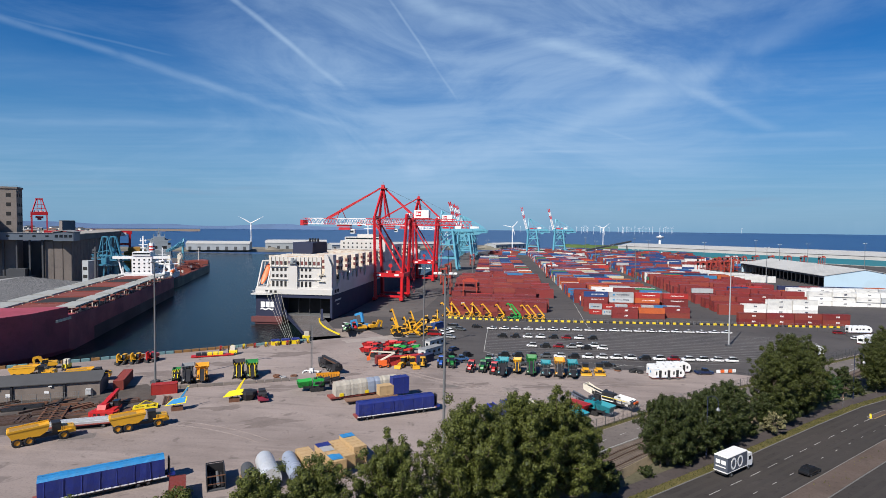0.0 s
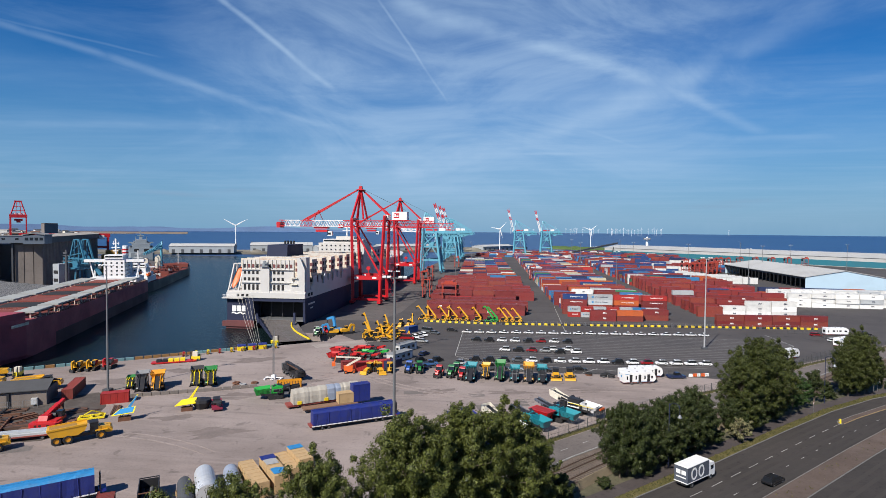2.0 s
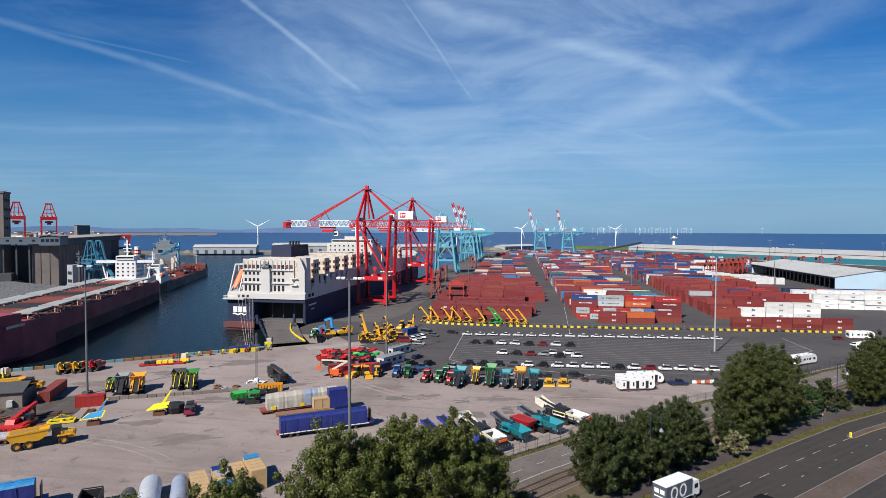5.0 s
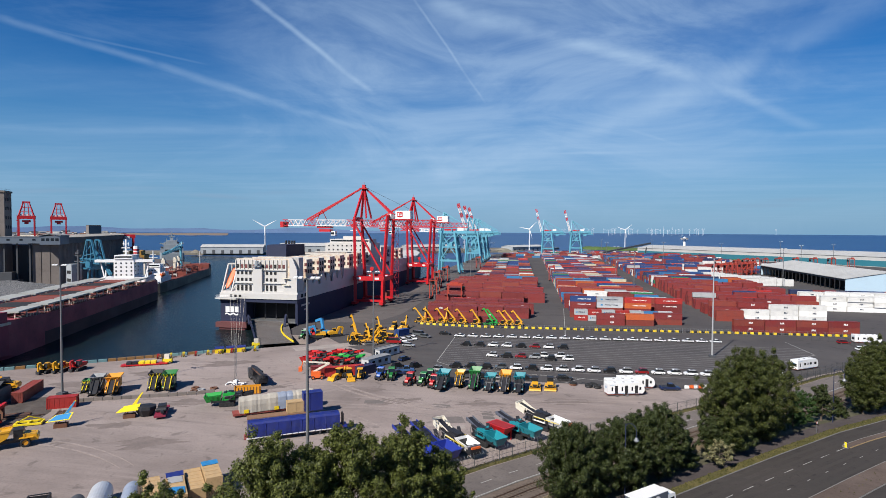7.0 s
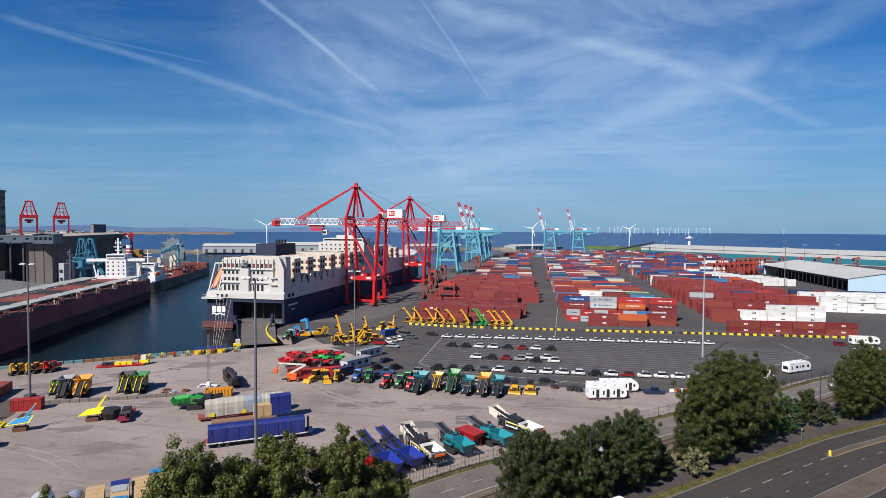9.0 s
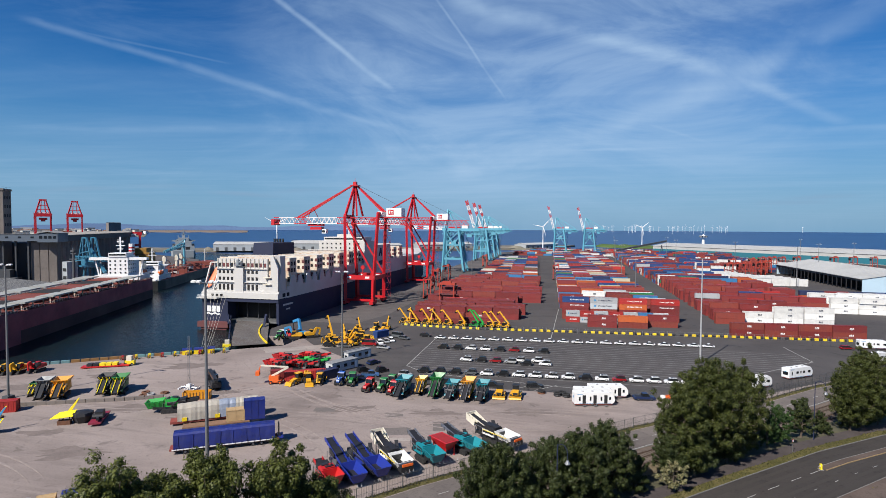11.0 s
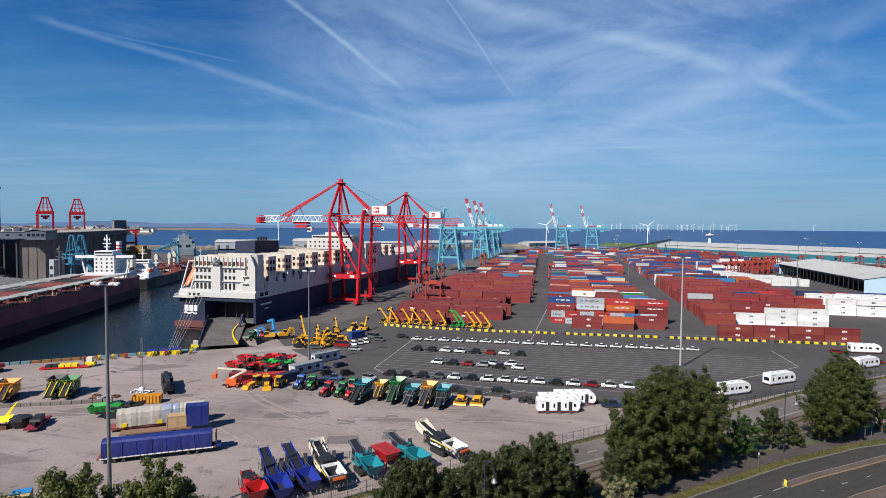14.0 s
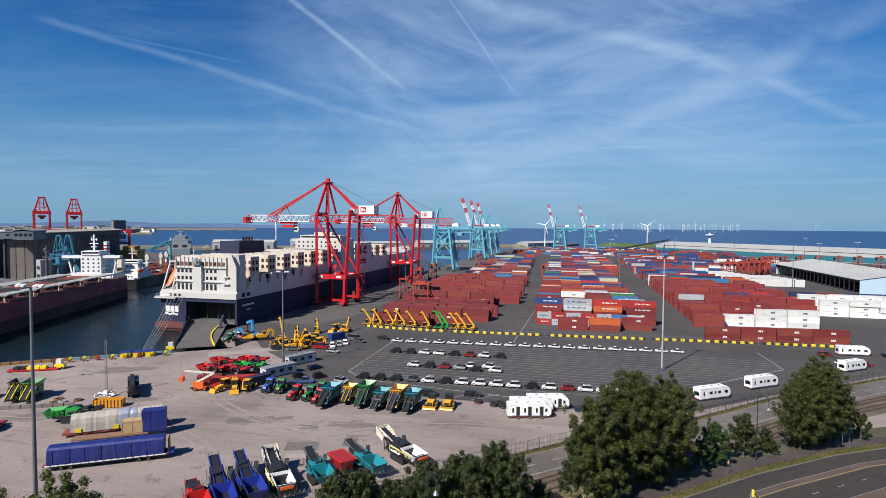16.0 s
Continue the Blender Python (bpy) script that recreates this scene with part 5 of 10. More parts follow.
part("logo_mark", Shape().prism([(131, 23.5), (134.5, 29), (137, 29), (139, 23.5), (136.5, 23.5), (135.5, 26), (133.5, 23.5)], "x", B + 0.3, B + 0.36).prism([(140.5, 24.5), (142, 28.6), (147, 29), (147, 27), (143.6, 26.6), (143.4, 25.6), (147, 25.4), (147, 23.5)], "x", B + 0.3, B + 0.36).box(B + 0.3, B + 0.36, 132, 146, 17.5, 20.5), navy, ship)
part("mast", Shape().tube((4, 117, 38), (4, 117, 46), 0.4).beam((1, 117, 42), (7, 117, 42), 0.3).beam((2, 117, 44), (6, 117, 44), 0.2), white, ship)
# stern ramp on the quay
ramp = place("stern_ramp", SX, SY, 0, "wide dark steel stern ramp lowered onto the quay", "ramp")
HEX = [(3, 2, 1, 0), (4, 5, 6, 7), (0, 1, 5, 4), (1, 2, 6, 5), (2, 3, 7, 6), (3, 0, 4, 7)]
deck = part("deck", Shape().add([(-4.5, 0.4, 0.9), (14.0, 0.4, 0.9), (34.0, -36, 0.02), (23.0, -43.0, 0.02), (-4.5, 0.4, 1.25), (14.0, 0.4, 1.25), (34.0, -36, 0.10), (23.0, -43.0, 0.10)], HEX), ground_material("ramp_steel", (0.105, 0.090, 0.083), (0.05, 0.045, 0.043), (0.15, 0.13, 0.12), 0.2), ramp)
s = Shape()
for k in range(24):
    f = (k + 0.5) / 24
    s.beam((-4.3 + 27.3 * f, 0.4 - 43.4 * f, 1.26 - 1.15 * f), (13.8 + 20 * f, 0.4 - 36.4 * f, 1.26 - 1.15 * f), 0.14, 0.06)
part("tread_bar", s, steel_grey, ramp)
for o, m in ((0.0, navy), (15.0, barrier_yellow)):
    s = Shape()
    for k in range(6):
        f0, f1 = k / 6, (k + 1) / 6
        if o == 0:
            h = 1.9 * (1 - f0) + 0.3
            pa, pb = (Vector((-4.6 + 27.4 * f, 0.4 - 43.4 * f, 1.2 - 1.1 * f)) for f in (f0, f1))
        else:
            h = 0.5
            pa, pb = (Vector((14.6 + 19.4 * f - 2.5 * math.sin(3.14 * f), -6 - 30 * f, 1.0 - 0.9 * f)) for f in (f0, f1))
        s.beam(pa + Vector((0, 0, h / 2)), pb + Vector((0, 0, h / 2)), 0.45, h)
    part("side_guard", s, m, ramp)
part("hinge_arm", Shape().beam((-5.2, -1.0, 1), (-1.0, -7, 4.6), 0.7, 1.0).beam((-1.0, -7, 4.6), (1.0, -10, 1.2), 0.7), navy, ramp)
part("hinge_arm", Shape().beam((14.2, -1, 1), (15.6, -5, 5.0), 0.9, 1.2).beam((15.6, -5, 5.0), (17.5, -10, 0.8), 0.8), navy, ramp)
for k in range(5):
    a, b = Vector((SX - 13.5 + k * 1.8, SY - 0.5, 12.3)), Vector((-80.6 + k * 0.5, 194.6 + k * 0.25, 0.7))
    s = Shape()
    pts = [a.lerp(b, i / 10) - Vector((0, 0, 3.5 * 4 * (i / 10) * (1 - i / 10) * 0.25)) for i in range(11)]
    for p, q in zip(pts, pts[1:]):
        s.beam(p, q, 0.08)
    solo("mooring_rope", s, rope, "pale mooring rope from the ship's stern to the quay", "rope", group="mooring ropes")

# ---- bulk carrier on the west quay ----
bd = math.degrees(math.atan2(0.929, -0.37)) - 90
bulk = place("bulk_carrier", -232.8, 328, bd, "faded maroon bulk carrier with open pale hatch covers", "ship", z=-4.2)
# its own axes: y runs to the stern, the bow lies at -y
part("hull", hull(Shape(), [(14, 6, 12, -4, 13.5), (4, 13, 16.2, -4, 13.3), (-138, 16.2, 16.2, -4, 13.3), (-164, 13, 15.9, -4, 14.6), (-180, 5, 11, -4, 16.4), (-191, 0.6, 3.5, -4, 18.0)]), bulk_red, bulk)
part("deck", Shape().prism([(-15.8, 4), (-15.8, -138), (-15.2, -164), (-10, -179), (0, -189), (10, -179), (15.2, -164), (15.8, -138), (15.8, 4)], "z", 13.3, 13.6), bulk_deck, bulk)
part("forecastle", Shape().prism([(-15.6, -164), (-10.8, -180), (-3, -191.5), (3, -191.5), (10.8, -180), (15.6, -164)], "z", 13.6, 17.6), bulk_red, bulk)
part("name_bars", Shape().block((0.4, 9, 0.9), Matrix.Translation((15.72, -168, 13.6)) @ Matrix.Rotation(radians(-8), 4, "Z")), rust_white, bulk, "pale bar of hull lettering")
part("boot_topping", hull(Shape(), [(14.1, 6.1, 6.3, -4, 6.4), (4, 13.1, 16.28, -4, 6.4), (-138, 16.28, 16.28, -4, 6.4), (-164, 13.1, 14.8, -4, 6.4), (-180, 5.1, 7.6, -4, 6.4), (-191, 0.7, 1.2, -4, 6.4)]), material("dark_antifouling", (0.07, 0.02, 0.028), 0.7, 0, 0.4, 0.1), bulk)
for k in range(7):
    y = -21 - k * 21.2
    hatch = part("hatch_coaming", Shape().box(-8, 8, y - 8.5, y + 8.5, 13.6, 15.6), bulk_deck, bulk)
    part("hold", Shape().box(-7.2, 7.2, y - 7.8, y + 7.8, 15.3, 15.64), dark_hole if k % 2 else bulk_deck, hatch)
    for sx in (-1, 1):
        part("hatch_cover", Shape().prism([(sx * 8.4, 15.9), (sx * 15.6, 16.2), (sx * 15.6, 16.8), (sx * 8.4, 16.5)], "y", y - 8.6, y + 8.6), hatch_grey, hatch)
        for o in (-7.8, 0, 7.8):
            part("cover_stand", Shape().box(sx * 14 - 0.2, sx * 14 + 0.2, y + o - 0.2, y + o + 0.2, 13.6, 16), rust_white, hatch)
    part("deck_house", Shape().box(-5, 5, y - 12.2, y - 9.4, 13.6, 15.2), rust_white, bulk)
s = Shape()
for k in range(78):
    y = 2 - k * 2.1
    s.beam((15.7, y, 13.6), (15.7, y, 14.8), 0.09)
s.beam((15.7, 2, 14.8), (15.7, -160, 14.8), 0.09).beam((15.7, 2, 14.2), (15.7, -160, 14.2), 0.07)
part("guard_rail", s, rust_white, bulk)
part("poop_house", Shape().box(-13, 13, -8, 9, 13.6, 16.4), white, bulk)
tower_b = part("superstructure", Shape().box(-5.6, 5.8, -7, 7, 16.4, 27.8).box(-5.0, 5.2, -7.6, 4, 27.8, 30.2), white, bulk)
part("bridge_wing", Shape().box(-16.4, 16.4, -6.4, -2.4, 25.8, 27.4), white, tower_b)
for sx in (-15, 15):
    part("wing_prop", Shape().beam((sx * 0.92, -4.4, 26), (sx * 0.74, -4.4, 14), 0.7).beam((sx * 0.8, -1.4, 26), (sx * 0.8, -1.4, 14), 0.6), white, tower_b)
s = Shape()
for z in (17.6, 20.0, 22.4, 24.8):
    for x in (-4.2, -1.4, 1.6, 4.4):
        s.box(x - 0.45, x + 0.45, -7.1, -6.98, z, z + 0.9)
        s.box(5.78, 5.9, x - 0.4, x + 0.4, z, z + 0.8)
part("cabin_window", s, glass, tower_b)
part("bridge_window", Shape().box(-4.6, 4.8, -7.72, -7.6, 28.7, 29.6), glass, tower_b)
fun = part("funnel", Shape().box(-1.2, 5.2, 8, 13, 16.4, 27.4).tube((2, 10, 27.4), (2, 10, 35.4), 1.7), white, bulk)
for z in (28.4, 30.4, 32.4):
    part("funnel_band", Shape().tube((2, 10, z), (2, 10, z + 1.0), 1.76), red, fun)
part("radar_mast", Shape().beam((-0.5, -1, 30.2), (-0.5, -1, 40), 0.8).beam((-3, -1, 34.5), (2, -1, 34.5), 0.5).beam((-2.4, -1, 37), (1.4, -1, 37), 0.4).box(-2, 1, -1.8, -0.2, 32.2, 32.7).beam((-1.8, -1, 36), (-1.8, -1, 38.6), 0.3).beam((1, -1, 36), (1, -1, 38), 0.3), white, bulk)
part("deck_stern_lifeboat", Shape().loft([[(11.4 + w * math.cos(a), y, 18.2 + w * math.sin(a)) for a in (2 * math.pi * i / 8 for i in range(8))] for y, w in ((0, 0.2), (1, 1.1), (6, 1.1), (7, 0.2))]), orange, bulk)


# ---- other ships ----
def coaster(x, y, rz, length, beam, hull_mat, deck_mat, house_mat, label, house_at=0.08, height=9.0, cranes=(), house_h=14):
    """A ship heading along +y of its own axes, with its house near the stern."""
    c = place("cargo_ship", x, y, rz, label, "ship", z=-5)
    b = beam / 2
    part("hull", hull(Shape(), [(0, b * 0.6, b * 0.85, -3, height), (length * 0.06, b * 0.9, b, -3, height), (length * 0.78, b, b, -3, height), (length * 0.93, b * 0.5, b * 0.75, -3, height + 1.5), (length, 0.4, b * 0.2, -3, height + 3)]), hull_mat, c)
    part("deck", Shape().box(-b * 0.95, b * 0.95, length * 0.05, length * 0.8, height, height + 0.3), deck_mat, c)
    h0 = length * house_at
    house = part("deckhouse", Shape().box(-b * 0.8, b * 0.8, h0, h0 + 14, height, height + house_h * 0.55).box(-b * 0.6, b * 0.6, h0 + 1.5, h0 + 12, height + house_h * 0.55, height + house_h).box(-b, b, h0 + 3, h0 + 7, height + house_h * 0.8, height + house_h * 0.9), house_mat, c)
    s = Shape()
    for z in (0.18, 0.36, 0.66, 0.86):
        for k in range(6):
            s.box(-b * 0.55 + k * b * 0.2, -b * 0.48 + k * b * 0.2, h0 - 0.1, h0, height + house_h * z, height + house_h * z + 0.8)
    part("window", s, glass, house)
    part("funnel", Shape().prism([(h0 + 4, height + house_h), (h0 + 9, height + house_h), (h0 + 8.4, height + house_h + 6), (h0 + 4.8, height + house_h + 6)], "x", -2, 2), house_mat, c)
    part("mast", Shape().tube((0, h0 + 11, height + house_h), (0, h0 + 11, height + house_h + 10), 0.3).beam((-3, h0 + 11, height + house_h + 5), (3, h0 + 11, height + house_h + 5), 0.3), house_mat, c)
    for f, m in cranes:
        y0 = length * f
        part("deck_crane", Shape().tube((0, y0, height), (0, y0, height + 11), 1.3).box(-1.6, 1.6, y0 - 1.6, y0 + 1.8, height + 11, height + 13.5).beam((0, y0, height + 12), (0, y0 + 20, height + 15), 1.0), m, c)
    for k in range(5):
        y0 = length * (0.26 + 0.105 * k)
        part("hatch", Shape().box(-b * 0.7, b * 0.7, y0, y0 + length * 0.085, height + 0.3, height + 2.2), deck_mat, c)
    return c


tank = place("cargo_ship", -252.5, 367, 21.7, "black-hulled tanker with a rust-red deck and white house", "ship", z=-5)
part("hull", hull(Shape(), [(0, 6.5, 10.5, -3, 8.6), (10, 11, 12.5, -3, 8.6), (150, 12.5, 12.5, -3, 8.6), (176, 6, 9.5, -3, 10), (190, 0.4, 2.4, -3, 11.5)]), ship_black, tank)
part("deck", Shape().box(-11.8, 11.8, 8, 152, 8.6, 8.9), bulk_deck, tank)
house = part("deckhouse", Shape().box(-10, 10, 4, 30, 8.6, 12.2).box(-8.6, 8.6, 8, 28, 12.2, 15.4).box(-7, 7, 12, 26, 15.4, 18.6), white, tank)
part("bridge", Shape().box(-11.5, 11.5, 18, 24, 18.6, 19.1).box(-6, 6, 16, 25, 19.1, 21.4), white, house)
part("bridge_window", Shape().box(-5.4, 5.4, 15.9, 16.0, 19.9, 20.9), glass, house)
for z, y, n in ((9.8, 4, 7), (13.2, 8, 6), (16.4, 12, 5)):
    for k in range(n):
        part("window", Shape().box(-n + 0.4 + k * 2.0, -n + 1.4 + k * 2.0, y - 0.1, y - 0.02, z, z + 1.0), dark_hole, house)
part("funnel", Shape().prism([(3, 12.2), (11, 12.2), (10, 22.5), (4, 22.5)], "x", -6.5, -0.5), cream, tank)
part("funnel_top", Shape().box(-6.2, -0.8, 4.2, 9.8, 22.5, 23.4), black, tank)
part("stern_gallery", Shape().box(-9, 9, 0.6, 4, 8.6, 9.6).box(-9, 9, 0.6, 0.7, 10.5, 10.6).box(-8, -7.4, 1, 4, 9.6, 12), white, tank)
for sx in (-9.6, 9.6):
    part("lifeboat_hull", Shape().loft([[(sx + w * math.cos(a), y, 14.2 + w * math.sin(a)) for a in (2 * math.pi * i / 8 for i in range(8))] for y, w in ((6, 0.3), (7, 1.4), (12, 1.4), (13.4, 0.3))]), orange, tank)
    part("davit", Shape().beam((sx * 0.9, 6.6, 12.2), (sx * 1.05, 6.6, 16.4), 0.4).beam((sx * 0.9, 12.6, 12.2), (sx * 1.05, 12.6, 16.4), 0.4), white, tank)
part("radar_mast", Shape().beam((0, 21, 21.4), (0, 21, 31), 0.6).beam((-3, 21, 26), (3, 21, 26), 0.35).beam((-2, 21, 28.4), (2, 21, 28.4), 0.3), white, tank)
rt_ = random.Random(17)
for k in range(26):
    y = 36 + k * 4.4
    w, h = rt_.uniform(1.5, 9), rt_.uniform(0.8, 3.4)
    part("deck_machinery", Shape().box(rt_.uniform(-11, 0), rt_.uniform(1, 11), y, y + rt_.uniform(0.6, 2.6), 8.9, 8.9 + h), bulk_deck if k % 5 else ship_white, tank)
for k in range(9):
    part("pipe_gantry", Shape().beam((-9, 38 + k * 12.5, 8.9), (-9, 38 + k * 12.5, 14), 0.5).beam((9, 38 + k * 12.5, 8.9), (9, 38 + k * 12.5, 14), 0.5).beam((-9, 38 + k * 12.5, 14), (9, 38 + k * 12.5, 14), 0.5), bulk_deck, tank)
part("pipe_run", Shape().beam((-2.5, 34, 11.4), (-2.5, 150, 11.4), 0.7).beam((0, 34, 11.4), (0, 150, 11.4), 0.7).beam((2.5, 34, 11.4), (2.5, 150, 11.4), 0.7), bulk_deck, tank)
part("forecastle", Shape().prism([(-10.4, 160), (10.4, 160), (8.8, 176), (2, 189), (-2, 189), (-8.8, 176)], "z", 8.9, 12.4), bulk_deck, tank)
for k in range(3):
    part("deck_crane", Shape().tube((-3 + 3 * (k % 2), 58 + k * 22, 8.9), (-3 + 3 * (k % 2), 58 + k * 22, 23.5), 1.5, 1.2, 10).box(-4.4 + 3 * (k % 2), -1.6 + 3 * (k % 2), 56.6 + k * 22, 59.6 + k * 22, 19, 22.4).beam((-3 + 3 * (k % 2), 58 + k * 22, 22), (-3 + 3 * (k % 2), 76 + k * 22, 16), 0.7), cream, tank)
part("foremast", Shape().beam((0, 170, 12.4), (0, 170, 25), 0.6).beam((-2, 170, 21), (2, 170, 21), 0.3), ship_white, tank)
naval = coaster(-500, 734, 37, 96, 32, navy_grey, navy_grey, navy_grey, "light grey naval auxiliary ship moored across the basin", 0.30, 12, ((0.80, navy_grey),), 16)
part("superstructure", Shape().box(-15, 15, 14, 66, 12, 18.5).box(-11, 11, 18, 60, 18.5, 24).box(-13, 13, 24, 30, 24, 25.4).box(-7, 7, 26, 52, 24, 30), navy_grey, naval)
part("signal_mast", Shape().beam((0, 38, 30), (0, 38, 43), 1.6).box(-4, 4, 36, 40, 35, 36).beam((-5, 38, 39), (5, 38, 39), 0.6).beam((-7, 30, 25), (-7, 30, 34), 0.9).beam((7, 30, 25), (7, 30, 34), 0.9).box(-1.8, 1.8, 36.4, 39.6, 30, 34), navy_grey, naval)
part("side_boat", Shape().box(-14.6, -12.4, 20, 30, 19, 21.4).box(12.4, 14.6, 20, 30, 19, 21.4), dark_clad, naval)
part("deck_opening", Shape().box(-9, -3, 13.9, 14.0, 13, 17).box(3, 9, 13.9, 14.0, 13, 17), dark_hole, naval)
unloader_blue = material("unloader_blue", (0.04, 0.19, 0.30), 0.5, 0, 0.3, 0.2)
hop = place("ship_unloader", -256.5, 327.5, 158, "blue travelling grain unloader on the west quay", "crane")
for sx in (-3.2, 3.2):
    for sy in (-3.2, 3.2):
        part("leg", Shape().beam((sx, sy, 0), (sx * 0.7, sy * 0.7, 17), 0.9), unloader_blue, hop)
part("platform", Shape().box(-5.5, 5.5, -5, 5, 16.6, 17.6), unloader_blue, hop)
part("cab", Shape().box(-4, 4, -3.4, 3.4, 17.6, 21.4), unloader_blue, hop)
for sy in (-2.6, 2.6):
    part("a_frame", Shape().beam((-9, sy, 20), (-2.4, sy, 35), 0.9).beam((9, sy, 21), (3.2, sy, 35), 0.9).beam((-2.4, sy, 35), (3.2, sy, 35), 0.8).beam((-2, sy, 21), (-1.2, sy, 35), 0.6).beam((3.4, sy, 21), (2.4, sy, 35), 0.6).beam((-6, sy, 27), (7, sy, 25), 0.5), unloader_blue, hop)
s = Shape()
truss(s, -17, 16, 0, 20.4, 23, 5, 3, 0.36)
part("conveyor_boom", s, unloader_blue, hop)
part("boom_arm", Shape().beam((-1, 0, 28), (-20, 0, 14), 1.4, 1.8).beam((2, 0, 33), (17, 0, 22), 0.5), unloader_blue, hop)
part("brace", Shape().beam((-3.2, -3.2, 1), (2.6, -2.6, 15), 0.5).beam((3.2, -3.2, 1), (-2.6, -2.6, 15), 0.5), unloader_blue, hop)
part("spout", Shape().box(-2.6, 2.6, -4, -2.8, 6, 15.6), unloader_blue, hop)
jib = place("jib_crane", -297, 470, 0, "pale blue jib crane working over the tanker", "crane")
part("pillar", Shape().tube((0, 0, 0), (0, 0, 27), 1.3, 1.0, 10), crane_blue, jib)
s = Shape()
for o in (-1.0, 1.0):
    s.beam((o, 0, 25), (9 + o, -36, 20.5), 0.6).beam((o, 0, 27.4), (9 + o, -36, 21.5), 0.6)
for k in range(11):
    f = k / 11
    s.beam((9 * f - 1, -36 * f, 25 - 4.5 * f), (9 * f + 1.4, -36 * f - 2, 27 - 5.4 * f), 0.35)
part("jib_arm", s, crane_blue, jib)
part("stay", Shape().beam((0, 2, 31), (5, -20, 24), 0.4).beam((0, 0, 27), (0, 2, 31), 0.7), crane_blue, jib)
lift = place("lift_tower", -266, 322, 158, "pale grey lift tower beside the grain unloader", "tower")
part("tower_wall", Shape().box(-3.4, 3.4, -3, 3, 0, 20), mole_clad, lift)
for k in range(3):
    part("opening", Shape().box(-2.4, 2.4, 3.0, 3.08, 4 + k * 5, 6 + k * 5), dark_hole, lift)
pole = place("quay_mast", -258, 317, 0, "dark slender steel mast on the west quay", "mast")
part("pole", Shape().tube((0, 0, 0), (0, 0, 29), 0.9, 0.7, 8), dark_clad, pole)
part("crossarm", Shape().beam((-3, 0, 22), (3, 0, 22), 0.6).beam((-2.2, 0, 25.5), (2.2, 0, 25.5), 0.6).box(-1.2, 1.2, -1.2, 1.2, 26.5, 27.5), dark_clad, pole)


# ---- wind turbines ----
def turbine(x, y, hub, blade, rz, turn, label, z=0.0, group="wind turbines", paint=turbine_white):
    t = place("wind_turbine", x, y, rz, label, "wind turbine", group, z)
    part("tower", Shape().tube((0, 0, 0), (0, 0, hub), hub * 0.026, hub * 0.015, 10), paint, t)
    part("nacelle", Shape().box(-1.6, 1.6, -hub * 0.03 - 1, hub * 0.07, hub - 1.4, hub + 1.8), paint, t)
    for k in range(3):
        a = radians(turn + 120 * k)
        d = Vector((math.sin(a), 0, math.cos(a)))
        c = Vector((0, -hub * 0.045 - 1, hub))
        side = Vector((math.cos(a), 0, -math.sin(a)))
        w = blade * 0.045
        rings = [[tuple(c + d * blade * f + side * w * g * p + Vector((0, q * w * 0.3 * g, 0))) for p, q in ((-1, 0), (0, 1), (1, 0), (0, -1))] for f, g in ((0.0, 0.5), (0.2, 1.0), (0.6, 0.6), (1.0, 0.12))]
        part("blade", Shape().loft(rings), paint, t)
    return t


turbine(-466, 940, 47, 24, 20, 60, "white wind turbine on the far mole")
turbine(-6, 1160, 45, 20, 0, 42, "white wind turbine beyond the quay cranes")
turbine(213, 1407, 45, 20, 0, 50, "white wind turbine at the river mouth")
turbine(-150, 1235, 38, 18, 0, 85, "white wind turbine on the far mole")
rng = random.Random(5)
# white dulled towards blue: distance haze mixed into the turbine paint
farm_haze_tint = material("haze_tinted_turbine", (0.62, 0.68, 0.74), 0.7)
for k in range(46):
    px = rng.uniform(1065, 1330) if k < 38 else rng.uniform(1030, 1480)
    a = math.atan((px - 784) / 985.0) - radians(14.6)
    r = rng.uniform(3600, 4600)
    turbine(56 + r * math.sin(a), 44 + r * math.cos(a), 41 + rng.uniform(-4, 6), 13, 0, rng.uniform(0, 120), "tiny white turbine of an offshore wind farm, tinted for haze", 12, "offshore wind farm", farm_haze_tint)

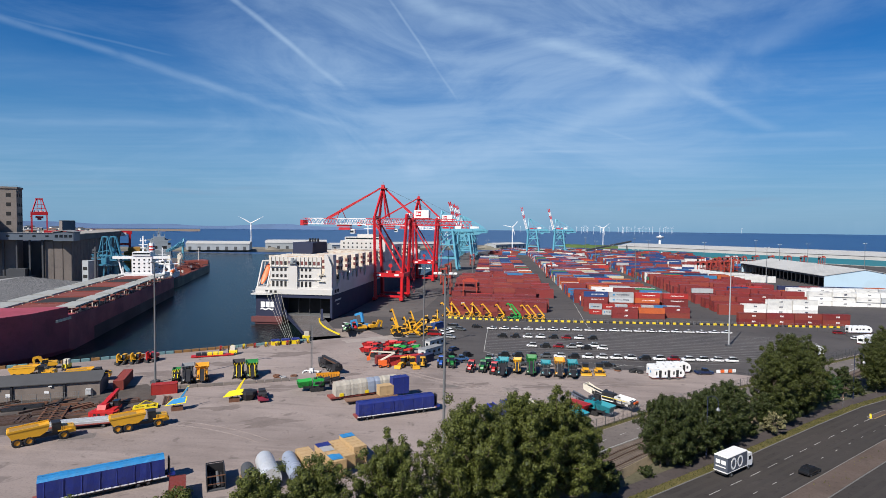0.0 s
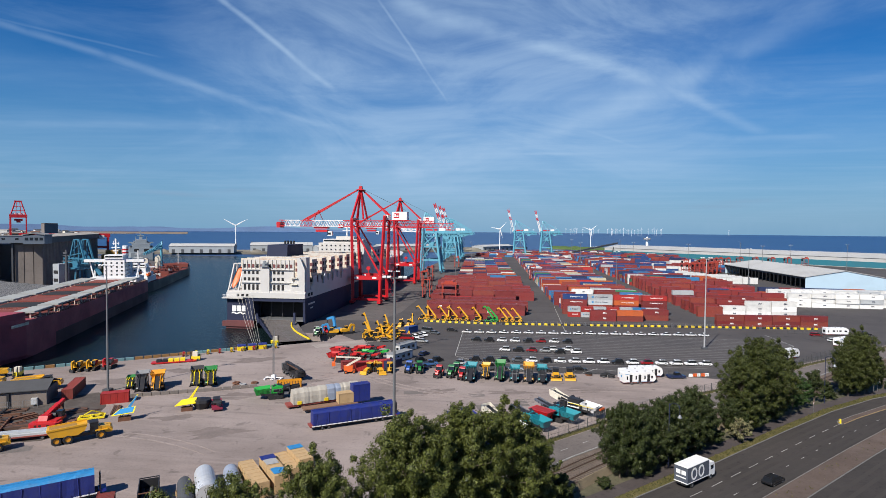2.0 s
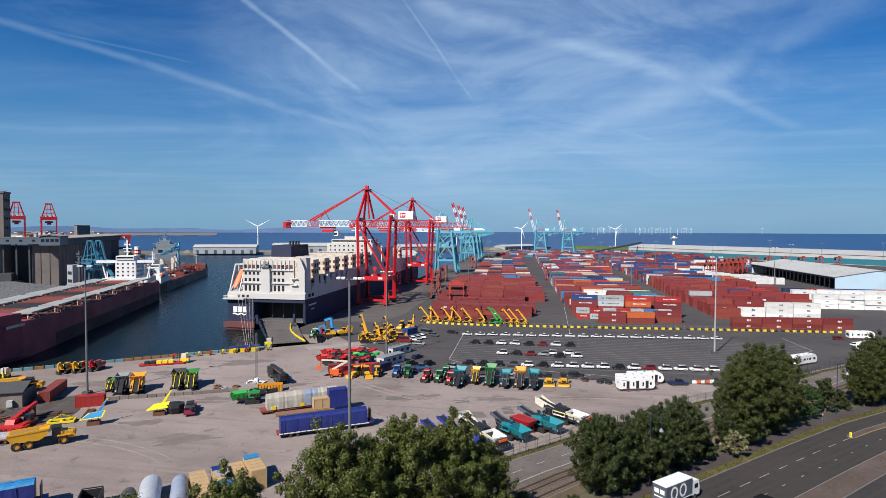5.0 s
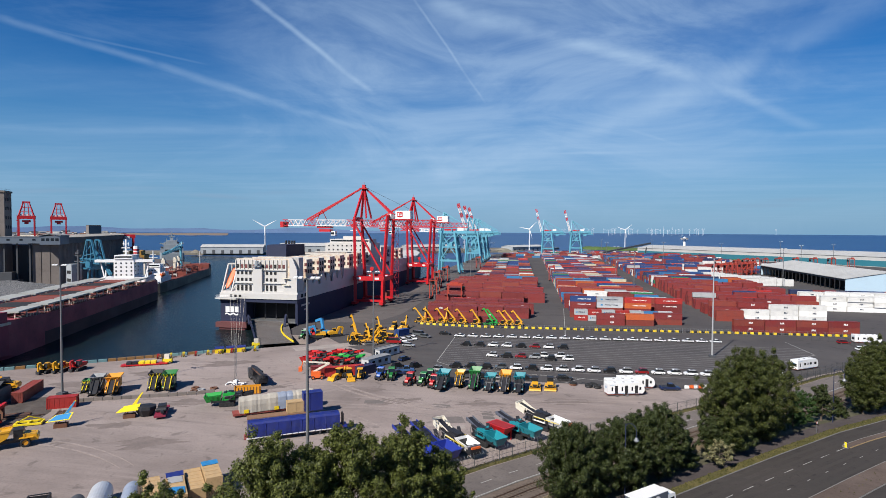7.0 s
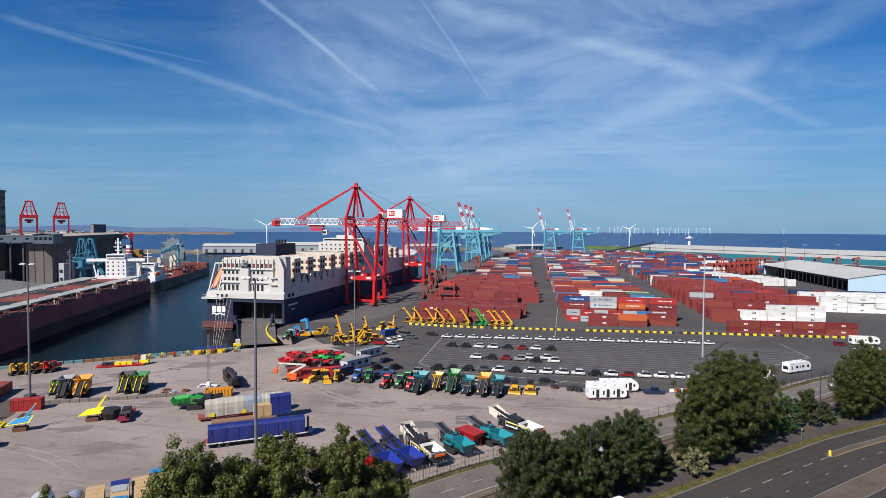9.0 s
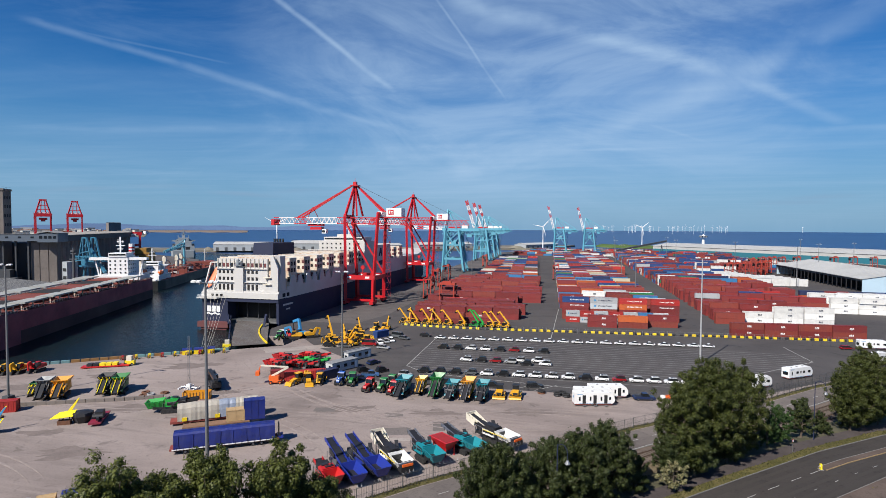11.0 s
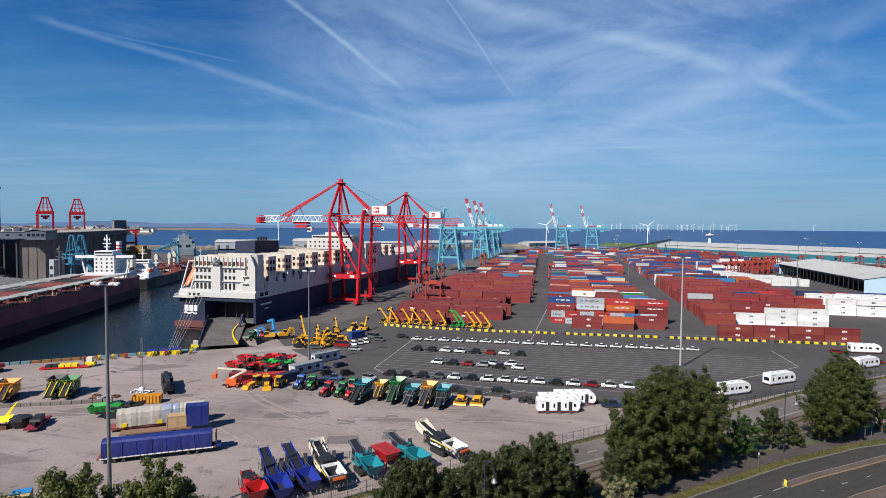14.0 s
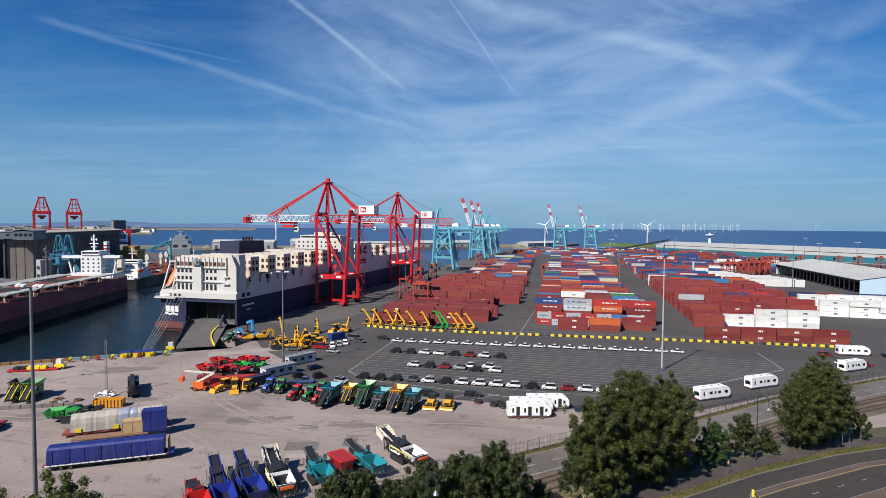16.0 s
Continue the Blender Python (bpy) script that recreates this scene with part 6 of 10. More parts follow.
# ---- freight containers ----
def box_shapes(length, near=True):
    """Body, doors and end frame of a freight container, long side along x, on the ground."""
    l, w, h = length / 2, 1.22, 2.6
    body = Shape().box(-l + 0.12, l - 0.12, -w + 0.07, w - 0.07, 0.16, h - 0.05)
    n = int(length / (0.55 if near else 1.2))
    for k in range(n):
        x = -l + 0.3 + (length - 0.6) * (k + 0.5) / n
        body.box(x - 0.11, x + 0.11, -w + 0.03, -w + 0.07, 0.2, h - 0.14).box(x - 0.11, x + 0.11, w - 0.07, w - 0.03, 0.2, h - 0.14)
        body.box(x - 0.11, x + 0.11, -w + 0.12, w - 0.12, h - 0.05, h - 0.025)
    frame = Shape()
    for sx in (-l, l - 0.16):
        for sy in (-w, w - 0.16):
            frame.box(sx, sx + 0.16, sy, sy + 0.16, 0, h)
    for sy in (-w, w - 0.1):
        frame.box(-l, l, sy, sy + 0.1, 0, 0.17).box(-l, l, sy, sy + 0.1, h - 0.12, h)
    for sx in (-l, l - 0.1):
        frame.box(sx, sx + 0.1, -w, w, 0, 0.17).box(sx, sx + 0.1, -w, w, h - 0.14, h)
    doors = Shape().box(-l + 0.02, -l + 0.12, -w + 0.16, -0.02, 0.18, h - 0.15).box(-l + 0.02, -l + 0.12, 0.02, w - 0.16, 0.18, h - 0.15)
    for y in (-0.8, -0.35, 0.35, 0.8):
        doors.tube((-l, y, 0.2), (-l, y, h - 0.2), 0.025, n=5)
    return body, frame, doors


BOX_KINDS = {}
NAMES = dict(maroon="dark red", oxide="brownish red", red="bright red", orange="orange", blue="dark blue", sea="mid blue", white="white", grey="pale grey", green="green", cream="cream", yellow="yellow", navy="navy blue")


def container(colour, length, x, y, z, rz=0, mark=0):
    """One freight container; mark: 0 none, 1 a small mark, 2 a wide bar."""
    key = (colour, length, mark)
    m = pose(x, y, z, 0, 0, rz)
    label = "%s steel freight container %s" % (NAMES[colour], "stacked on another" if z > 0.5 else "standing on the ground")
    if key in BOX_KINDS:
        ob = copy_thing(BOX_KINDS[key], m)
        return tagged(ob, label)
    body, frame, doors = box_shapes(length)
    ob = place("shipping_container", 0, 0, 0, label, "container", "freight containers")
    ob.matrix_basis = m
    body.add(frame.v, frame.f)
    part("body", body, BOX_COLOURS[colour], ob)
    part("door", doors, BOX_COLOURS[colour], ob)
    tone = navy if colour in ("white", "grey", "cream") else white
    if mark == 1:
        a = length * 0.05
        s = Shape()
        for k in range(3):
            s.prism([(a - 0.85 + k * 0.56, 1.28), (a - 0.70 + k * 0.56, 1.78), (a - 0.40 + k * 0.56, 1.78), (a - 0.37 + k * 0.56, 1.28)], "y", -1.232, -1.225)
        s.prism([(a - 0.85, 0.98), (a - 0.45, 1.12), (a, 0.98), (a + 0.45, 1.12), (a + 0.85, 1.0), (a + 0.85, 1.14), (a + 0.45, 1.24), (a, 1.12), (a - 0.45, 1.24), (a - 0.85, 1.12)], "y", -1.232, -1.225)
        part("mark", s, tone, ob)
    if mark == 2:
        s = Shape()
        n, x0, wl = (6, -length * 0.20, length * 0.075) if length > 8 else (4, -length * 0.2, length * 0.11)
        for k in range(n):
            xa = x0 + k * wl * 1.18
            s.box(xa, xa + wl * 0.26, -1.232, -1.225, 1.12, 1.66).box(xa + wl * 0.62, xa + wl * 0.86, -1.232, -1.225, 1.12, 1.66)
            z = 1.52 if k % 3 == 0 else 1.32 if k % 3 == 1 else 1.12
            s.box(xa + wl * 0.26, xa + wl * 0.62, -1.232, -1.225, z, z + 0.14)
        part("mark", s, tone, ob)
        if tone is navy:
            part("badge", Shape().box(-length * 0.36, -length * 0.28, -1.232, -1.225, 0.98, 1.78), sky_blue, ob)
    BOX_KINDS[key] = ob
    return ob


rng = random.Random(11)
far_boxes = {}
PAL_RED = ["maroon"] * 9 + ["oxide"] * 4 + ["red"]
PAL_MIX = ["maroon"] * 10 + ["oxide"] * 5 + ["red"] * 2 + ["orange"] * 2 + ["blue"] * 6 + ["sea"] * 3 + ["white"] * 3 + ["grey"] * 3 + ["cream"] * 2 + ["green"] + ["navy"] * 2
PAL_FAR = ["maroon"] * 11 + ["oxide"] * 6 + ["red"] * 2 + ["orange"] * 2 + ["blue"] * 6 + ["sea"] * 3 + ["white"] * 2 + ["grey"] * 3 + ["green"] + ["navy"] * 2
count = [0]


def put(colour, length, x, y, z, rz=0.0, mark=None):
    """The nearest containers are things of their own; those far off are gathered by colour."""
    if mark is None:
        mark = 1 if rng.random() < 0.35 else (2 if colour in ("grey", "red", "sea") and rng.random() < 0.5 else 0)
    if y < (326 if x < 100 else 320) or (x > 165 and 340 < y < 376) or (count[0] < 300 and y < 352 and x < 140):
        count[0] += 1
        container(colour, length, x, y, z, rz, mark)
        return
    s = far_boxes.setdefault(colour, Shape())
    c, n = math.cos(radians(rz)), math.sin(radians(rz))
    l, w = length / 2, 1.22
    for dl, dw, z0, z1 in ((0, 0, z + 0.1, z + 2.52), (0.0, 0.04, z + 2.48, z + 2.6), (0.0, 0.04, z, z + 0.16)):
        pts = [(x + c * a - n * b, y + n * a + c * b, h) for h in (z0, z1) for a, b in ((-l - dl, -w + 0.04 - dw), (l + dl, -w + 0.04 - dw), (l + dl, w - 0.04 + dw), (-l - dl, w - 0.04 + dw))]
        s.add(pts, HEX)


def row(x0, n, y, heights, palette, length=12.19, gap=0.35, rz=0.0, skip=0.0):
    """Stacks side by side along x."""
    run = rng.choice(palette)
    for k in range(n):
        if rng.random() < skip:
            continue
        run = run if rng.random() < 0.6 else rng.choice(palette)
        h = heights if isinstance(heights, int) else rng.choice(heights)
        base = run
        for j in range(h):
            c = base if rng.random() < 0.62 else rng.choice(palette)
            put(c, length, x0 + length / 2 + k * (length + gap) + rng.uniform(-0.15, 0.15), y + rng.uniform(-0.1, 0.1), j * 2.61, rz + rng.uniform(-0.25, 0.25))


# middle block: the front rows as they stand, then rows to the far end
for k, (x, cs, ln) in enumerate(((54.6, ("maroon", "maroon"), 12.19), (67.3, ("oxide", "orange"), 12.19), (80.3, ("oxide", "maroon"), 12.19))):
    for j, c in enumerate(cs):
        put(c, ln, x, (280.4, 281.6, 286.6)[k], j * 2.61, 1.0, 1 if c == "maroon" else 0)
for x, cs in ((42.3, ("red", "grey")), (48.6, ("grey", "red")), (54.8, ("maroon", "grey")), (61.2, ("grey", "red")), (67.5, ("oxide", "grey")), (73.8, ("maroon", "sea")), (80.2, ("oxide", "grey"))):
    for j, c in enumerate(cs):
        put(c, 6.06, x, 291.5, j * 2.61, 1.0, 2 if c in ("red", "grey") else 0)
FRONT = ((43.6, ("oxide", "maroon", "maroon", "blue")), (56.4, ("maroon", "oxide", "grey", "grey")), (69.4, ("maroon", "maroon", "orange", "red")), (83.4, ("oxide", "maroon", "maroon", "red")))
for x, cs in FRONT:
    for j, c in enumerate(cs):
        put(c, 12.19, x, 300.5, j * 2.61, 1.0, 2 if j > 1 else 1)
for k, y in enumerate((308, 311, 314, 320, 323, 326)):
    row(39.5 - 0.06 * (y - 300), 4, y, (2, 2, 3), PAL_RED if k < 4 else PAL_MIX)
y = 334.0
while y < 900:
    x0 = 36.0 - 0.028 * (y - 330)
    n = 4 if y < 560 else 5
    pal = PAL_RED if 400 < y < 412 else PAL_MIX
    row(x0, n, y, (2, 3, 3) if y < 600 else (1, 2, 3), pal, skip=0.05)
    row(x0, n, y + 2.75, (2, 3) if y < 600 else (1, 2, 3), pal, skip=0.05)
    if rng.random() < 0.5:
        row(x0, n, y + 5.5, (1, 2, 3), pal, skip=0.1)
        y += 2.75
    y += 2.75 * 2 + rng.choice((2.6, 4.0, 6.5))
# block beside the quay
for k, (y, x0, n, h) in enumerate(((272.5, -29.5, 2, 2), (276.5, -25.0, 3, 1), (291.0, -32.0, 4, 2), (294, -31, 4, 2), (297, -32, 4, 2), (303, -34, 4, (1, 2)), (306, -30, 4, 2), (309, -32, 4, (1, 2)), (317, -24, 3, 2), (320, -24, 3, 2), (323, -24, 3, 2), (333, -36, 4, (2, 3)), (336, -36, 4, 2), (339, -34, 4, 2), (352, -37, 5, (1, 2)), (355, -37, 5, (1, 2)), (358, -37, 5, 2), (372, -38, 5, (1, 2)), (375, -38, 5, 2), (388, -38, 5, (1, 2)), (391, -38, 5, (1, 2)))):
    row(x0, n, y, h, PAL_RED, skip=0.06)
y = 408.0
while y < 780:
    pal = PAL_MIX if y > 470 else PAL_RED
    x0, n = (-42.5, 5) if y < 470 else (-33.0 - 0.05 * (y - 484), 4)
    row(x0, n, y, (1, 2), pal, skip=0.2)
    row(x0, n, y + 2.75, (1, 2, 2), pal, skip=0.15)
    y += 2.75 * 2 + rng.choice((3, 6, 9))
# block on the land side
for k in range(4):
    for j in range(2):
        put("maroon" if (k + j) % 2 == 0 else "oxide", 12.19, 110.2 + k * 12.5, 274.6 + k * 1.05, j * 2.61, 5.0, 1)
for k, cs in enumerate((("white", "white"), ("white", "white", "white"), ("white", "white", "white"))):
    for j, c in enumerate(cs):
        put(c, 12.19, 124.5 + k * 12.6, 308.5 + k * 0.6, j * 2.61, 3.0, 1)
put("maroon", 12.19, 141, 292, 0, 4.0, 1)
put("blue", 6.06, 114.5, 309, 0, 3.0, 0)
put("oxide", 12.19, 111.5, 303.5, 0, 2, 0), put("oxide", 12.19, 111.5, 303.5, 2.61, 2, 0)
for k, y in enumerate((313, 316, 319, 327, 330, 333, 345, 348, 351, 360, 363, 366)):
    row(106.5 + 0.01 * k, 4 if k < 6 else 5, y, (2, 2, 3) if k % 3 else 2, PAL_RED, skip=0.05)
put("grey", 12.19, 114, 356, 2 * 2.61, 0, 2), put("blue", 12.19, 140, 371, 2 * 2.61, 0, 2)
y = 378.0
while y < 880:
    n = 5 if y < 480 else 4
    pal = PAL_RED if y < 450 else PAL_FAR
    row(107, n, y, (2, 3), pal, skip=0.06)
    row(107, n, y + 2.75, (2, 2, 3), pal, skip=0.06)
    y += 2.75 * 2 + rng.choice((2.8, 4.5, 7))
# white refrigerated stacks near the open shed
for r, (x0, y0, n, h) in enumerate(((171.5, 351.5, 4, 3), (172, 357, 5, 3), (169, 371, 5, 3), (170, 374, 5, 3), (186, 378, 6, 3))):
    for k in range(n):
        for j in range(h):
            put("white" if rng.random() < 0.93 else "grey", 12.19, x0 + 6.1 + k * 12.7, y0 - 0.45 * k + rng.uniform(-0.35, 0.35), j * 2.66, -2 + rng.uniform(-0.6, 0.6), 1)
for k in range(5):
    for j, c in enumerate(("oxide", "orange", rng.choice(("blue", "navy", "orange", "maroon")))):
        put(c, 12.19, 176 + k * 12.5, 386 - 0.4 * k, j * 2.61, -2, 0)
for r in range(9):
    for k in range(2 + (r > 3)):
        for j in range(2):
            put("white", 12.19, 163 + k * 12.5 + r * 2.8, 566 - r * 8.6, j * 2.61, 0, 0)
for j in range(2):
    put("grey", 12.19, 187, 498, j * 2.61, 0, 2)
y = 640.0
while y < 960:
    row(170, 8, y, (1, 2), PAL_FAR, skip=0.25)
    row(170, 8, y + 2.75, (1, 2, 3), PAL_FAR, skip=0.25)
    y += rng.choice((9, 12, 16))
for y in range(905, 1130, 9):
    row(-45 + (y - 905) * 0.2, 16, y, (1, 2, 2), PAL_FAR, skip=0.3)
for colour, s in far_boxes.items():
    solo("container_stacks", s, BOX_COLOURS[colour], "%s freight containers stacked far down the terminal" % NAMES[colour], "containers", "stuff")


# ---- straddle carriers ----
def straddle(x, y, rz, paint, label):
    c = place("straddle_carrier", x, y, rz, label, "straddle carrier", "straddle carriers")
    for sy in (-2.2, 2.2):
        part("wheel_beam", Shape().box(-4.6, 4.6, sy - 0.35, sy + 0.35, 0.9, 1.8), paint, c)
        for k in range(4):
            part("wheel", Shape().wheel(-3.6 + k * 2.4, sy, 0.75, 0.5, 10), rubber, c)
        for sx in (-4.0, 4.0):
            part("leg", Shape().beam((sx, sy, 1.6), (sx, sy, 11.5), 0.55), paint, c)
        part("top_beam", Shape().box(-4.6, 4.6, sy - 0.4, sy + 0.4, 11.2, 12.2), paint, c)
    for sx in (-4, 0, 4):
        part("cross_beam", Shape().box(sx - 0.35, sx + 0.35, -2.2, 2.2, 11.5, 12.1), paint, c)
    part("spreader", Shape().box(-6, 6, -1.2, 1.2, 5.5, 6.0), boot_red, c)
    part("engine", Shape().box(-2.4, 2.4, -2.4, -0.6, 12.1, 13.3), paint, c)
    part("cab", Shape().box(3.6, 5.4, 1.0, 2.6, 8.4, 10.6), glass, c)
    return c


straddle_red = material("straddle_red", (0.46, 0.055, 0.03), 0.5, 0, 0.3, 0.3)
first = straddle(-41.5, 356, 88, straddle_red, "red straddle carrier on the quay apron")
for x, y, r in ((-25, 332, 0), (-52, 420, 90), (-55, 470, 90), (31, 500, 90), (-48, 640, 90), (182, 575, 90), (188, 577, 90), (194, 580, 90), (201, 588, 90), (212, 596, 90), (217, 600, 90), (224, 618, 90), (229, 622, 90), (245, 690, 90), (252, 693, 90), (260, 702, 90), (268, 700, 90), (290, 720, 90), (310, 725, 80), (330, 728, 90), (352, 735, 90), (372, 735, 80), (205, 650, 90), (228, 665, 90)):
    tagged(copy_thing(first, pose(x, y, 0, 0, 0, r)), "red straddle carrier parked on the terminal")

# ---- trees ----
def tree_meshes(seed, h, radius, base, leaves, clumps, leaf):
    """Trunk with limbs, and a crown of leaf clumps with gaps."""
    r = random.Random(seed)
    wood = Shape()
    top = Vector((r.uniform(-0.5, 0.5), r.uniform(-0.5, 0.5), h * 0.72))
    fork = Vector((0, 0, base * 0.8))
    wood.tube((0, 0, 0), fork, 0.34, 0.24, 8).tube(fork, top, 0.22, 0.05, 7)
    centres = []
    plumes = max(7, clumps // 3)
    for k in range(plumes):
        f = 0.16 + 0.84 * ((k + r.random()) / plumes) ** 0.8
        a = k * 2.4 + r.uniform(-0.4, 0.4)
        limit = radius * min(1.0, 0.62 + 0.9 * f) * (1.0 if f < 0.55 else max(0.14, 1 - ((f - 0.55) / 0.50) ** 2.4))
        reach = limit * (r.uniform(0.78, 1.04) if k % 3 else r.uniform(0.35, 0.75))
        tip = Vector((reach * math.cos(a), reach * math.sin(a), base + (h - base) * f * r.uniform(0.92, 1.0)))
        root = Vector((0.12 * tip.x, 0.12 * tip.y, max(base * 0.8, tip.z - (0.13 + 0.09 * f) * h)))
        bow = root.lerp(tip, 0.5) + Vector((math.cos(a), math.sin(a), -0.3)) * reach * 0.22
        wood.tube(root, bow, 0.10, 0.06, 5).tube(bow, tip, 0.06, 0.02, 4)
        for i in range(6):
            u = 0.30 + 0.70 * i / 5
            p = root * (1 - u) ** 2 + bow * 2 * u * (1 - u) + tip * u * u
            centres.append((p + Vector((r.gauss(0, 0.40), r.gauss(0, 0.40), r.gauss(0, 0.36))) * (radius / 5.5), (0.74 - 0.22 * u ** 2) * r.uniform(0.60, 1.25) * (radius / 5.5) ** 0.8))
    crown = Shape()
    for p, size in centres:
        for _ in range(leaves // len(centres)):
            v = Vector((r.gauss(0, 1), r.gauss(0, 1), r.gauss(0, 1))).normalized() * (1.0 if r.random() < 0.72 else r.uniform(0.9, 1.7))
            q = p + Vector((v.x, v.y, v.z * 1.05)) * size * (0.35 + 0.60 * r.random() ** 0.6 + max(0, r.gauss(0, 0.22)))
            n = (v * 1.1 + Vector((r.gauss(0, 0.45), r.gauss(0, 0.45), 0.25 + r.gauss(0, 0.4)))).normalized()
            a = n.orthogonal().normalized()
            b = n.cross(a)
            t = r.uniform(0, 6.28)
            s = r.uniform(0.065, 0.15)
            a, b = (a * math.cos(t) + b * math.sin(t)) * s, (b * math.cos(t) - a * math.sin(t)) * s
            crown.add([q + a * 1.25, q - a * 0.75 + b * 0.75, q - a * 0.75 - b * 0.75], [(0, 1, 2)])
    tm = bpy.data.meshes.new("trunk")
    tm.from_pydata(wood.v, [], wood.f)
    tm.materials.append(bark)
    cm = bpy.data.meshes.new("crown")
    cm.from_pydata(crown.v, [], crown.f)
    cm.materials.append(leaf)
    return tm, cm


TREES = {k: tree_meshes(*v) for k, v in dict(
    tall_a=(1, 18, 5.6, 1.8, 78000, 210, leaf_mid), tall_b=(2, 18, 5.2, 1.6, 74000, 198, leaf_mid), tall_c=(3, 18, 5.9, 2.0, 80000, 222, leaf_mid),
    dark_a=(4, 13, 5.2, 0.9, 60000, 168, leaf_dark), dark_b=(5, 13, 5.0, 0.8, 60000, 156, leaf_dark),
    small_a=(6, 8, 3.0, 0.6, 15000, 72, leaf_fresh), small_b=(7, 8, 2.6, 0.5, 15000, 72, leaf_dark), shrub=(8, 3.4, 2.4, 0.3, 8000, 48, leaf_dark), cream=(9, 5.0, 2.6, 0.4, 9000, 54, leaf_cream)).items()}
for k in ("a", "b", "c"):
    tm, cm = TREES["tall_" + k]
    cm = cm.copy()
    cm.materials[0] = leaf_olive
    TREES["olive_" + k] = (tm, cm)
LABELS = dict(olive="broad olive-green tree beside the road", tall="tall leafy green tree beside the road", dark="broad dark green tree beside the road", small="small bushy green tree on the verge", shrub="low dark green shrub under the trees", cream="cream-flowering bush among the trees")


def tree(kind, x, y, scale, turn, height=1.0):
    tm, cm = TREES[kind]
    t = place("shrub" if kind in ("shrub", "cream") else "tree", x, y, turn, LABELS[kind.split("_")[0]], "bush" if kind in ("shrub", "cream") else "tree", "roadside trees")
    t.scale = (scale, scale, scale * height)
    for name, me in (("trunk", tm), ("crown", cm)):
        o = new(name, me)
        o.parent = t


for k, x, y, s, r in (("tall_a", -38, 46.5, 0.96, 10), ("tall_b", -32, 52.3, 0.95, 80), ("tall_c", -25.5, 57.5, 0.94, 200), ("tall_b", -20.5, 61.8, 0.96, 150), ("tall_a", -13, 68.0, 0.97, 40), ("tall_c", -4.2, 75.5, 1.12, 300), ("tall_b", -0.5, 78.6, 1.02, 200), ("tall_b", 2.8, 81.2, 1.13, 250), ("tall_a", 8.4, 86.0, 1.05, 120), ("tall_b", 12.3, 89.2, 0.80, 60), ("dark_b", 17.0, 92.8, 0.45, 20),
                      ("dark_a", 32.4, 109.3, 0.84, 0), ("dark_b", 37.0, 113.4, 0.92, 70), ("dark_a", 41.5, 117.4, 0.94, 140), ("dark_b", 45.8, 121.2, 0.96, 220), ("small_b", 51.0, 126.0, 0.7, 300),
                      ("olive_b", 59.0, 133.0, 0.95, 10), ("olive_c", 64.6, 138.8, 1.09, 100), ("olive_a", 71.0, 144.6, 0.98, 190), ("dark_b", 61, 133, 0.72, 45), ("dark_a", 68, 140, 0.7, 95), ("dark_b", 56.5, 130, 0.62, 95), ("small_a", 80.5, 152.5, 1.0, 0), ("small_a", 78, 150, 0.7, 60), ("small_b", 86.6, 157.2, 1.05, 60), ("small_b", 91.5, 161, 0.6, 150),
                      ("olive_c", 98.4, 163.9, 0.78, 40), ("olive_a", 102.2, 166.8, 0.98, 160), ("olive_b", 106.4, 169.6, 0.72, 290), ("small_b", 112.5, 172.8, 0.7, 20)):
    tree(k, x, y, s, r)
tree("dark_a", 28.4, 105.6, 0.80, 210, 1.30)
tree("dark_b", 30.0, 107.2, 0.86, 33, 1.15)
tree("cream", 56.5, 126.5, 1.0, 0)
for x, y, s in ((-8, 73.5, 0.9), (4, 83.5, 0.8), (33, 108, 1.0), (39, 113.5, 1.1), (45, 119.5, 1.0), (50, 124, 1.0), (62, 136, 1.1), (68.5, 141, 1.0), (74, 147.5, 0.9), (92, 160.5, 0.8), (98.5, 165, 1.0), (104, 169, 0.9), (25, 101, 0.6)):
    tree("shrub", x, y, s, x * 37)
blades = Shape()
rg = random.Random(3)
for line, lo, hi, n in ((KERB[2:10], 0.3, 1.9, 2600), (FENCE[2:12], -0.9, 0.5, 1500), (KERB[2:10], -15.4, -11.9, 160)):
    pts = along(line, 0, 0.4)
    for _ in range(n):
        k = rg.randrange(len(pts) - 1)
        d = (pts[k + 1] - pts[k]).normalized()
        p = pts[k] + Vector((-d.y, d.x)) * rg.uniform(lo, hi) + d * rg.uniform(0, 0.4)
        a, h = rg.uniform(0, 3.14), rg.uniform(0.10, 0.34)
        u = Vector((math.cos(a), math.sin(a), 0)) * 0.14
        b = Vector((p.x, p.y, 0.12))
        blades.add([b - u, b + u, b + u * 0.3 + Vector((0, 0, h))], [(0, 1, 2)])
solo("grass_tufts", blades, grass_mat, "dry grass tufts along the verge and fence", "grass", "stuff")

# ---- vehicles and plant ----
def wheels(parent, spots, r, w, hub=None):
    for x, y in spots:
        t = part("wheel", Shape().wheel(x, y, r, w), rubber, parent)
        part("rim", Shape().rim(x, y, r, w), hub or steel_grey, t)


CARS = {}


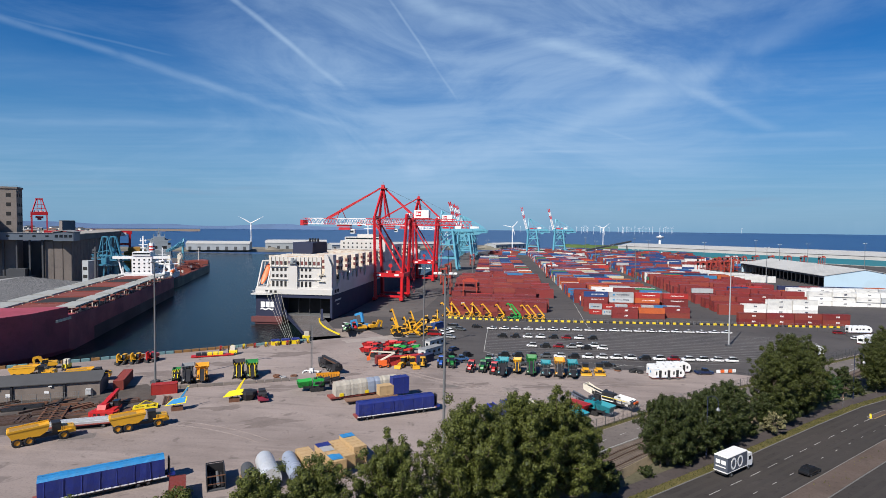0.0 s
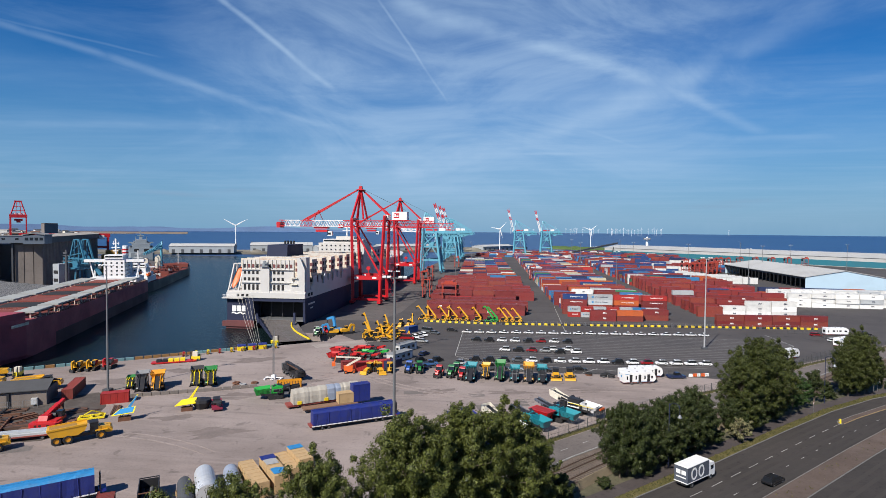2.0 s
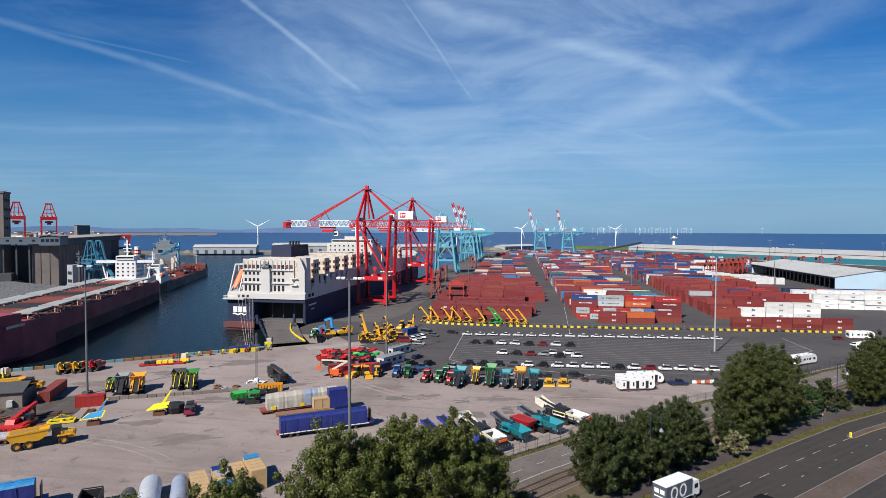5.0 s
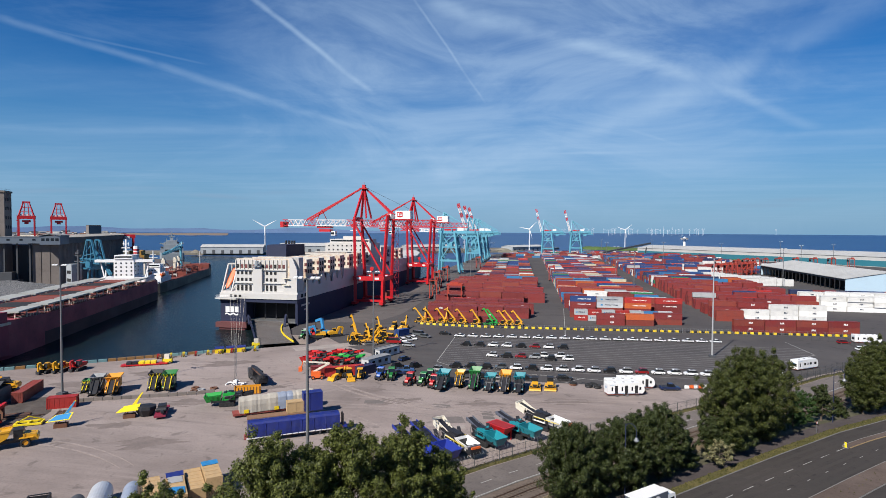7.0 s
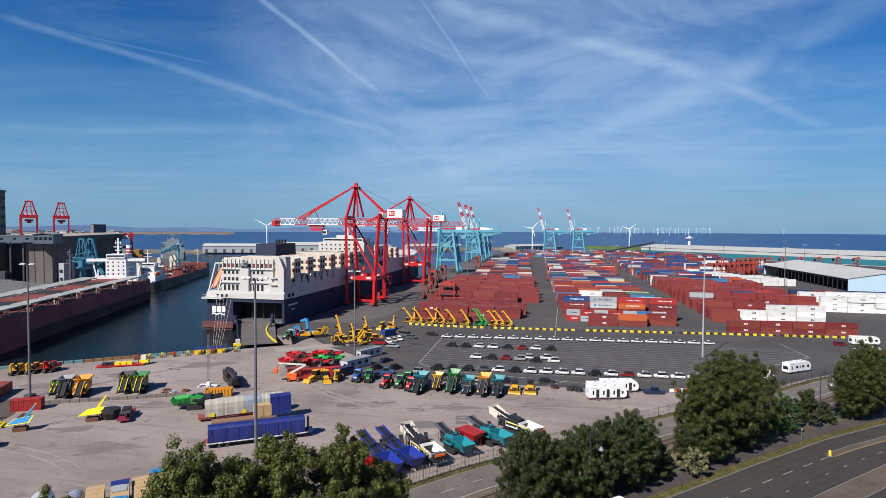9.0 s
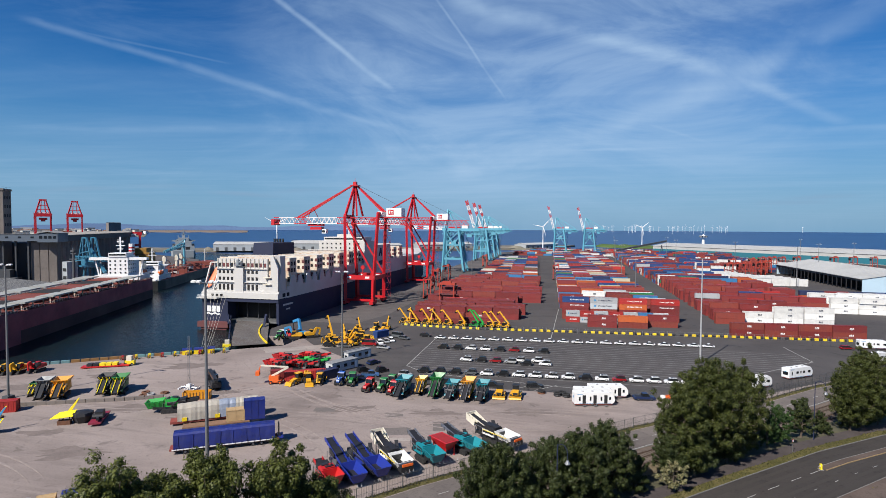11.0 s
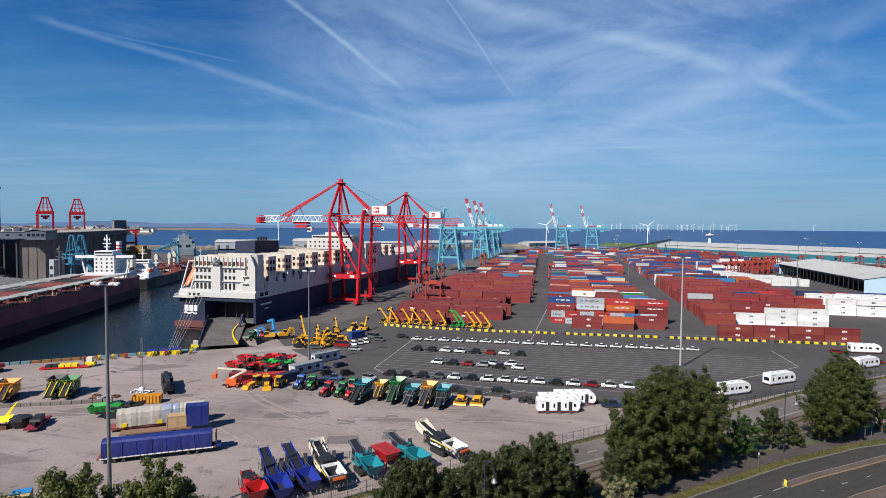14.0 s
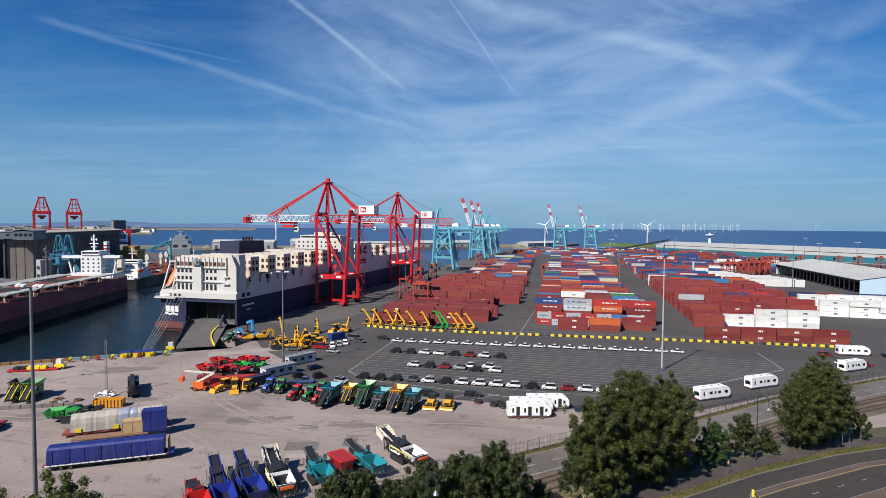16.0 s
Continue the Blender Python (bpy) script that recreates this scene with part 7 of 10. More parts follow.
def car(kind, colour, x, y, rz, label, group="parked cars"):
    """A road car facing +x: coupe, suv, estate or pickup."""
    key = (kind, colour)
    if key in CARS:
        return tagged(copy_thing(CARS[key], pose(x, y, 0, 0, 0, rz)), label, group=group)
    c = place("car", x, y, rz, label, "car", group)
    paint = CAR_COLOURS[colour]
    l, h, w = dict(coupe=(4.05, 1.42, 0.90), suv=(3.75, 1.74, 0.90), estate=(4.6, 1.48, 0.90), pickup=(5.3, 1.80, 0.95), van=(5.6, 2.3, 1.0))[kind]
    a = l / 2
    belt = h * 0.58
    low = [(-a, 0.42), (-a - 0.04, belt * 0.8), (-a + 0.10, belt), (a * 0.42, belt), (a - 0.12, belt * 0.84), (a + 0.02, belt * 0.62), (a, 0.40), (a * 0.4, 0.36), (-a * 0.4, 0.36)]
    part("body", Shape().loft([[(px * (1 - 0.02 * e), yy, pz) for px, pz in low] for yy, e in ((-w, 1), (-w * 0.86, 0), (w * 0.86, 0), (w, 1))]), paint, c)
    if kind == "pickup":
        prof = [(-0.55, belt), (-0.40, h), (0.75, h), (1.35, belt)]
    elif kind == "coupe":
        prof = [(-a + 0.3, belt), (-0.65, h - 0.02), (0.1, h), (0.95, belt)]
    elif kind == "van":
        prof = [(-a + 0.02, belt), (-a + 0.05, h), (1.2, h), (1.9, belt)]
    else:
        prof = [(-a + 0.12, belt), (-a + 0.45, h), (a * 0.18, h), (a * 0.52, belt)]
    ww = w * 0.90
    tx0 = prof[1][0]
    rings = [[(px * (1 if pz < h - 0.1 else 0.97), yy * (1 if pz < h - 0.1 else 0.86), pz - 0.05 if pz > h - 0.1 else pz) for px, pz in prof] for yy in (-ww, ww)]
    part("window_glass", Shape().loft(rings), car_glass, c)
    if kind == "suv":
        part("sunroof", Shape().box(tx0 * 0.9, 0.25, -0.42, 0.42, h, h + 0.012), car_glass, c)
    part("sill", Shape().box(-a * 0.45, a * 0.45, -w - 0.01, w + 0.01, 0.24, 0.44), black, c)
    roof_w = ww * 0.80
    tx, ux = prof[1][0], prof[2][0]
    part("roof", Shape().prism([(tx * 0.97 - 0.10, h - 0.13), (tx * 0.97 + 0.12, h), (ux * 0.97 - 0.02, h), (ux * 0.97 + 0.22, h - 0.13)], "y", -roof_w * 1.06, roof_w * 1.06), paint, c)
    if kind == "pickup":
        part("load_bed", Shape().box(-a + 0.15, -0.65, -w * 0.82, w * 0.82, belt - 0.02, belt + 0.02), black, c)
    r = 0.41 if kind in ("suv", "pickup", "van") else 0.36
    wheels(c, [(sx * a * 0.62, sy * (w - 0.1)) for sx in (-1, 1) for sy in (-1, 1)], r, 0.24)
    CARS[key] = c
    return c


CW = dict(w="white", b="black", r="red", s="silver", g="grey", n="navy")


def car_row(kind, codes, x0, x1, y0, y1, rz=178):
    n = len(codes)
    for k, code in enumerate(codes):
        f = k / (n - 1)
        car(kind, CW[code], x0 + (x1 - x0) * f, y0 + (y1 - y0) * f, rz, "new %s %s parked in the car park lanes" % (CW[code], "coupe" if kind == "coupe" else "sport utility car"), "new cars in lanes")


car_row("coupe", "wwwwwwwwwwwwwwwwwwww", -8.0, 89.6, 238.4, 246.6, 180)
car_row("suv", "bbwwbrwb", -3.2, 31.8, 221.9, 223.4)
car_row("suv", "wbrs", 8.0, 22.2, 205.8, 206.2)
car_row("suv", "bw", 27.2, 33.0, 204.6, 205.6)
car_row("suv", "ww", 24.8, 30.4, 208.6, 209.4)
car_row("suv", "bbbgwbwwwwbwrwwww", -1.8, 72.4, 189.0, 193.6, 182)
for kind, col, x, y, rz, label in (("estate", "black", -43.5, 215.5, 8, "black saloon car parked by the plant line"), ("estate", "grey", -37.6, 215.8, 10, "dark grey car parked by the plant line"), ("estate", "silver", -23.5, 216.5, -8, "silver estate car beside the lane"), ("estate", "grey", -20.0, 177.2, 35, "grey car parked behind the tractors"), ("estate", "navy", -17.0, 177.0, 30, "dark blue car parked behind the tractors"),
                                   ("suv", "black", -19.2, 185.2, 50, "black car beside the site cabin"), ("suv", "black", -13.8, 186.5, 50, "black car parked on the asphalt"), ("pickup", "blue", -15.6, 181.0, 15, "blue pickup truck among parked cars"), ("estate", "navy", -19.5, 195.0, 62, "dark blue car by the site cabin"), ("suv", "silver", -5.8, 183.6, -12, "silver off-road car parked on the asphalt"),
                                   ("van", "grey", 3.0, 177.6, 35, "grey van behind the screening plant"), ("estate", "black", 7.5, 179.0, 0, "black car behind the screening plant"), ("estate", "silver", 11.5, 178.2, 10, "silver car behind the screening plant"), ("estate", "black", 20, 179.0, 0, "dark car behind the screening plant"), ("estate", "black", 31, 181, 10, "black car behind the bulldozers"),
                                   ("pickup", "navy", 58.4, 176.4, 10, "dark blue pickup truck beside the caravans"), ("estate", "red", 137.5, 255.0, 5, "red car parked near a caravan"), ("estate", "white", 138.0, 243.0, 10, "white car parked near a caravan"), ("estate", "red", 143.5, 242.0, 10, "red car parked near a caravan"), ("pickup", "black", 158.5, 259.0, 5, "black pickup truck beside a caravan"),
                                   ("estate", "white", -27.5, 224.5, -60, "white car in a line of parked cars"), ("estate", "silver", -26.0, 227.0, -60, "silver car in a line of parked cars"), ("van", "red", -30.0, 220.5, 0, "red van in a line of parked vehicles"), ("estate", "white", -24.8, 229.5, -60, "white car in a line of parked cars"), ("estate", "grey", -21, 234.0, -20, "grey car in a line of parked cars"), ("estate", "black", -14.5, 241.5, 0, "black car beside the barrier fence"), ("van", "grey", -24.0, 236.5, -20, "dark grey van beside the barrier fence")):
    car(kind, col, x, y, rz, label)


def tracks(parent, length, gauge, h, w, x0=0.0):
    for sy in (-gauge / 2, gauge / 2):
        a = length / 2
        prof = [(x0 - a + h * 0.3, 0.0), (x0 + a - h * 0.3, 0.0), (x0 + a, h * 0.45), (x0 + a - h * 0.25, h), (x0 - a + h * 0.25, h), (x0 - a, h * 0.45)]
        t = part("track", Shape().prism(prof, "y", sy - w / 2, sy + w / 2), rubber, parent)
        s = Shape()
        for k in range(max(3, int(length / 0.9))):
            s.tube((x0 - a + h * 0.5 + k * 0.85, sy - w * 0.54, h * 0.42), (x0 - a + h * 0.5 + k * 0.85, sy + w * 0.54, h * 0.42), h * 0.26, n=8)
        part("track_roller", s, black, t)


def tractor(x, y, rz, paint, hub, label):
    c = place("tractor", x, y, rz, label, "tractor", "farm tractors")
    part("bonnet", Shape().prism([(0.2, 1.05), (2.6, 1.0), (2.75, 1.35), (2.55, 1.75), (0.2, 1.95)], "y", -0.45, 0.45), paint, c)
    part("chassis", Shape().box(-1.4, 2.5, -0.35, 0.35, 0.7, 1.15), black, c)
    cab = part("cab", Shape().prism([(-1.35, 1.3), (0.25, 1.3), (0.35, 1.9), (0.05, 2.95), (-1.35, 2.95), (-1.5, 1.9)], "y", -0.8, 0.8), glass, c)
    part("cab_roof", Shape().prism([(-1.5, 2.93), (0.2, 2.93), (0.1, 3.15), (-1.4, 3.18)], "y", -0.88, 0.88), paint, cab)
    s = Shape()
    for sy in (-0.82, 0.82):
        s.beam((-1.45, sy, 1.9), (-1.35, sy, 2.95), 0.1).beam((0.3, sy, 1.9), (0.05, sy, 2.95), 0.1).beam((-0.6, sy, 1.3), (-0.6, sy, 2.95), 0.08)
    part("cab_pillar", s, black, cab)
    for sy in (-1, 1):
        part("mudguard", Shape().prism([(-1.9, 1.55), (-1.6, 1.95), (-0.4, 1.95), (0.0, 1.5), (-0.1, 1.45), (-0.5, 1.82), (-1.5, 1.82), (-1.8, 1.5)], "y", sy * 1.0 - 0.32, sy * 1.0 + 0.32), paint, c)
    wheels(c, [(-0.95, -1.0), (-0.95, 1.0)], 0.95, 0.6, hub)
    wheels(c, [(1.85, -0.9), (1.85, 0.9)], 0.68, 0.45, hub)
    part("exhaust", Shape().tube((0.35, -0.62, 1.6), (0.35, -0.62, 3.0), 0.06), black, c)
    part("front_weight", Shape().box(2.7, 3.1, -0.5, 0.5, 0.6, 1.05), black, c)
    return c


for x, y, rz, p, h, lab in ((-20.8, 172.2, -88, tractor_blue, white, "blue farm tractor with black tyres"), (-17.6, 172.4, -80, green, bright_yellow, "green farm tractor with yellow wheels"), (-11.2, 168.2, -98, red, red, "red farm tractor in the machine line"), (-7.6, 168.8, -95, green, bright_yellow, "green farm tractor with yellow wheels"), (-6.4, 172.5, -95, green, bright_yellow, "green farm tractor in the second row"), (-4.2, 167.0, -95, red, red, "small red tractor in the machine line")):
    tractor(x, y, rz, p, h, lab)
tractor(-67.0, 222.5, -90, green, bright_yellow, "green tractor beside the ship's ramp")
tractor(-64.6, 226.6, -70, red, red, "red tractor waiting at the foot of the ramp")
car("van", "white", -68.6, 229.0, -40, "white van waiting beside the ship's ramp")
tractor(-30.5, 60.0, 30, green, bright_yellow, "green tractor under the trees")


def telehandler(x, y, rz, lift, paint, label, reach=6.5, fork=True):
    """A wheeled handler with a boom raised over its front (+x)."""
    c = place("telehandler", x, y, rz, label, "telehandler", "yellow telehandlers")
    part("chassis", Shape().prism([(-2.4, 0.6), (2.2, 0.6), (2.3, 1.1), (0.2, 1.2), (-1.2, 1.5), (-2.5, 1.45)], "y", -0.85, 0.85), paint, c)
    part("engine_cover", Shape().box(-1.4, 1.2, -1.15, -0.45, 1.0, 1.75), paint, c)
    cab = part("cab", Shape().prism([(-0.6, 1.1), (0.8, 1.1), (0.9, 1.7), (0.5, 2.5), (-0.6, 2.5)], "y", 0.15, 1.1), glass, c)
    part("cab_roof", Shape().box(-0.7, 0.6, 0.1, 1.15, 2.48, 2.6), paint, cab)
    wheels(c, [(sx, sy) for sx in (-1.6, 1.6) for sy in (-1.0, 1.0)], 0.66, 0.45, paint)
    a = radians(lift)
    p = Vector((-2.0, -0.15, 1.9))
    d = Vector((math.cos(a), 0, math.sin(a)))
    boom = part("boom", Shape().beam(p, p + d * reach * 0.62, 0.5, 0.6).beam(p + d * reach * 0.5, p + d * reach, 0.36, 0.45), paint, c)
    tip = p + d * reach
    part("boom_head", Shape().beam(tip, tip + Vector((0.9, 0, -0.7)), 0.4, 0.5), paint, boom)
    if fork:
        part("carriage", Shape().block((0.12, 1.5, 0.8), Matrix.Translation(tip + Vector((1.0, 0, -1.0)))), black, boom)
    part("lift_ram", Shape().tube((-0.6, -0.15, 1.3), p + d * reach * 0.35, 0.09), steel_grey, c)
    return c


base = telehandler(-31.2, 268.2, 165, 48, yellow, "yellow telehandler with its boom raised behind the barriers")
for k, (x, y, r) in enumerate(((-26.5, 267.6, 160), (-21.0, 268.0, 158), (-16.5, 268.6, 170), (-11.5, 268.0, 165), (-5.0, 267.2, 150), (7.2, 267.8, 160), (9.8, 268.6, 165), (13.6, 268.0, 160), (-29, 269.5, 100), (-19, 269.8, 90))):
    copy_thing(base, pose(x, y, 0, 0, 0, r))
telehandler(0.6, 267.6, 158, 52, lime, "bright green telehandler with its boom raised", 7.0)
telehandler(2.6, 268.2, 160, 46, lime, "bright green telehandler with its boom raised", 7.0)
low = telehandler(-44, 246, 120, 38, yellow, "yellow telehandler parked on the quay road", 5.5)
for x, y, r in ((-33.5, 251.5, 100), (-47.5, 226.0, 130), (-40.5, 221.5, 115), (-36.0, 219.5, -40), (-43.5, 229.0, 120)):
    copy_thing(low, pose(x, y, 0, 0, 0, r))
telehandler(-46.5, 223.5, 135, 55, yellow, "yellow telehandler with its boom raised high", 9.0)
telehandler(-38.0, 222.5, -50, 35, yellow, "yellow telehandler with a long boom", 9.0)


def loader(x, y, rz, label, paint=yellow):
    """A backhoe or wheeled loader seen as cab, bonnet, bucket and four wheels."""
    c = place("loader", x, y, rz, label, "loader", "wheeled loaders")
    part("body", Shape().prism([(-2.4, 0.7), (2.0, 0.7), (2.1, 1.3), (0.4, 1.6), (-2.2, 1.6)], "y", -0.6, 0.6), paint, c)
    cab = part("cab", Shape().prism([(-1.5, 1.5), (0.3, 1.5), (0.2, 2.8), (-1.3, 2.8)], "y", -0.7, 0.7), glass, c)
    part("cab_roof", Shape().box(-1.5, 0.35, -0.82, 0.82, 2.78, 2.95), paint, cab)
    wheels(c, [(-1.4, -0.95), (-1.4, 0.95)], 0.78, 0.5, paint)
    wheels(c, [(1.4, -0.9), (1.4, 0.9)], 0.62, 0.42, paint)
    part("bucket_arm", Shape().beam((0.6, -0.55, 1.5), (2.9, -0.55, 0.6), 0.16, 0.3).beam((0.6, 0.55, 1.5), (2.9, 0.55, 0.6), 0.16, 0.3), paint, c)
    part("bucket", Shape().prism([(2.7, 0.1), (3.6, 0.1), (3.3, 0.35), (3.1, 0.95), (2.8, 1.0)], "y", -1.1, 1.1), paint, c)
    part("rear_arm", Shape().beam((-2.3, 0, 1.2), (-3.1, 0, 2.9), 0.3, 0.4).beam((-3.1, 0, 2.9), (-3.6, 0, 1.0), 0.25, 0.35), paint, c)
    return c


ld = loader(-38.4, 250.5, -95, "yellow backhoe loader on the quay road")
for x, y, r in ((-34.8, 251.0, -95), (-44.2, 222.0, 30), (-41.8, 218.6, 10), (-45.0, 219.2, 60), (-33.0, 224.5, 170), (-35.5, 227.5, 30), (-38.5, 229.0, 70), (-42.0, 232.5, 40), (-37, 233, 10), (-40.0, 226.0, 160)):
    copy_thing(ld, pose(x, y, 0, 0, 0, r))
for x, y, r in ((-32.5, 169.6, -110), (-29.4, 170.0, -60), (-26.6, 171.6, 100)):
    tagged(copy_thing(ld, pose(x, y, 0, 0, 0, r)), "dusty yellow tractor loader beside red containers")


def excavator(x, y, rz, paint, label, arm=(3.6, 2.2), boom_paint=None, fat=1.25):
    c = place("excavator", x, y, rz, label, "excavator", "tracked excavators")
    tracks(c, 4.2, 2.4, 0.9, 0.6)
    part("house", Shape().prism([(-2.6, 1.1), (0.9, 1.1), (0.9, 1.7), (-0.4, 2.3), (-2.5, 2.2), (-2.8, 1.6)], "y", -1.25, 1.25), paint, c)
    cab = part("cab", Shape().prism([(-0.4, 1.2), (1.2, 1.2), (1.3, 2.0), (0.9, 3.0), (-0.4, 3.0)], "y", 0.3, 1.25), glass, c)
    part("cab_frame", Shape().box(-0.45, 0.95, 0.28, 1.28, 2.98, 3.1).box(-0.45, 1.2, 0.28, 1.28, 1.1, 1.7), paint, cab)
    bp = boom_paint or paint
    h, r = arm
    boom = part("boom", Shape().beam((0.8, -0.3, 1.6), (2.0, -0.3, 1.6 + h), 0.45 * fat, 0.7 * fat).beam((2.0, -0.3, 1.5 + h), (2.0 + r, -0.3, 1.8 + h * 0.7), 0.4 * fat, 0.55 * fat), bp, c)
    if fat > 1.5:
        part("grab", Shape().beam((2.0 + r, -0.3, 1.8 + h * 0.7), (2.0 + r, -0.3, h * 0.45), 0.2).box(1.5 + r, 2.5 + r, -0.8, 0.2, h * 0.45 - 0.8, h * 0.45), black, boom)
        return c
    part("stick", Shape().beam((2.0 + r, -0.3, 1.8 + h * 0.7), (2.0 + r * (0.7 if fat < 1.5 else 1.15), -0.3, 0.8 if fat < 1.5 else h * 0.45), 0.35 * fat, 0.45 * fat), bp, boom)
    part("bucket", Shape().prism([(2.0 + r * 0.7 - 0.6, 0.1), (2.0 + r * 0.7 + 0.5, 0.2), (2.0 + r * 0.7 + 0.4, 0.9), (2.0 + r * 0.7 - 0.3, 1.1)], "y", -0.8, 0.2), black, boom)
    return c


excavator(-57.0, 229.0, 40, yellow, "yellow tracked excavator beside the ship", (2.2, 1.4))
excavator(-61.5, 229.5, 150, sky_blue, "blue material handler with a raised boom", (5.0, 3.8), fat=1.7)
excavator(-62.0, 225.5, 200, yellow, "yellow tracked excavator at the foot of the ramp", (3.0, 2.0), sky_blue)
excavator(-136.0, 149.0, 215, yellow, "yellow tracked excavator on the quay edge", (2.2, 1.4))
for x, y, r, p, lab in ((-118.8, 158.6, -80, yellow, "yellow mini digger on the quay"), (-115.6, 160.6, -80, yellow, "yellow digger on the quay"), (-112.2, 163.0, -80, red, "red wheeled digger on the quay")):
    excavator(x, y, r, p, lab, (1.7, 0.7), fat=1.0)


def dump_truck(x, y, rz, label, paint=yellow):
    c = place("dump_truck", x, y, rz, label, "dump truck", "articulated dump trucks")
    tub = part("dump_body", Shape().prism([(-5.5, 3.0), (-4.7, 1.55), (-0.3, 1.55), (0.9, 2.3), (1.3, 3.45), (0.3, 3.3), (-5.4, 3.1)], "y", -1.5, 1.5), paint, c)
    part("tub_floor", Shape().prism([(-5.1, 3.14), (-0.2, 3.26), (-0.8, 3.30), (-5.0, 3.18)], "y", -1.25, 1.25), material("worn_tub_steel", (0.42, 0.24, 0.05), 0.6), tub)
    for sy in (-1.5, 1.5):
        part("tub_rail", Shape().beam((-5.4, sy, 3.15), (1.2, sy, 3.5), 0.18, 0.35), paint, tub)
    part("chassis", Shape().box(-4.8, 4.6, -0.6, 0.6, 0.9, 1.5), black, c)
    part("bonnet", Shape().prism([(3.2, 1.1), (5.6, 1.1), (5.7, 1.8), (5.4, 2.3), (3.2, 2.6)], "y", -1.2, 1.2), paint, c)
    cab = part("cab", Shape().prism([(1.7, 1.5), (3.3, 1.5), (3.5, 2.3), (3.1, 3.4), (1.7, 3.4)], "y", -1.05, 1.05), glass, c)
    part("cab_roof", Shape().box(1.6, 3.2, -1.12, 1.12, 3.38, 3.55), black, cab)
    part("mudguard", Shape().box(2.6, 4.9, -1.55, 1.55, 1.75, 1.9), paint, c)
    part("handrail", Shape().beam((3.4, -1.3, 1.9), (3.4, -1.3, 2.9), 0.06).beam((3.4, -1.3, 2.9), (5.3, -1.3, 2.9), 0.06).beam((5.3, -1.3, 1.9), (5.3, -1.3, 2.9), 0.06), black, c)
    wheels(c, [(sx, sy) for sx in (-3.9, -2.0, 3.6) for sy in (-1.25, 1.25)], 0.88, 0.6, amber)
    return c


dt = dump_truck(-91.2, 99.4, 46, "yellow articulated dump truck with an empty body")
for x, y, r in ((-77.2, 109.0, 40), (-114.6, 139.4, 26), (-131.5, 139.4, 20)):
    copy_thing(dt, pose(x, y, 0, 0, 0, r))


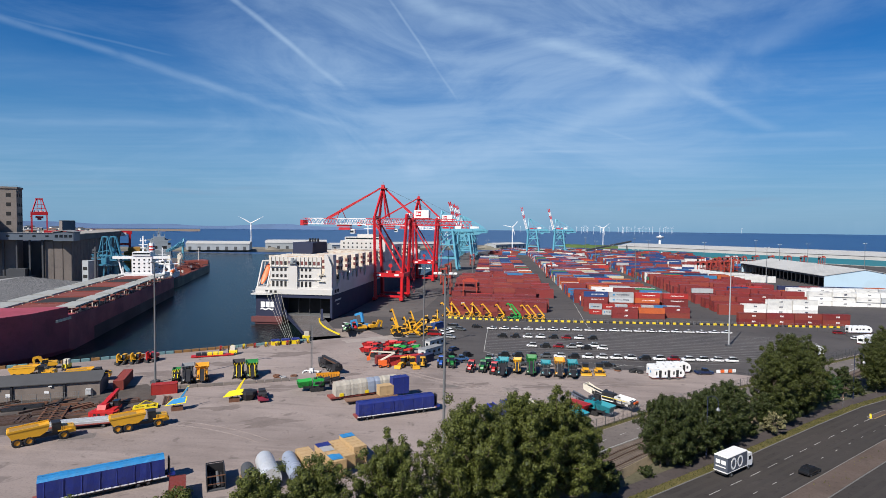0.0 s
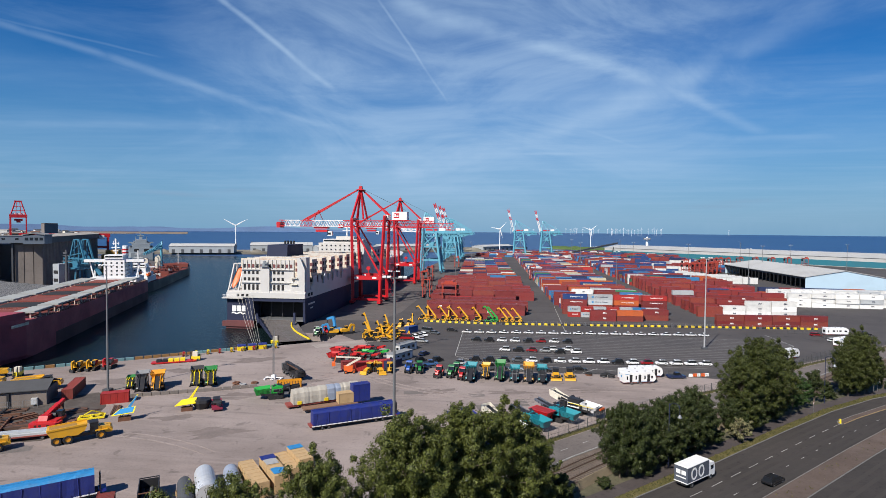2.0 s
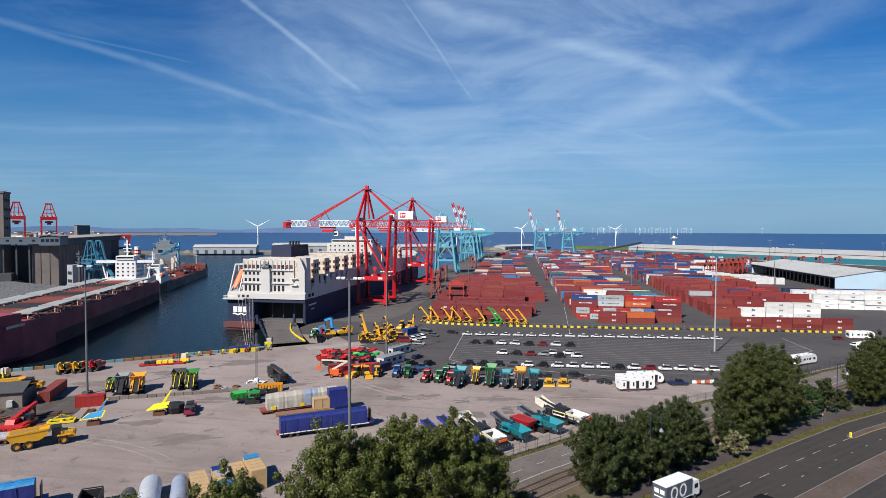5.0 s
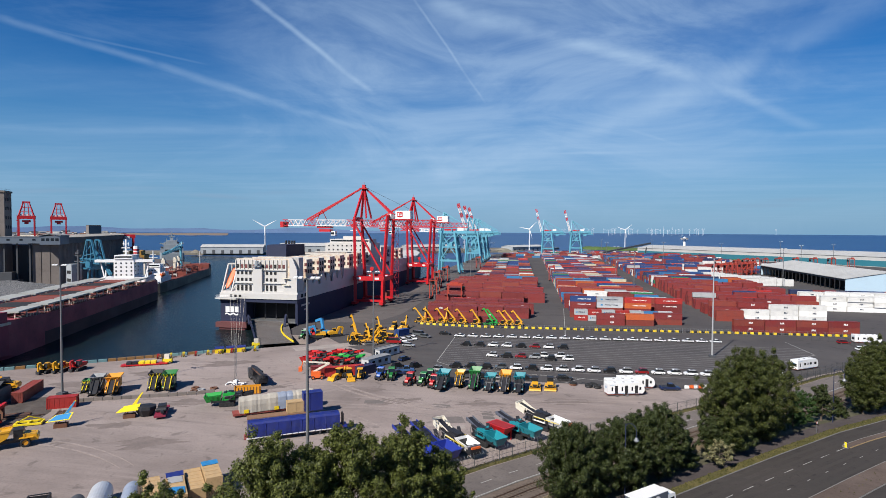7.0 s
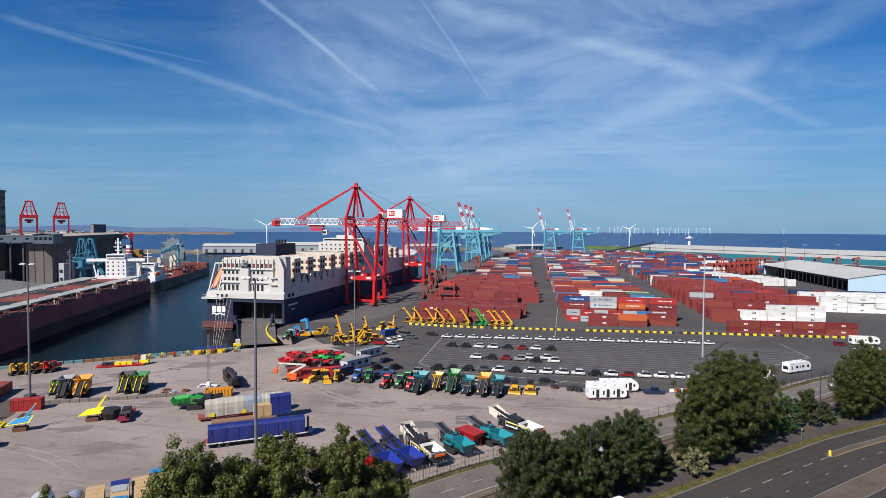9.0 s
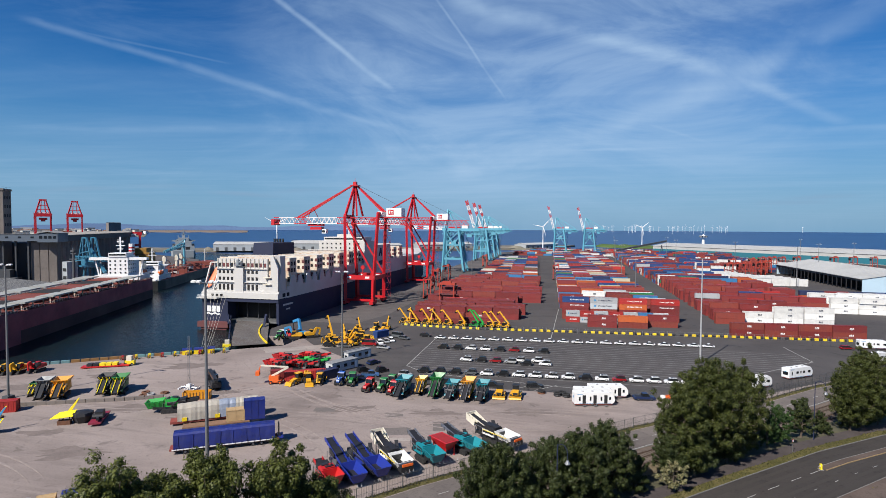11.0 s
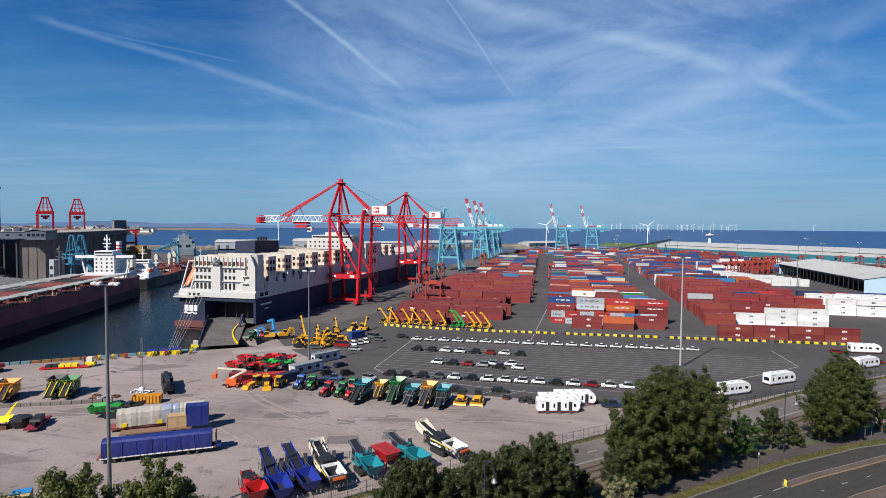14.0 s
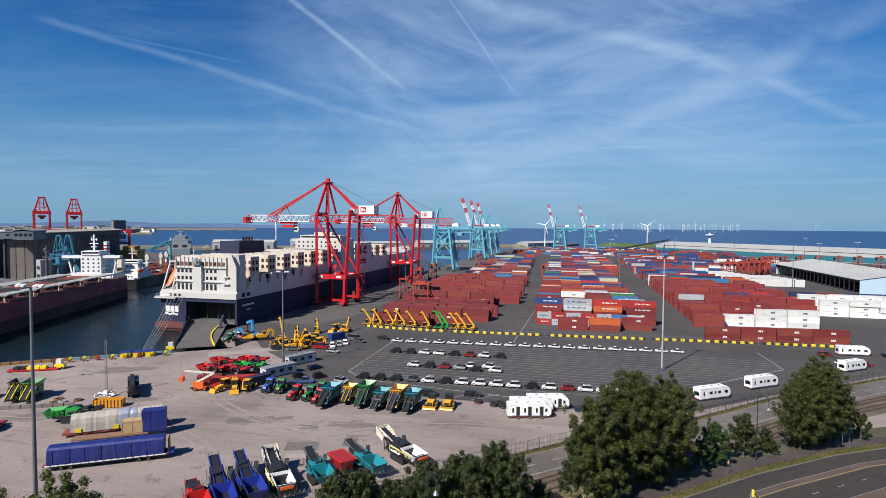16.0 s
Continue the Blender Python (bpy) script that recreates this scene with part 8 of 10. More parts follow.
def screener(x, y, rz, paint, label, length=13.0, belt=black, hopper=True, high=4.2, tail_paint=None, group="tracked crushers and screeners", engine=True, core=None):
    """A tracked screening plant: hopper low at the front (+x), conveyor rising to the back."""
    c = place("screening_plant", x, y, rz, label, "screening plant", group)
    a = length / 2
    tracks(c, length * 0.34, 2.3, 0.95, 0.55, 0.4)
    part("chassis", Shape().box(-a * 0.62, a * 0.72, -1.0, 1.0, 0.95, 1.5), black, c)
    hx0, hx1 = a * 0.34, a * 0.98
    hp = part("hopper", Shape().prism([(hx0, 1.3), (hx1 - 0.5, 1.1), (hx1 - 0.4, 1.35), (hx0, 1.55)], "y", -0.8, 0.8), black, c)
    for sy in (-1, 1):
        part("hopper_side", Shape().add([(hx0, sy * 0.75, 1.4), (hx1 - 0.5, sy * 0.75, 1.2), (hx1, sy * 1.45, 2.75), (hx0 - 0.2, sy * 1.45, 3.05), (hx0, sy * 0.87, 1.4), (hx1 - 0.5, sy * 0.87, 1.2), (hx1, sy * 1.57, 2.75), (hx0 - 0.2, sy * 1.57, 3.05)], HEX), paint, hp)
        for k in range(3):
            f = 0.2 + 0.3 * k
            part("stiffener", Shape().beam((hx0 + (hx1 - hx0) * f, sy * 0.92, 1.5), (hx0 + (hx1 - hx0) * f, sy * 1.6, 2.8), 0.12), paint, hp)
    part("hopper_end", Shape().add([(hx1 - 0.5, -0.8, 1.15), (hx1 - 0.5, 0.8, 1.15), (hx1 + 0.05, 1.5, 2.7), (hx1 + 0.05, -1.5, 2.7), (hx1 - 0.4, -0.8, 1.15), (hx1 - 0.4, 0.8, 1.15), (hx1 + 0.15, 1.5, 2.7), (hx1 + 0.15, -1.5, 2.7)], HEX), paint, hp)
    part("hopper_back", Shape().add([(hx0, -0.8, 1.4), (hx0, 0.8, 1.4), (hx0 - 0.2, 1.45, 3.0), (hx0 - 0.2, -1.45, 3.0), (hx0 + 0.1, -0.8, 1.4), (hx0 + 0.1, 0.8, 1.4), (hx0 - 0.1, 1.45, 3.0), (hx0 - 0.1, -1.45, 3.0)], HEX), paint, hp)
    if engine:
        part("engine_box", Shape().prism([(-a * 0.26, 1.5), (a * 0.26, 1.5), (a * 0.24, 3.1), (-a * 0.05, 3.35), (-a * 0.26, 3.0)], "y", -1.12, 1.12), core or paint, c)
        part("engine_grille", Shape().box(-a * 0.16, a * 0.16, -1.16, 1.16, 1.8, 2.6), black, c)
        part("engine_hatch", Shape().box(-a * 0.2, a * 0.02, -0.9, 0.3, 3.2, 3.42).box(a * 0.06, a * 0.2, -0.5, 0.9, 3.1, 3.3), black, c)
    else:
        part("power_pack", Shape().box(-a * 0.2, a * 0.25, 0.85, 1.35, 1.2, 2.3), core or paint, c)
    rails = Shape()
    for sy in (-1.5, 1.5):
        rails.beam((-a * 0.55, sy, 2.9), (a * 0.3, sy, 2.5), 0.07).beam((-a * 0.55, sy, 1.6), (-a * 0.55, sy, 2.9), 0.07).beam((-a * 0.1, sy, 1.6), (-a * 0.1, sy, 2.7), 0.07).beam((a * 0.3, sy, 1.6), (a * 0.3, sy, 2.5), 0.07)
    part("side_rail", rails, steel_grey, c)
    for sy in (-1.0, 1.0):
        rams = Shape()
        rams.beam((-a * 0.2, sy, 1.4), (-a * 0.62, sy * 0.8, high * 0.78), 0.13).beam((a * 0.5, sy * 1.1, 1.0), (a * 0.85, sy * 1.1, 2.2), 0.12)
        part("hydraulic_ram", rams, black, c)
    ties = Shape()
    for k in range(7):
        f = 0.25 + k * 0.12
        ties.beam((a * 0.3 - a * 1.32 * f, -0.85, 1.75 + (high - 1.6) * f - 0.1), (a * 0.3 - a * 1.32 * f, 0.85, 1.75 + (high - 1.6) * f - 0.1), 0.1, 0.5)
    part("conveyor_tie", ties, black, c)
    part("screen_box", Shape().prism([(-a * 0.58, 2.1), (-a * 0.28, 1.7), (-a * 0.26, 2.9), (-a * 0.56, 3.3)], "y", -1.05, 1.05), black, c)
    part("tank", Shape().box(-a * 0.5, -a * 0.3, 1.06, 1.4, 1.1, 1.9), steel_grey, c)
    part("exhaust_pipe", Shape().tube((a * 0.1, 0.6, 3.2), (a * 0.1, 0.6, 3.8), 0.09), black, c)
    conv = part("conveyor", Shape().beam((a * 0.3, 0, 1.6), (-a * 1.02, 0, high), 1.5, 0.32), tail_paint or paint, c)
    part("belt", Shape().beam((a * 0.3, 0, 1.86), (-a * 1.0, 0, high + 0.24), 1.05, 0.12), belt, conv)
    for sy in (-0.78, 0.78):
        part("conveyor_side", Shape().beam((a * 0.2, sy, 1.95), (-a * 1.02, sy, high + 0.28), 0.1, 0.55), tail_paint or paint, conv)
    for sy in (-0.7, 0.7):
        part("conveyor_prop", Shape().beam((-a * 0.55, sy, 1.2), (-a * 0.7, sy, high * 0.8), 0.14), black, c)
    part("side_conveyor", Shape().beam((a * 0.0, 1.2, 1.5), (-a * 0.34, 2.0, 3.3), 0.7, 0.2), black, c)
    part("walkway", Shape().box(-a * 0.2, a * 0.3, -1.75, -1.2, 1.75, 1.83).beam((-a * 0.2, -1.72, 2.7), (a * 0.3, -1.72, 2.7), 0.06).beam((-a * 0.2, -1.72, 1.8), (-a * 0.2, -1.72, 2.7), 0.06).beam((a * 0.3, -1.72, 1.8), (a * 0.3, -1.72, 2.7), 0.06), paint, c)
    return c


screener(1.5, 120.2, -47, royal, "royal blue tracked stockpiler with a long conveyor", 14.8, black, True, 3.6, engine=False)
screener(4.5, 123.2, -45, royal, "royal blue tracked stockpiler with a long conveyor", 14.6, black, True, 3.6, engine=False)
screener(0.4, 115.8, -42, red, "red tracked screener behind the fence", 7.4, black, True, 2.8)


def white_crusher(x, y, rz, label):
    c = screener(x, y, rz, white, label, 12.4, black, True, 3.7, cream, core=black)
    part("handrail", Shape().beam((-1, 1.7, 2.6), (5.5, 1.7, 2.6), 0.09).beam((-1, 1.7, 2.0), (5.5, 1.7, 2.0), 0.07).beam((-1, -1.8, 2.6), (5.5, -1.8, 2.6), 0.09).beam((-1, 1.7, 1.0), (-1, 1.7, 2.6), 0.09).beam((2.3, 1.7, 1.0), (2.3, 1.7, 2.6), 0.09).beam((5.5, 1.7, 1.0), (5.5, 1.7, 2.6), 0.09), bright_yellow, c)
    hood = part("feed_hood", Shape().prism([(-6.2, 3.0), (-4.4, 2.3), (-4.2, 2.45), (-6.1, 3.2)], "y", -1.3, 1.3), cream, c)
    for sy in (-1.3, 1.3):
        part("hood_side", Shape().prism([(-6.4, 3.0), (-4.2, 2.3), (-3.9, 3.3), (-6.6, 4.4)], "y", sy - 0.06, sy + 0.06), cream, hood)
    part("hood_end", Shape().prism([(-6.5, 3.0), (-6.35, 3.0), (-6.5, 4.4), (-6.65, 4.4)], "y", -1.3, 1.3), cream, hood)
    for k in range(5):
        part("hood_rib", Shape().box(-6.3 + k * 0.5, -6.2 + k * 0.5, 1.36, 1.46, 3.0 - k * 0.15, 4.2 - k * 0.2), cream, hood)
    for k in range(6):
        part("roller_post", Shape().box(-3.6 + k * 1.5, -3.45 + k * 1.5, -1.5, -1.38, 1.0, 2.4).box(-3.6 + k * 1.5, -3.45 + k * 1.5, 1.38, 1.5, 1.0, 2.4), black, c)
    part("deck_belt", Shape().prism([(-1.6, 3.44), (1.5, 3.2), (1.5, 3.3), (-1.6, 3.54)], "y", -0.6, 0.6), black, c)
    # added black boxes imitate the shade in the gaps between the units
    part("gap_shadow", Shape().box(-2.6, -1.9, -1.3, 1.3, 1.4, 2.9).box(1.7, 2.3, -1.3, 1.3, 1.4, 2.5), black, c)
    part("hood", Shape().prism([(5.4, 1.2), (6.9, 1.2), (6.9, 2.2), (5.4, 2.5)], "y", -1.2, 1.2), black, c)
    part("red_panel", Shape().box(6.7, 6.95, -1.0, 1.0, 2.2, 2.6), orange, c)
    return c


white_crusher(8.4, 125.8, -48, "white tracked screener with yellow handrails")
screener(13.8, 129.2, -46, teal, "teal tracked jaw crusher with a folded conveyor", 10.4, black, True, 3.6, material("folded_steel_grey", (0.17, 0.19, 0.24), 0.5, 0.3))
screener(20.0, 134.6, -37, teal, "teal tracked jaw crusher with a folded conveyor", 10.8, black, True, 3.6, bpy.data.materials["folded_steel_grey"])
bin_ = place("feed_hopper", 16.6, 132.9, -40, "bright red steel feed hopper between the crushers", "hopper")
part("bin", Shape().loft([[(sx * k, sy * w, z) for sx, sy in ((-1, -1), (1, -1), (1, 1), (-1, 1))] for k, w, z in ((1.2, 0.7, 0.9), (2.6, 1.5, 2.7), (2.7, 1.6, 2.9))]), red, bin_)
part("mouth", Shape().box(-2.3, 2.3, -1.2, 1.2, 2.86, 2.94), material("dull_red_steel", (0.38, 0.02, 0.02), 0.6), bin_)
part("leg", Shape().box(-2.0, -1.8, -1.1, -0.9, 0, 2.0).box(1.8, 2.0, -1.1, -0.9, 0, 2.0).box(-2.0, -1.8, 0.9, 1.1, 0, 2.0).box(1.8, 2.0, 0.9, 1.1, 0, 2.0), red, bin_)
white_crusher(25.0, 140.6, -38, "cream tracked screener with a raised hood")
def shredder(x, y, rz, paint, core, label, length=8.0, width=3.2, high=4.3, stripe=None):
    """A compact tracked machine: a discharge belt slopes down to the front (+x), a flared hopper stands behind."""
    c = place("shredding_machine", x, y, rz, label, "shredder", "tracked crushers and screeners")
    a, w = length / 2, width / 2
    tracks(c, length * 0.52, width * 0.74, 0.95, 0.5, -0.3)
    part("chassis", Shape().box(-a * 0.85, a * 0.7, -w * 0.45, w * 0.45, 0.85, 1.3), black, c)
    body = part("body", Shape().prism([(-a * 0.9, 1.3), (a * 0.42, 1.3), (a * 0.5, 1.7), (a * 0.42, 2.5), (a * 0.1, high * 0.72), (-a * 0.9, high * 0.72)], "y", -w * 0.72, w * 0.72), core, c)
    for sy in (-1, 1):
        part("side_panel", Shape().box(-a * 0.75, -a * 0.15, sy * w * 0.76 - 0.05, sy * w * 0.76 + 0.05, 1.4, high * 0.66), paint, body)
        part("side_panel", Shape().box(-a * 0.08, a * 0.34, sy * w * 0.76 - 0.05, sy * w * 0.76 + 0.05, 1.4, 2.4), paint, body)
    part("engine_grille", Shape().box(a * 0.44, a * 0.53, -w * 0.62, -w * 0.22, 1.5, 2.3).box(a * 0.44, a * 0.53, w * 0.22, w * 0.62, 1.5, 2.3), black, body)
    part("bumper", Shape().box(a * 0.5, a * 0.62, -w * 0.8, w * 0.8, 1.0, 1.45), paint, c)
    conv = part("conveyor", Shape().beam((a * 1.0, 0, 1.0), (-a * 0.1, 0, high * 0.84), width * 0.34, 0.3), black, c)
    for sy in (-1, 1):
        part("conveyor_side", Shape().beam((a * 1.0, sy * width * 0.19, 1.15), (-a * 0.1, sy * width * 0.19, high * 0.88), 0.14, 0.5), stripe or paint, conv)
        part("strut", Shape().beam((a * 0.55, sy * w * 0.7, 1.3), (a * 0.1, sy * w * 0.8, high * 0.8), 0.16), black, c)
        part("outrigger", Shape().beam((a * 0.35, sy * w * 0.8, 1.2), (a * 0.4, sy * w * 1.0, 0.1), 0.18).box(a * 0.3, a * 0.5, sy * w - 0.2, sy * w + 0.2, 0, 0.1), black, c)
    hop = part("hopper", Shape().loft([[(-a * 0.42 + sx * k, sy * q, z) for sx, sy in ((-1, -1), (1, -1), (1, 1), (-1, 1))] for k, q, z in ((a * 0.4, w * 0.66, high * 0.70), (a * 0.56, w, high * 0.98), (a * 0.53, w * 0.95, high), (a * 0.36, w * 0.58, high * 0.76))]), paint, c)
    part("hopper_mouth", Shape().box(-a * 0.74, -a * 0.1, -w * 0.52, w * 0.52, high * 0.765, high * 0.785), dark_hole, hop)
    for k in range(4):
        yy = -w * 0.75 + k * w * 0.5
        part("stiffener", Shape().beam((-a * 0.02 + 0.03, yy * 0.68, high * 0.71), (a * 0.14 + 0.03, yy, high * 0.97), 0.12), stripe or paint, hop)
    part("exhaust_pipe", Shape().tube((a * 0.16, w * 0.55, 2.4), (a * 0.16, w * 0.55, high * 0.9), 0.09), steel_grey, c)
    part("walkway_rail", Shape().beam((-a * 0.7, -w * 0.95, 2.5), (a * 0.3, -w * 0.95, 2.5), 0.06).beam((-a * 0.7, -w * 0.95, 1.4), (-a * 0.7, -w * 0.95, 2.5), 0.06).beam((a * 0.3, -w * 0.95, 1.4), (a * 0.3, -w * 0.95, 2.5), 0.06), stripe or steel_grey, c)
    part("headlamp", Shape().box(a * 0.62, a * 0.65, -w * 0.7, -w * 0.5, 1.12, 1.32).box(a * 0.62, a * 0.65, w * 0.5, w * 0.7, 1.12, 1.32), white, c)
    return c


for x, y, p, co, l, w, h, st, lab in ((-1.6, 166.0, teal, black, 9.5, 3.3, 4.2, black, "black and teal tracked screener in the machine line"), (2.6, 168.6, yellow, black, 6.0, 2.6, 4.0, None, "small yellow shredder in the machine line"), (6.8, 168.2, green, black, 9.0, 3.2, 4.8, None, "green tracked screener in the machine line"),
                                      (11.0, 167.4, teal, black, 8.5, 3.0, 3.6, steel_grey, "teal tracked screener in the machine line"), (15.0, 167.6, amber, black, 9.5, 3.2, 4.4, steel_grey, "amber tracked screener in the machine line"), (18.8, 167.4, teal, black, 9.0, 3.0, 4.0, black, "teal and black tracked screener in the machine line")):
    shredder(x, y, -92, p, co, lab, l, w, h, st)
for x, y, r, p, co, l, w, h, st, lab in ((-91.3, 144.0, -62, green, black, 5.0, 2.2, 3.2, bright_yellow, "small green and yellow crusher on the yard"), (-87.3, 143.0, -60, steel_grey, black, 7.5, 3.3, 4.6, black, "black and grey tracked screener on the yard"), (-84.1, 144.7, -60, amber, amber, 8.5, 3.7, 4.3, amber, "amber tracked crusher on the yard"),
                                         (-76.2, 150.3, -62, black, black, 8.5, 3.4, 4.3, bright_yellow, "black and yellow tracked screener on the yard"), (-72.6, 151.0, -62, green, black, 8.5, 3.5, 4.2, bright_yellow, "green and yellow tracked screener on the yard")):
    shredder(x, y, r, p, co, lab, l, w, h, st)
screener(-2.6, 171.5, -92, teal, "teal tracked machine behind the line", 6.0, black, True, 2.6)
screener(-49.5, 141.6, 205, lime, "bright green tracked screener with black conveyors", 11.0, black, True, 2.6, black)
for x, y, r, p, lab in ((-45.5, 188.5, 160, red, "red tracked screener behind the cabins"), (-38.0, 192.5, 165, red, "red tracked screener behind the cabins"), (-35.5, 186.0, 170, lime, "green tracked screener between red ones"), (-44.0, 181.0, 165, red, "red tracked screener beside the containers"), (-37.0, 181.5, 160, red, "red tracked crusher beside the containers")):
    screener(x, y, r, p, lab, 11.0, black, True, 3.2)


def dozer(x, y, rz, label):
    c = place("bulldozer", x, y, rz, label, "bulldozer", "yellow bulldozers")
    tracks(c, 3.6, 2.2, 1.0, 0.6)
    part("body", Shape().prism([(-1.6, 1.0), (2.0, 1.0), (2.1, 1.7), (0.4, 2.0), (-1.6, 1.9)], "y", -0.8, 0.8), yellow, c)
    cab = part("cab", Shape().box(-1.2, 0.3, -0.8, 0.8, 1.9, 3.0), glass, c)
    part("cab_roof", Shape().box(-1.3, 0.4, -0.9, 0.9, 2.98, 3.12), black, cab)
    part("blade", Shape().prism([(2.5, 0.1), (2.9, 0.15), (2.7, 0.5), (2.85, 0.95), (2.5, 0.9)], "y", -1.55, 1.55), yellow, c)
    part("radiator", Shape().box(2.0, 2.12, -0.6, 0.6, 1.15, 1.65), black, c)
    for sy in (-1, 1):
        part("fender", Shape().box(-1.6, 1.2, sy * 1.1 - 0.3, sy * 1.1 + 0.3, 1.02, 1.14), yellow, c)
    part("push_arm", Shape().box(0, 2.6, -1.55, -1.4, 0.5, 0.8).box(0, 2.6, 1.4, 1.55, 0.5, 0.8), yellow, c)
    return c


d0 = dozer(22.9, 170.6, -90, "yellow bulldozer in the machine line")
copy_thing(d0, pose(26.9, 171.2, 0, 0, 0, -90))


# ---- caravans ----
def caravan(x, y, rz, length, label, doors=3):
    c = place("caravan", x, y, rz, label, "caravan", "white caravans")
    a = length / 2
    part("body", Shape().prism([(-a, 0.55), (a - 0.5, 0.55), (a, 1.1), (a, 1.9), (a - 0.35, 2.7), (a - 1.2, 3.25), (-a + 0.1, 3.25), (-a, 3.1)], "y", -1.2, 1.2), white, c)
    part("skirt", Shape().box(-a + 0.05, a - 0.55, -1.12, 1.12, 0.35, 0.56), brick_red, c)
    wheels(c, [(sx, sy) for sx in (-0.5, 0.5) for sy in (-1.05, 1.05)], 0.36, 0.25)
    part("tow_bar", Shape().beam((a - 0.3, -0.5, 0.5), (a + 1.4, 0, 0.5), 0.1).beam((a - 0.3, 0.5, 0.5), (a + 1.4, 0, 0.5), 0.1).box(a + 0.3, a + 0.9, -0.3, 0.3, 0.5, 0.9), black, c)
    for k in range(doors):
        x0 = -a + length * (0.2 + 0.27 * k)
        d = part("door", Shape().box(x0 - 0.05, x0 + 0.75, -1.23, -1.2, 0.6, 2.65), white if doors == 1 else black, c)
        if doors > 1:
            part("step", Shape().box(x0, x0 + 0.7, -1.9, -1.25, 0.22, 0.28).box(x0, x0 + 0.06, -1.9, -1.25, 0, 0.25).box(x0 + 0.64, x0 + 0.7, -1.9, -1.25, 0, 0.25), steel_grey, d)
        part("window", Shape().box(x0 - 0.95, x0 - 0.55, -1.23, -1.2, 1.3, 2.3), glass, c)
    if doors == 1:
        for f, w in ((0.30, 0.9), (0.47, 0.4), (0.58, 0.9), (0.80, 0.7)):
            part("window", Shape().box(-a + length * f, -a + length * f + w, -1.23, -1.2, 1.6, 2.25), car_glass, c)
        part("end_panel", Shape().box(-a - 0.03, -a + 0.0, -0.8, 0.8, 1.3, 2.2), car_glass, c)
    part("window", Shape().box(a - 1.4, a - 0.9, -1.23, -1.2, 1.5, 2.2), glass, c)
    part("end_window", Shape().tube((-a - 0.02, 0, 2.1), (-a + 0.02, 0, 2.1), 0.32, n=12), sky_blue, c)
    for k in range(3):
        part("roof_vent", Shape().box(-a + length * (0.2 + 0.25 * k), -a + length * (0.2 + 0.25 * k) + 0.5, -0.25, 0.25, 3.25, 3.37), grey_plastic, c)
    part("trim", Shape().box(-a + 1, a - 1, -1.225, -1.2, 0.62, 0.68).box(-a + 0.6, -a + 2.0, -1.225, -1.2, 2.8, 2.9), sky_blue, c)
    return c


cv = caravan(45.8, 169.6, 15, 9.8, "long white caravan with three open doorways and steps")
copy_thing(cv, pose(46.0, 173.2, 0, 0, 0, 14))
copy_thing(cv, pose(49.6, 176.6, 0, 0, 0, 14))
cv2 = caravan(89.3, 194.6, 33, 9.6, "long white caravan parked inside the fence", 1)
for x, y, r in ((104.6, 208.8, 34), (137.2, 235.5, 35), (147.0, 258.5, 4)):
    copy_thing(cv2, pose(x, y, 0, 0, 0, r))


# ---- sheeted loads and trailers ----
def sheeted_trailer(x, y, rz, length, top_mat, side_mat, label, height=4.1):
    c = place("trailer", x, y, rz, label, "trailer", "sheeted trailers")
    a = length / 2
    part("bed", Shape().box(-a - 0.7, a + 0.7, -1.3, 1.3, 0.85, 1.15), brick_red, c)
    part("rail", Shape().box(-a - 0.3, a + 0.3, -1.42, -1.3, 0.95, 1.15), white, c)
    side = Shape()
    n = int(length / 0.9)
    top_ring, out = [], []
    rr = random.Random(int(x * 7))
    for k in range(n + 1):
        xx = -a + length * k / n
        b = 0.04 * rr.uniform(-1, 1)
        out.append([(xx, -1.38 + b, 1.15), (xx, -1.42 + b * 1.5, 2.4), (xx, -1.34 + b, height - 0.45), (xx, -1.0, height - 0.12 + b), (xx, 0, height + b), (xx, 1.0, height - 0.12 + b), (xx, 1.34 + b, height - 0.45), (xx, 1.42 + b, 2.4), (xx, 1.38 + b, 1.15)])
    side.loft([r[:3] for r in out], close=False, caps=False)
    side.loft([r[6:] for r in out], close=False, caps=False)
    for r in (out[0], out[-1]):
        side.add(r, [tuple(range(9))])
    part("side_sheet", side, side_mat, c)
    part("top_sheet", Shape().loft([r[2:7] for r in out], close=False, caps=False), top_mat, c)
    for k in range(int(length / 2.4)):
        xx = -a + 0.9 + k * 2.4
        part("fold", Shape().beam((xx, -1.44, 1.25), (xx + rr.uniform(-0.25, 0.25), -1.37, height - 0.55), 0.10, 0.10), side_mat, c)
    part("ridge_seam", Shape().beam((-a, -0.02, height + 0.03), (a, 0.02, height + 0.03), 0.16, 0.06), top_mat, c)
    part("under_frame", Shape().box(-a, a, -1.0, 1.0, 0.55, 0.85), black, c)
    straps = Shape()
    for k in range(int(length / 1.15)):
        xx = -a + 0.5 + k * 1.15
        straps.beam((xx, -1.45, 0.9), (xx, -1.45, 1.5), 0.05)
    part("lashing", straps, black, c)
    for sx in (-a * 0.78, -a * 0.62, a * 0.55, a * 0.72):
        wheels(c, [(sx, -0.95), (sx, 0.95)], 0.42, 0.3)
    part("headboard", Shape().box(a + 0.75, a + 0.87, -1.1, 0.6, 1.4, 3.9).box(a + 0.65, a + 0.75, -1.1, -0.95, 1.4, 3.7).box(a + 0.65, a + 0.75, 0.4, 0.6, 1.4, 3.7), black, c)
    part("gooseneck", Shape().box(a + 0.5, a + 1.6, -1.0, 1.0, 0.9, 1.4), royal, c)
    return c


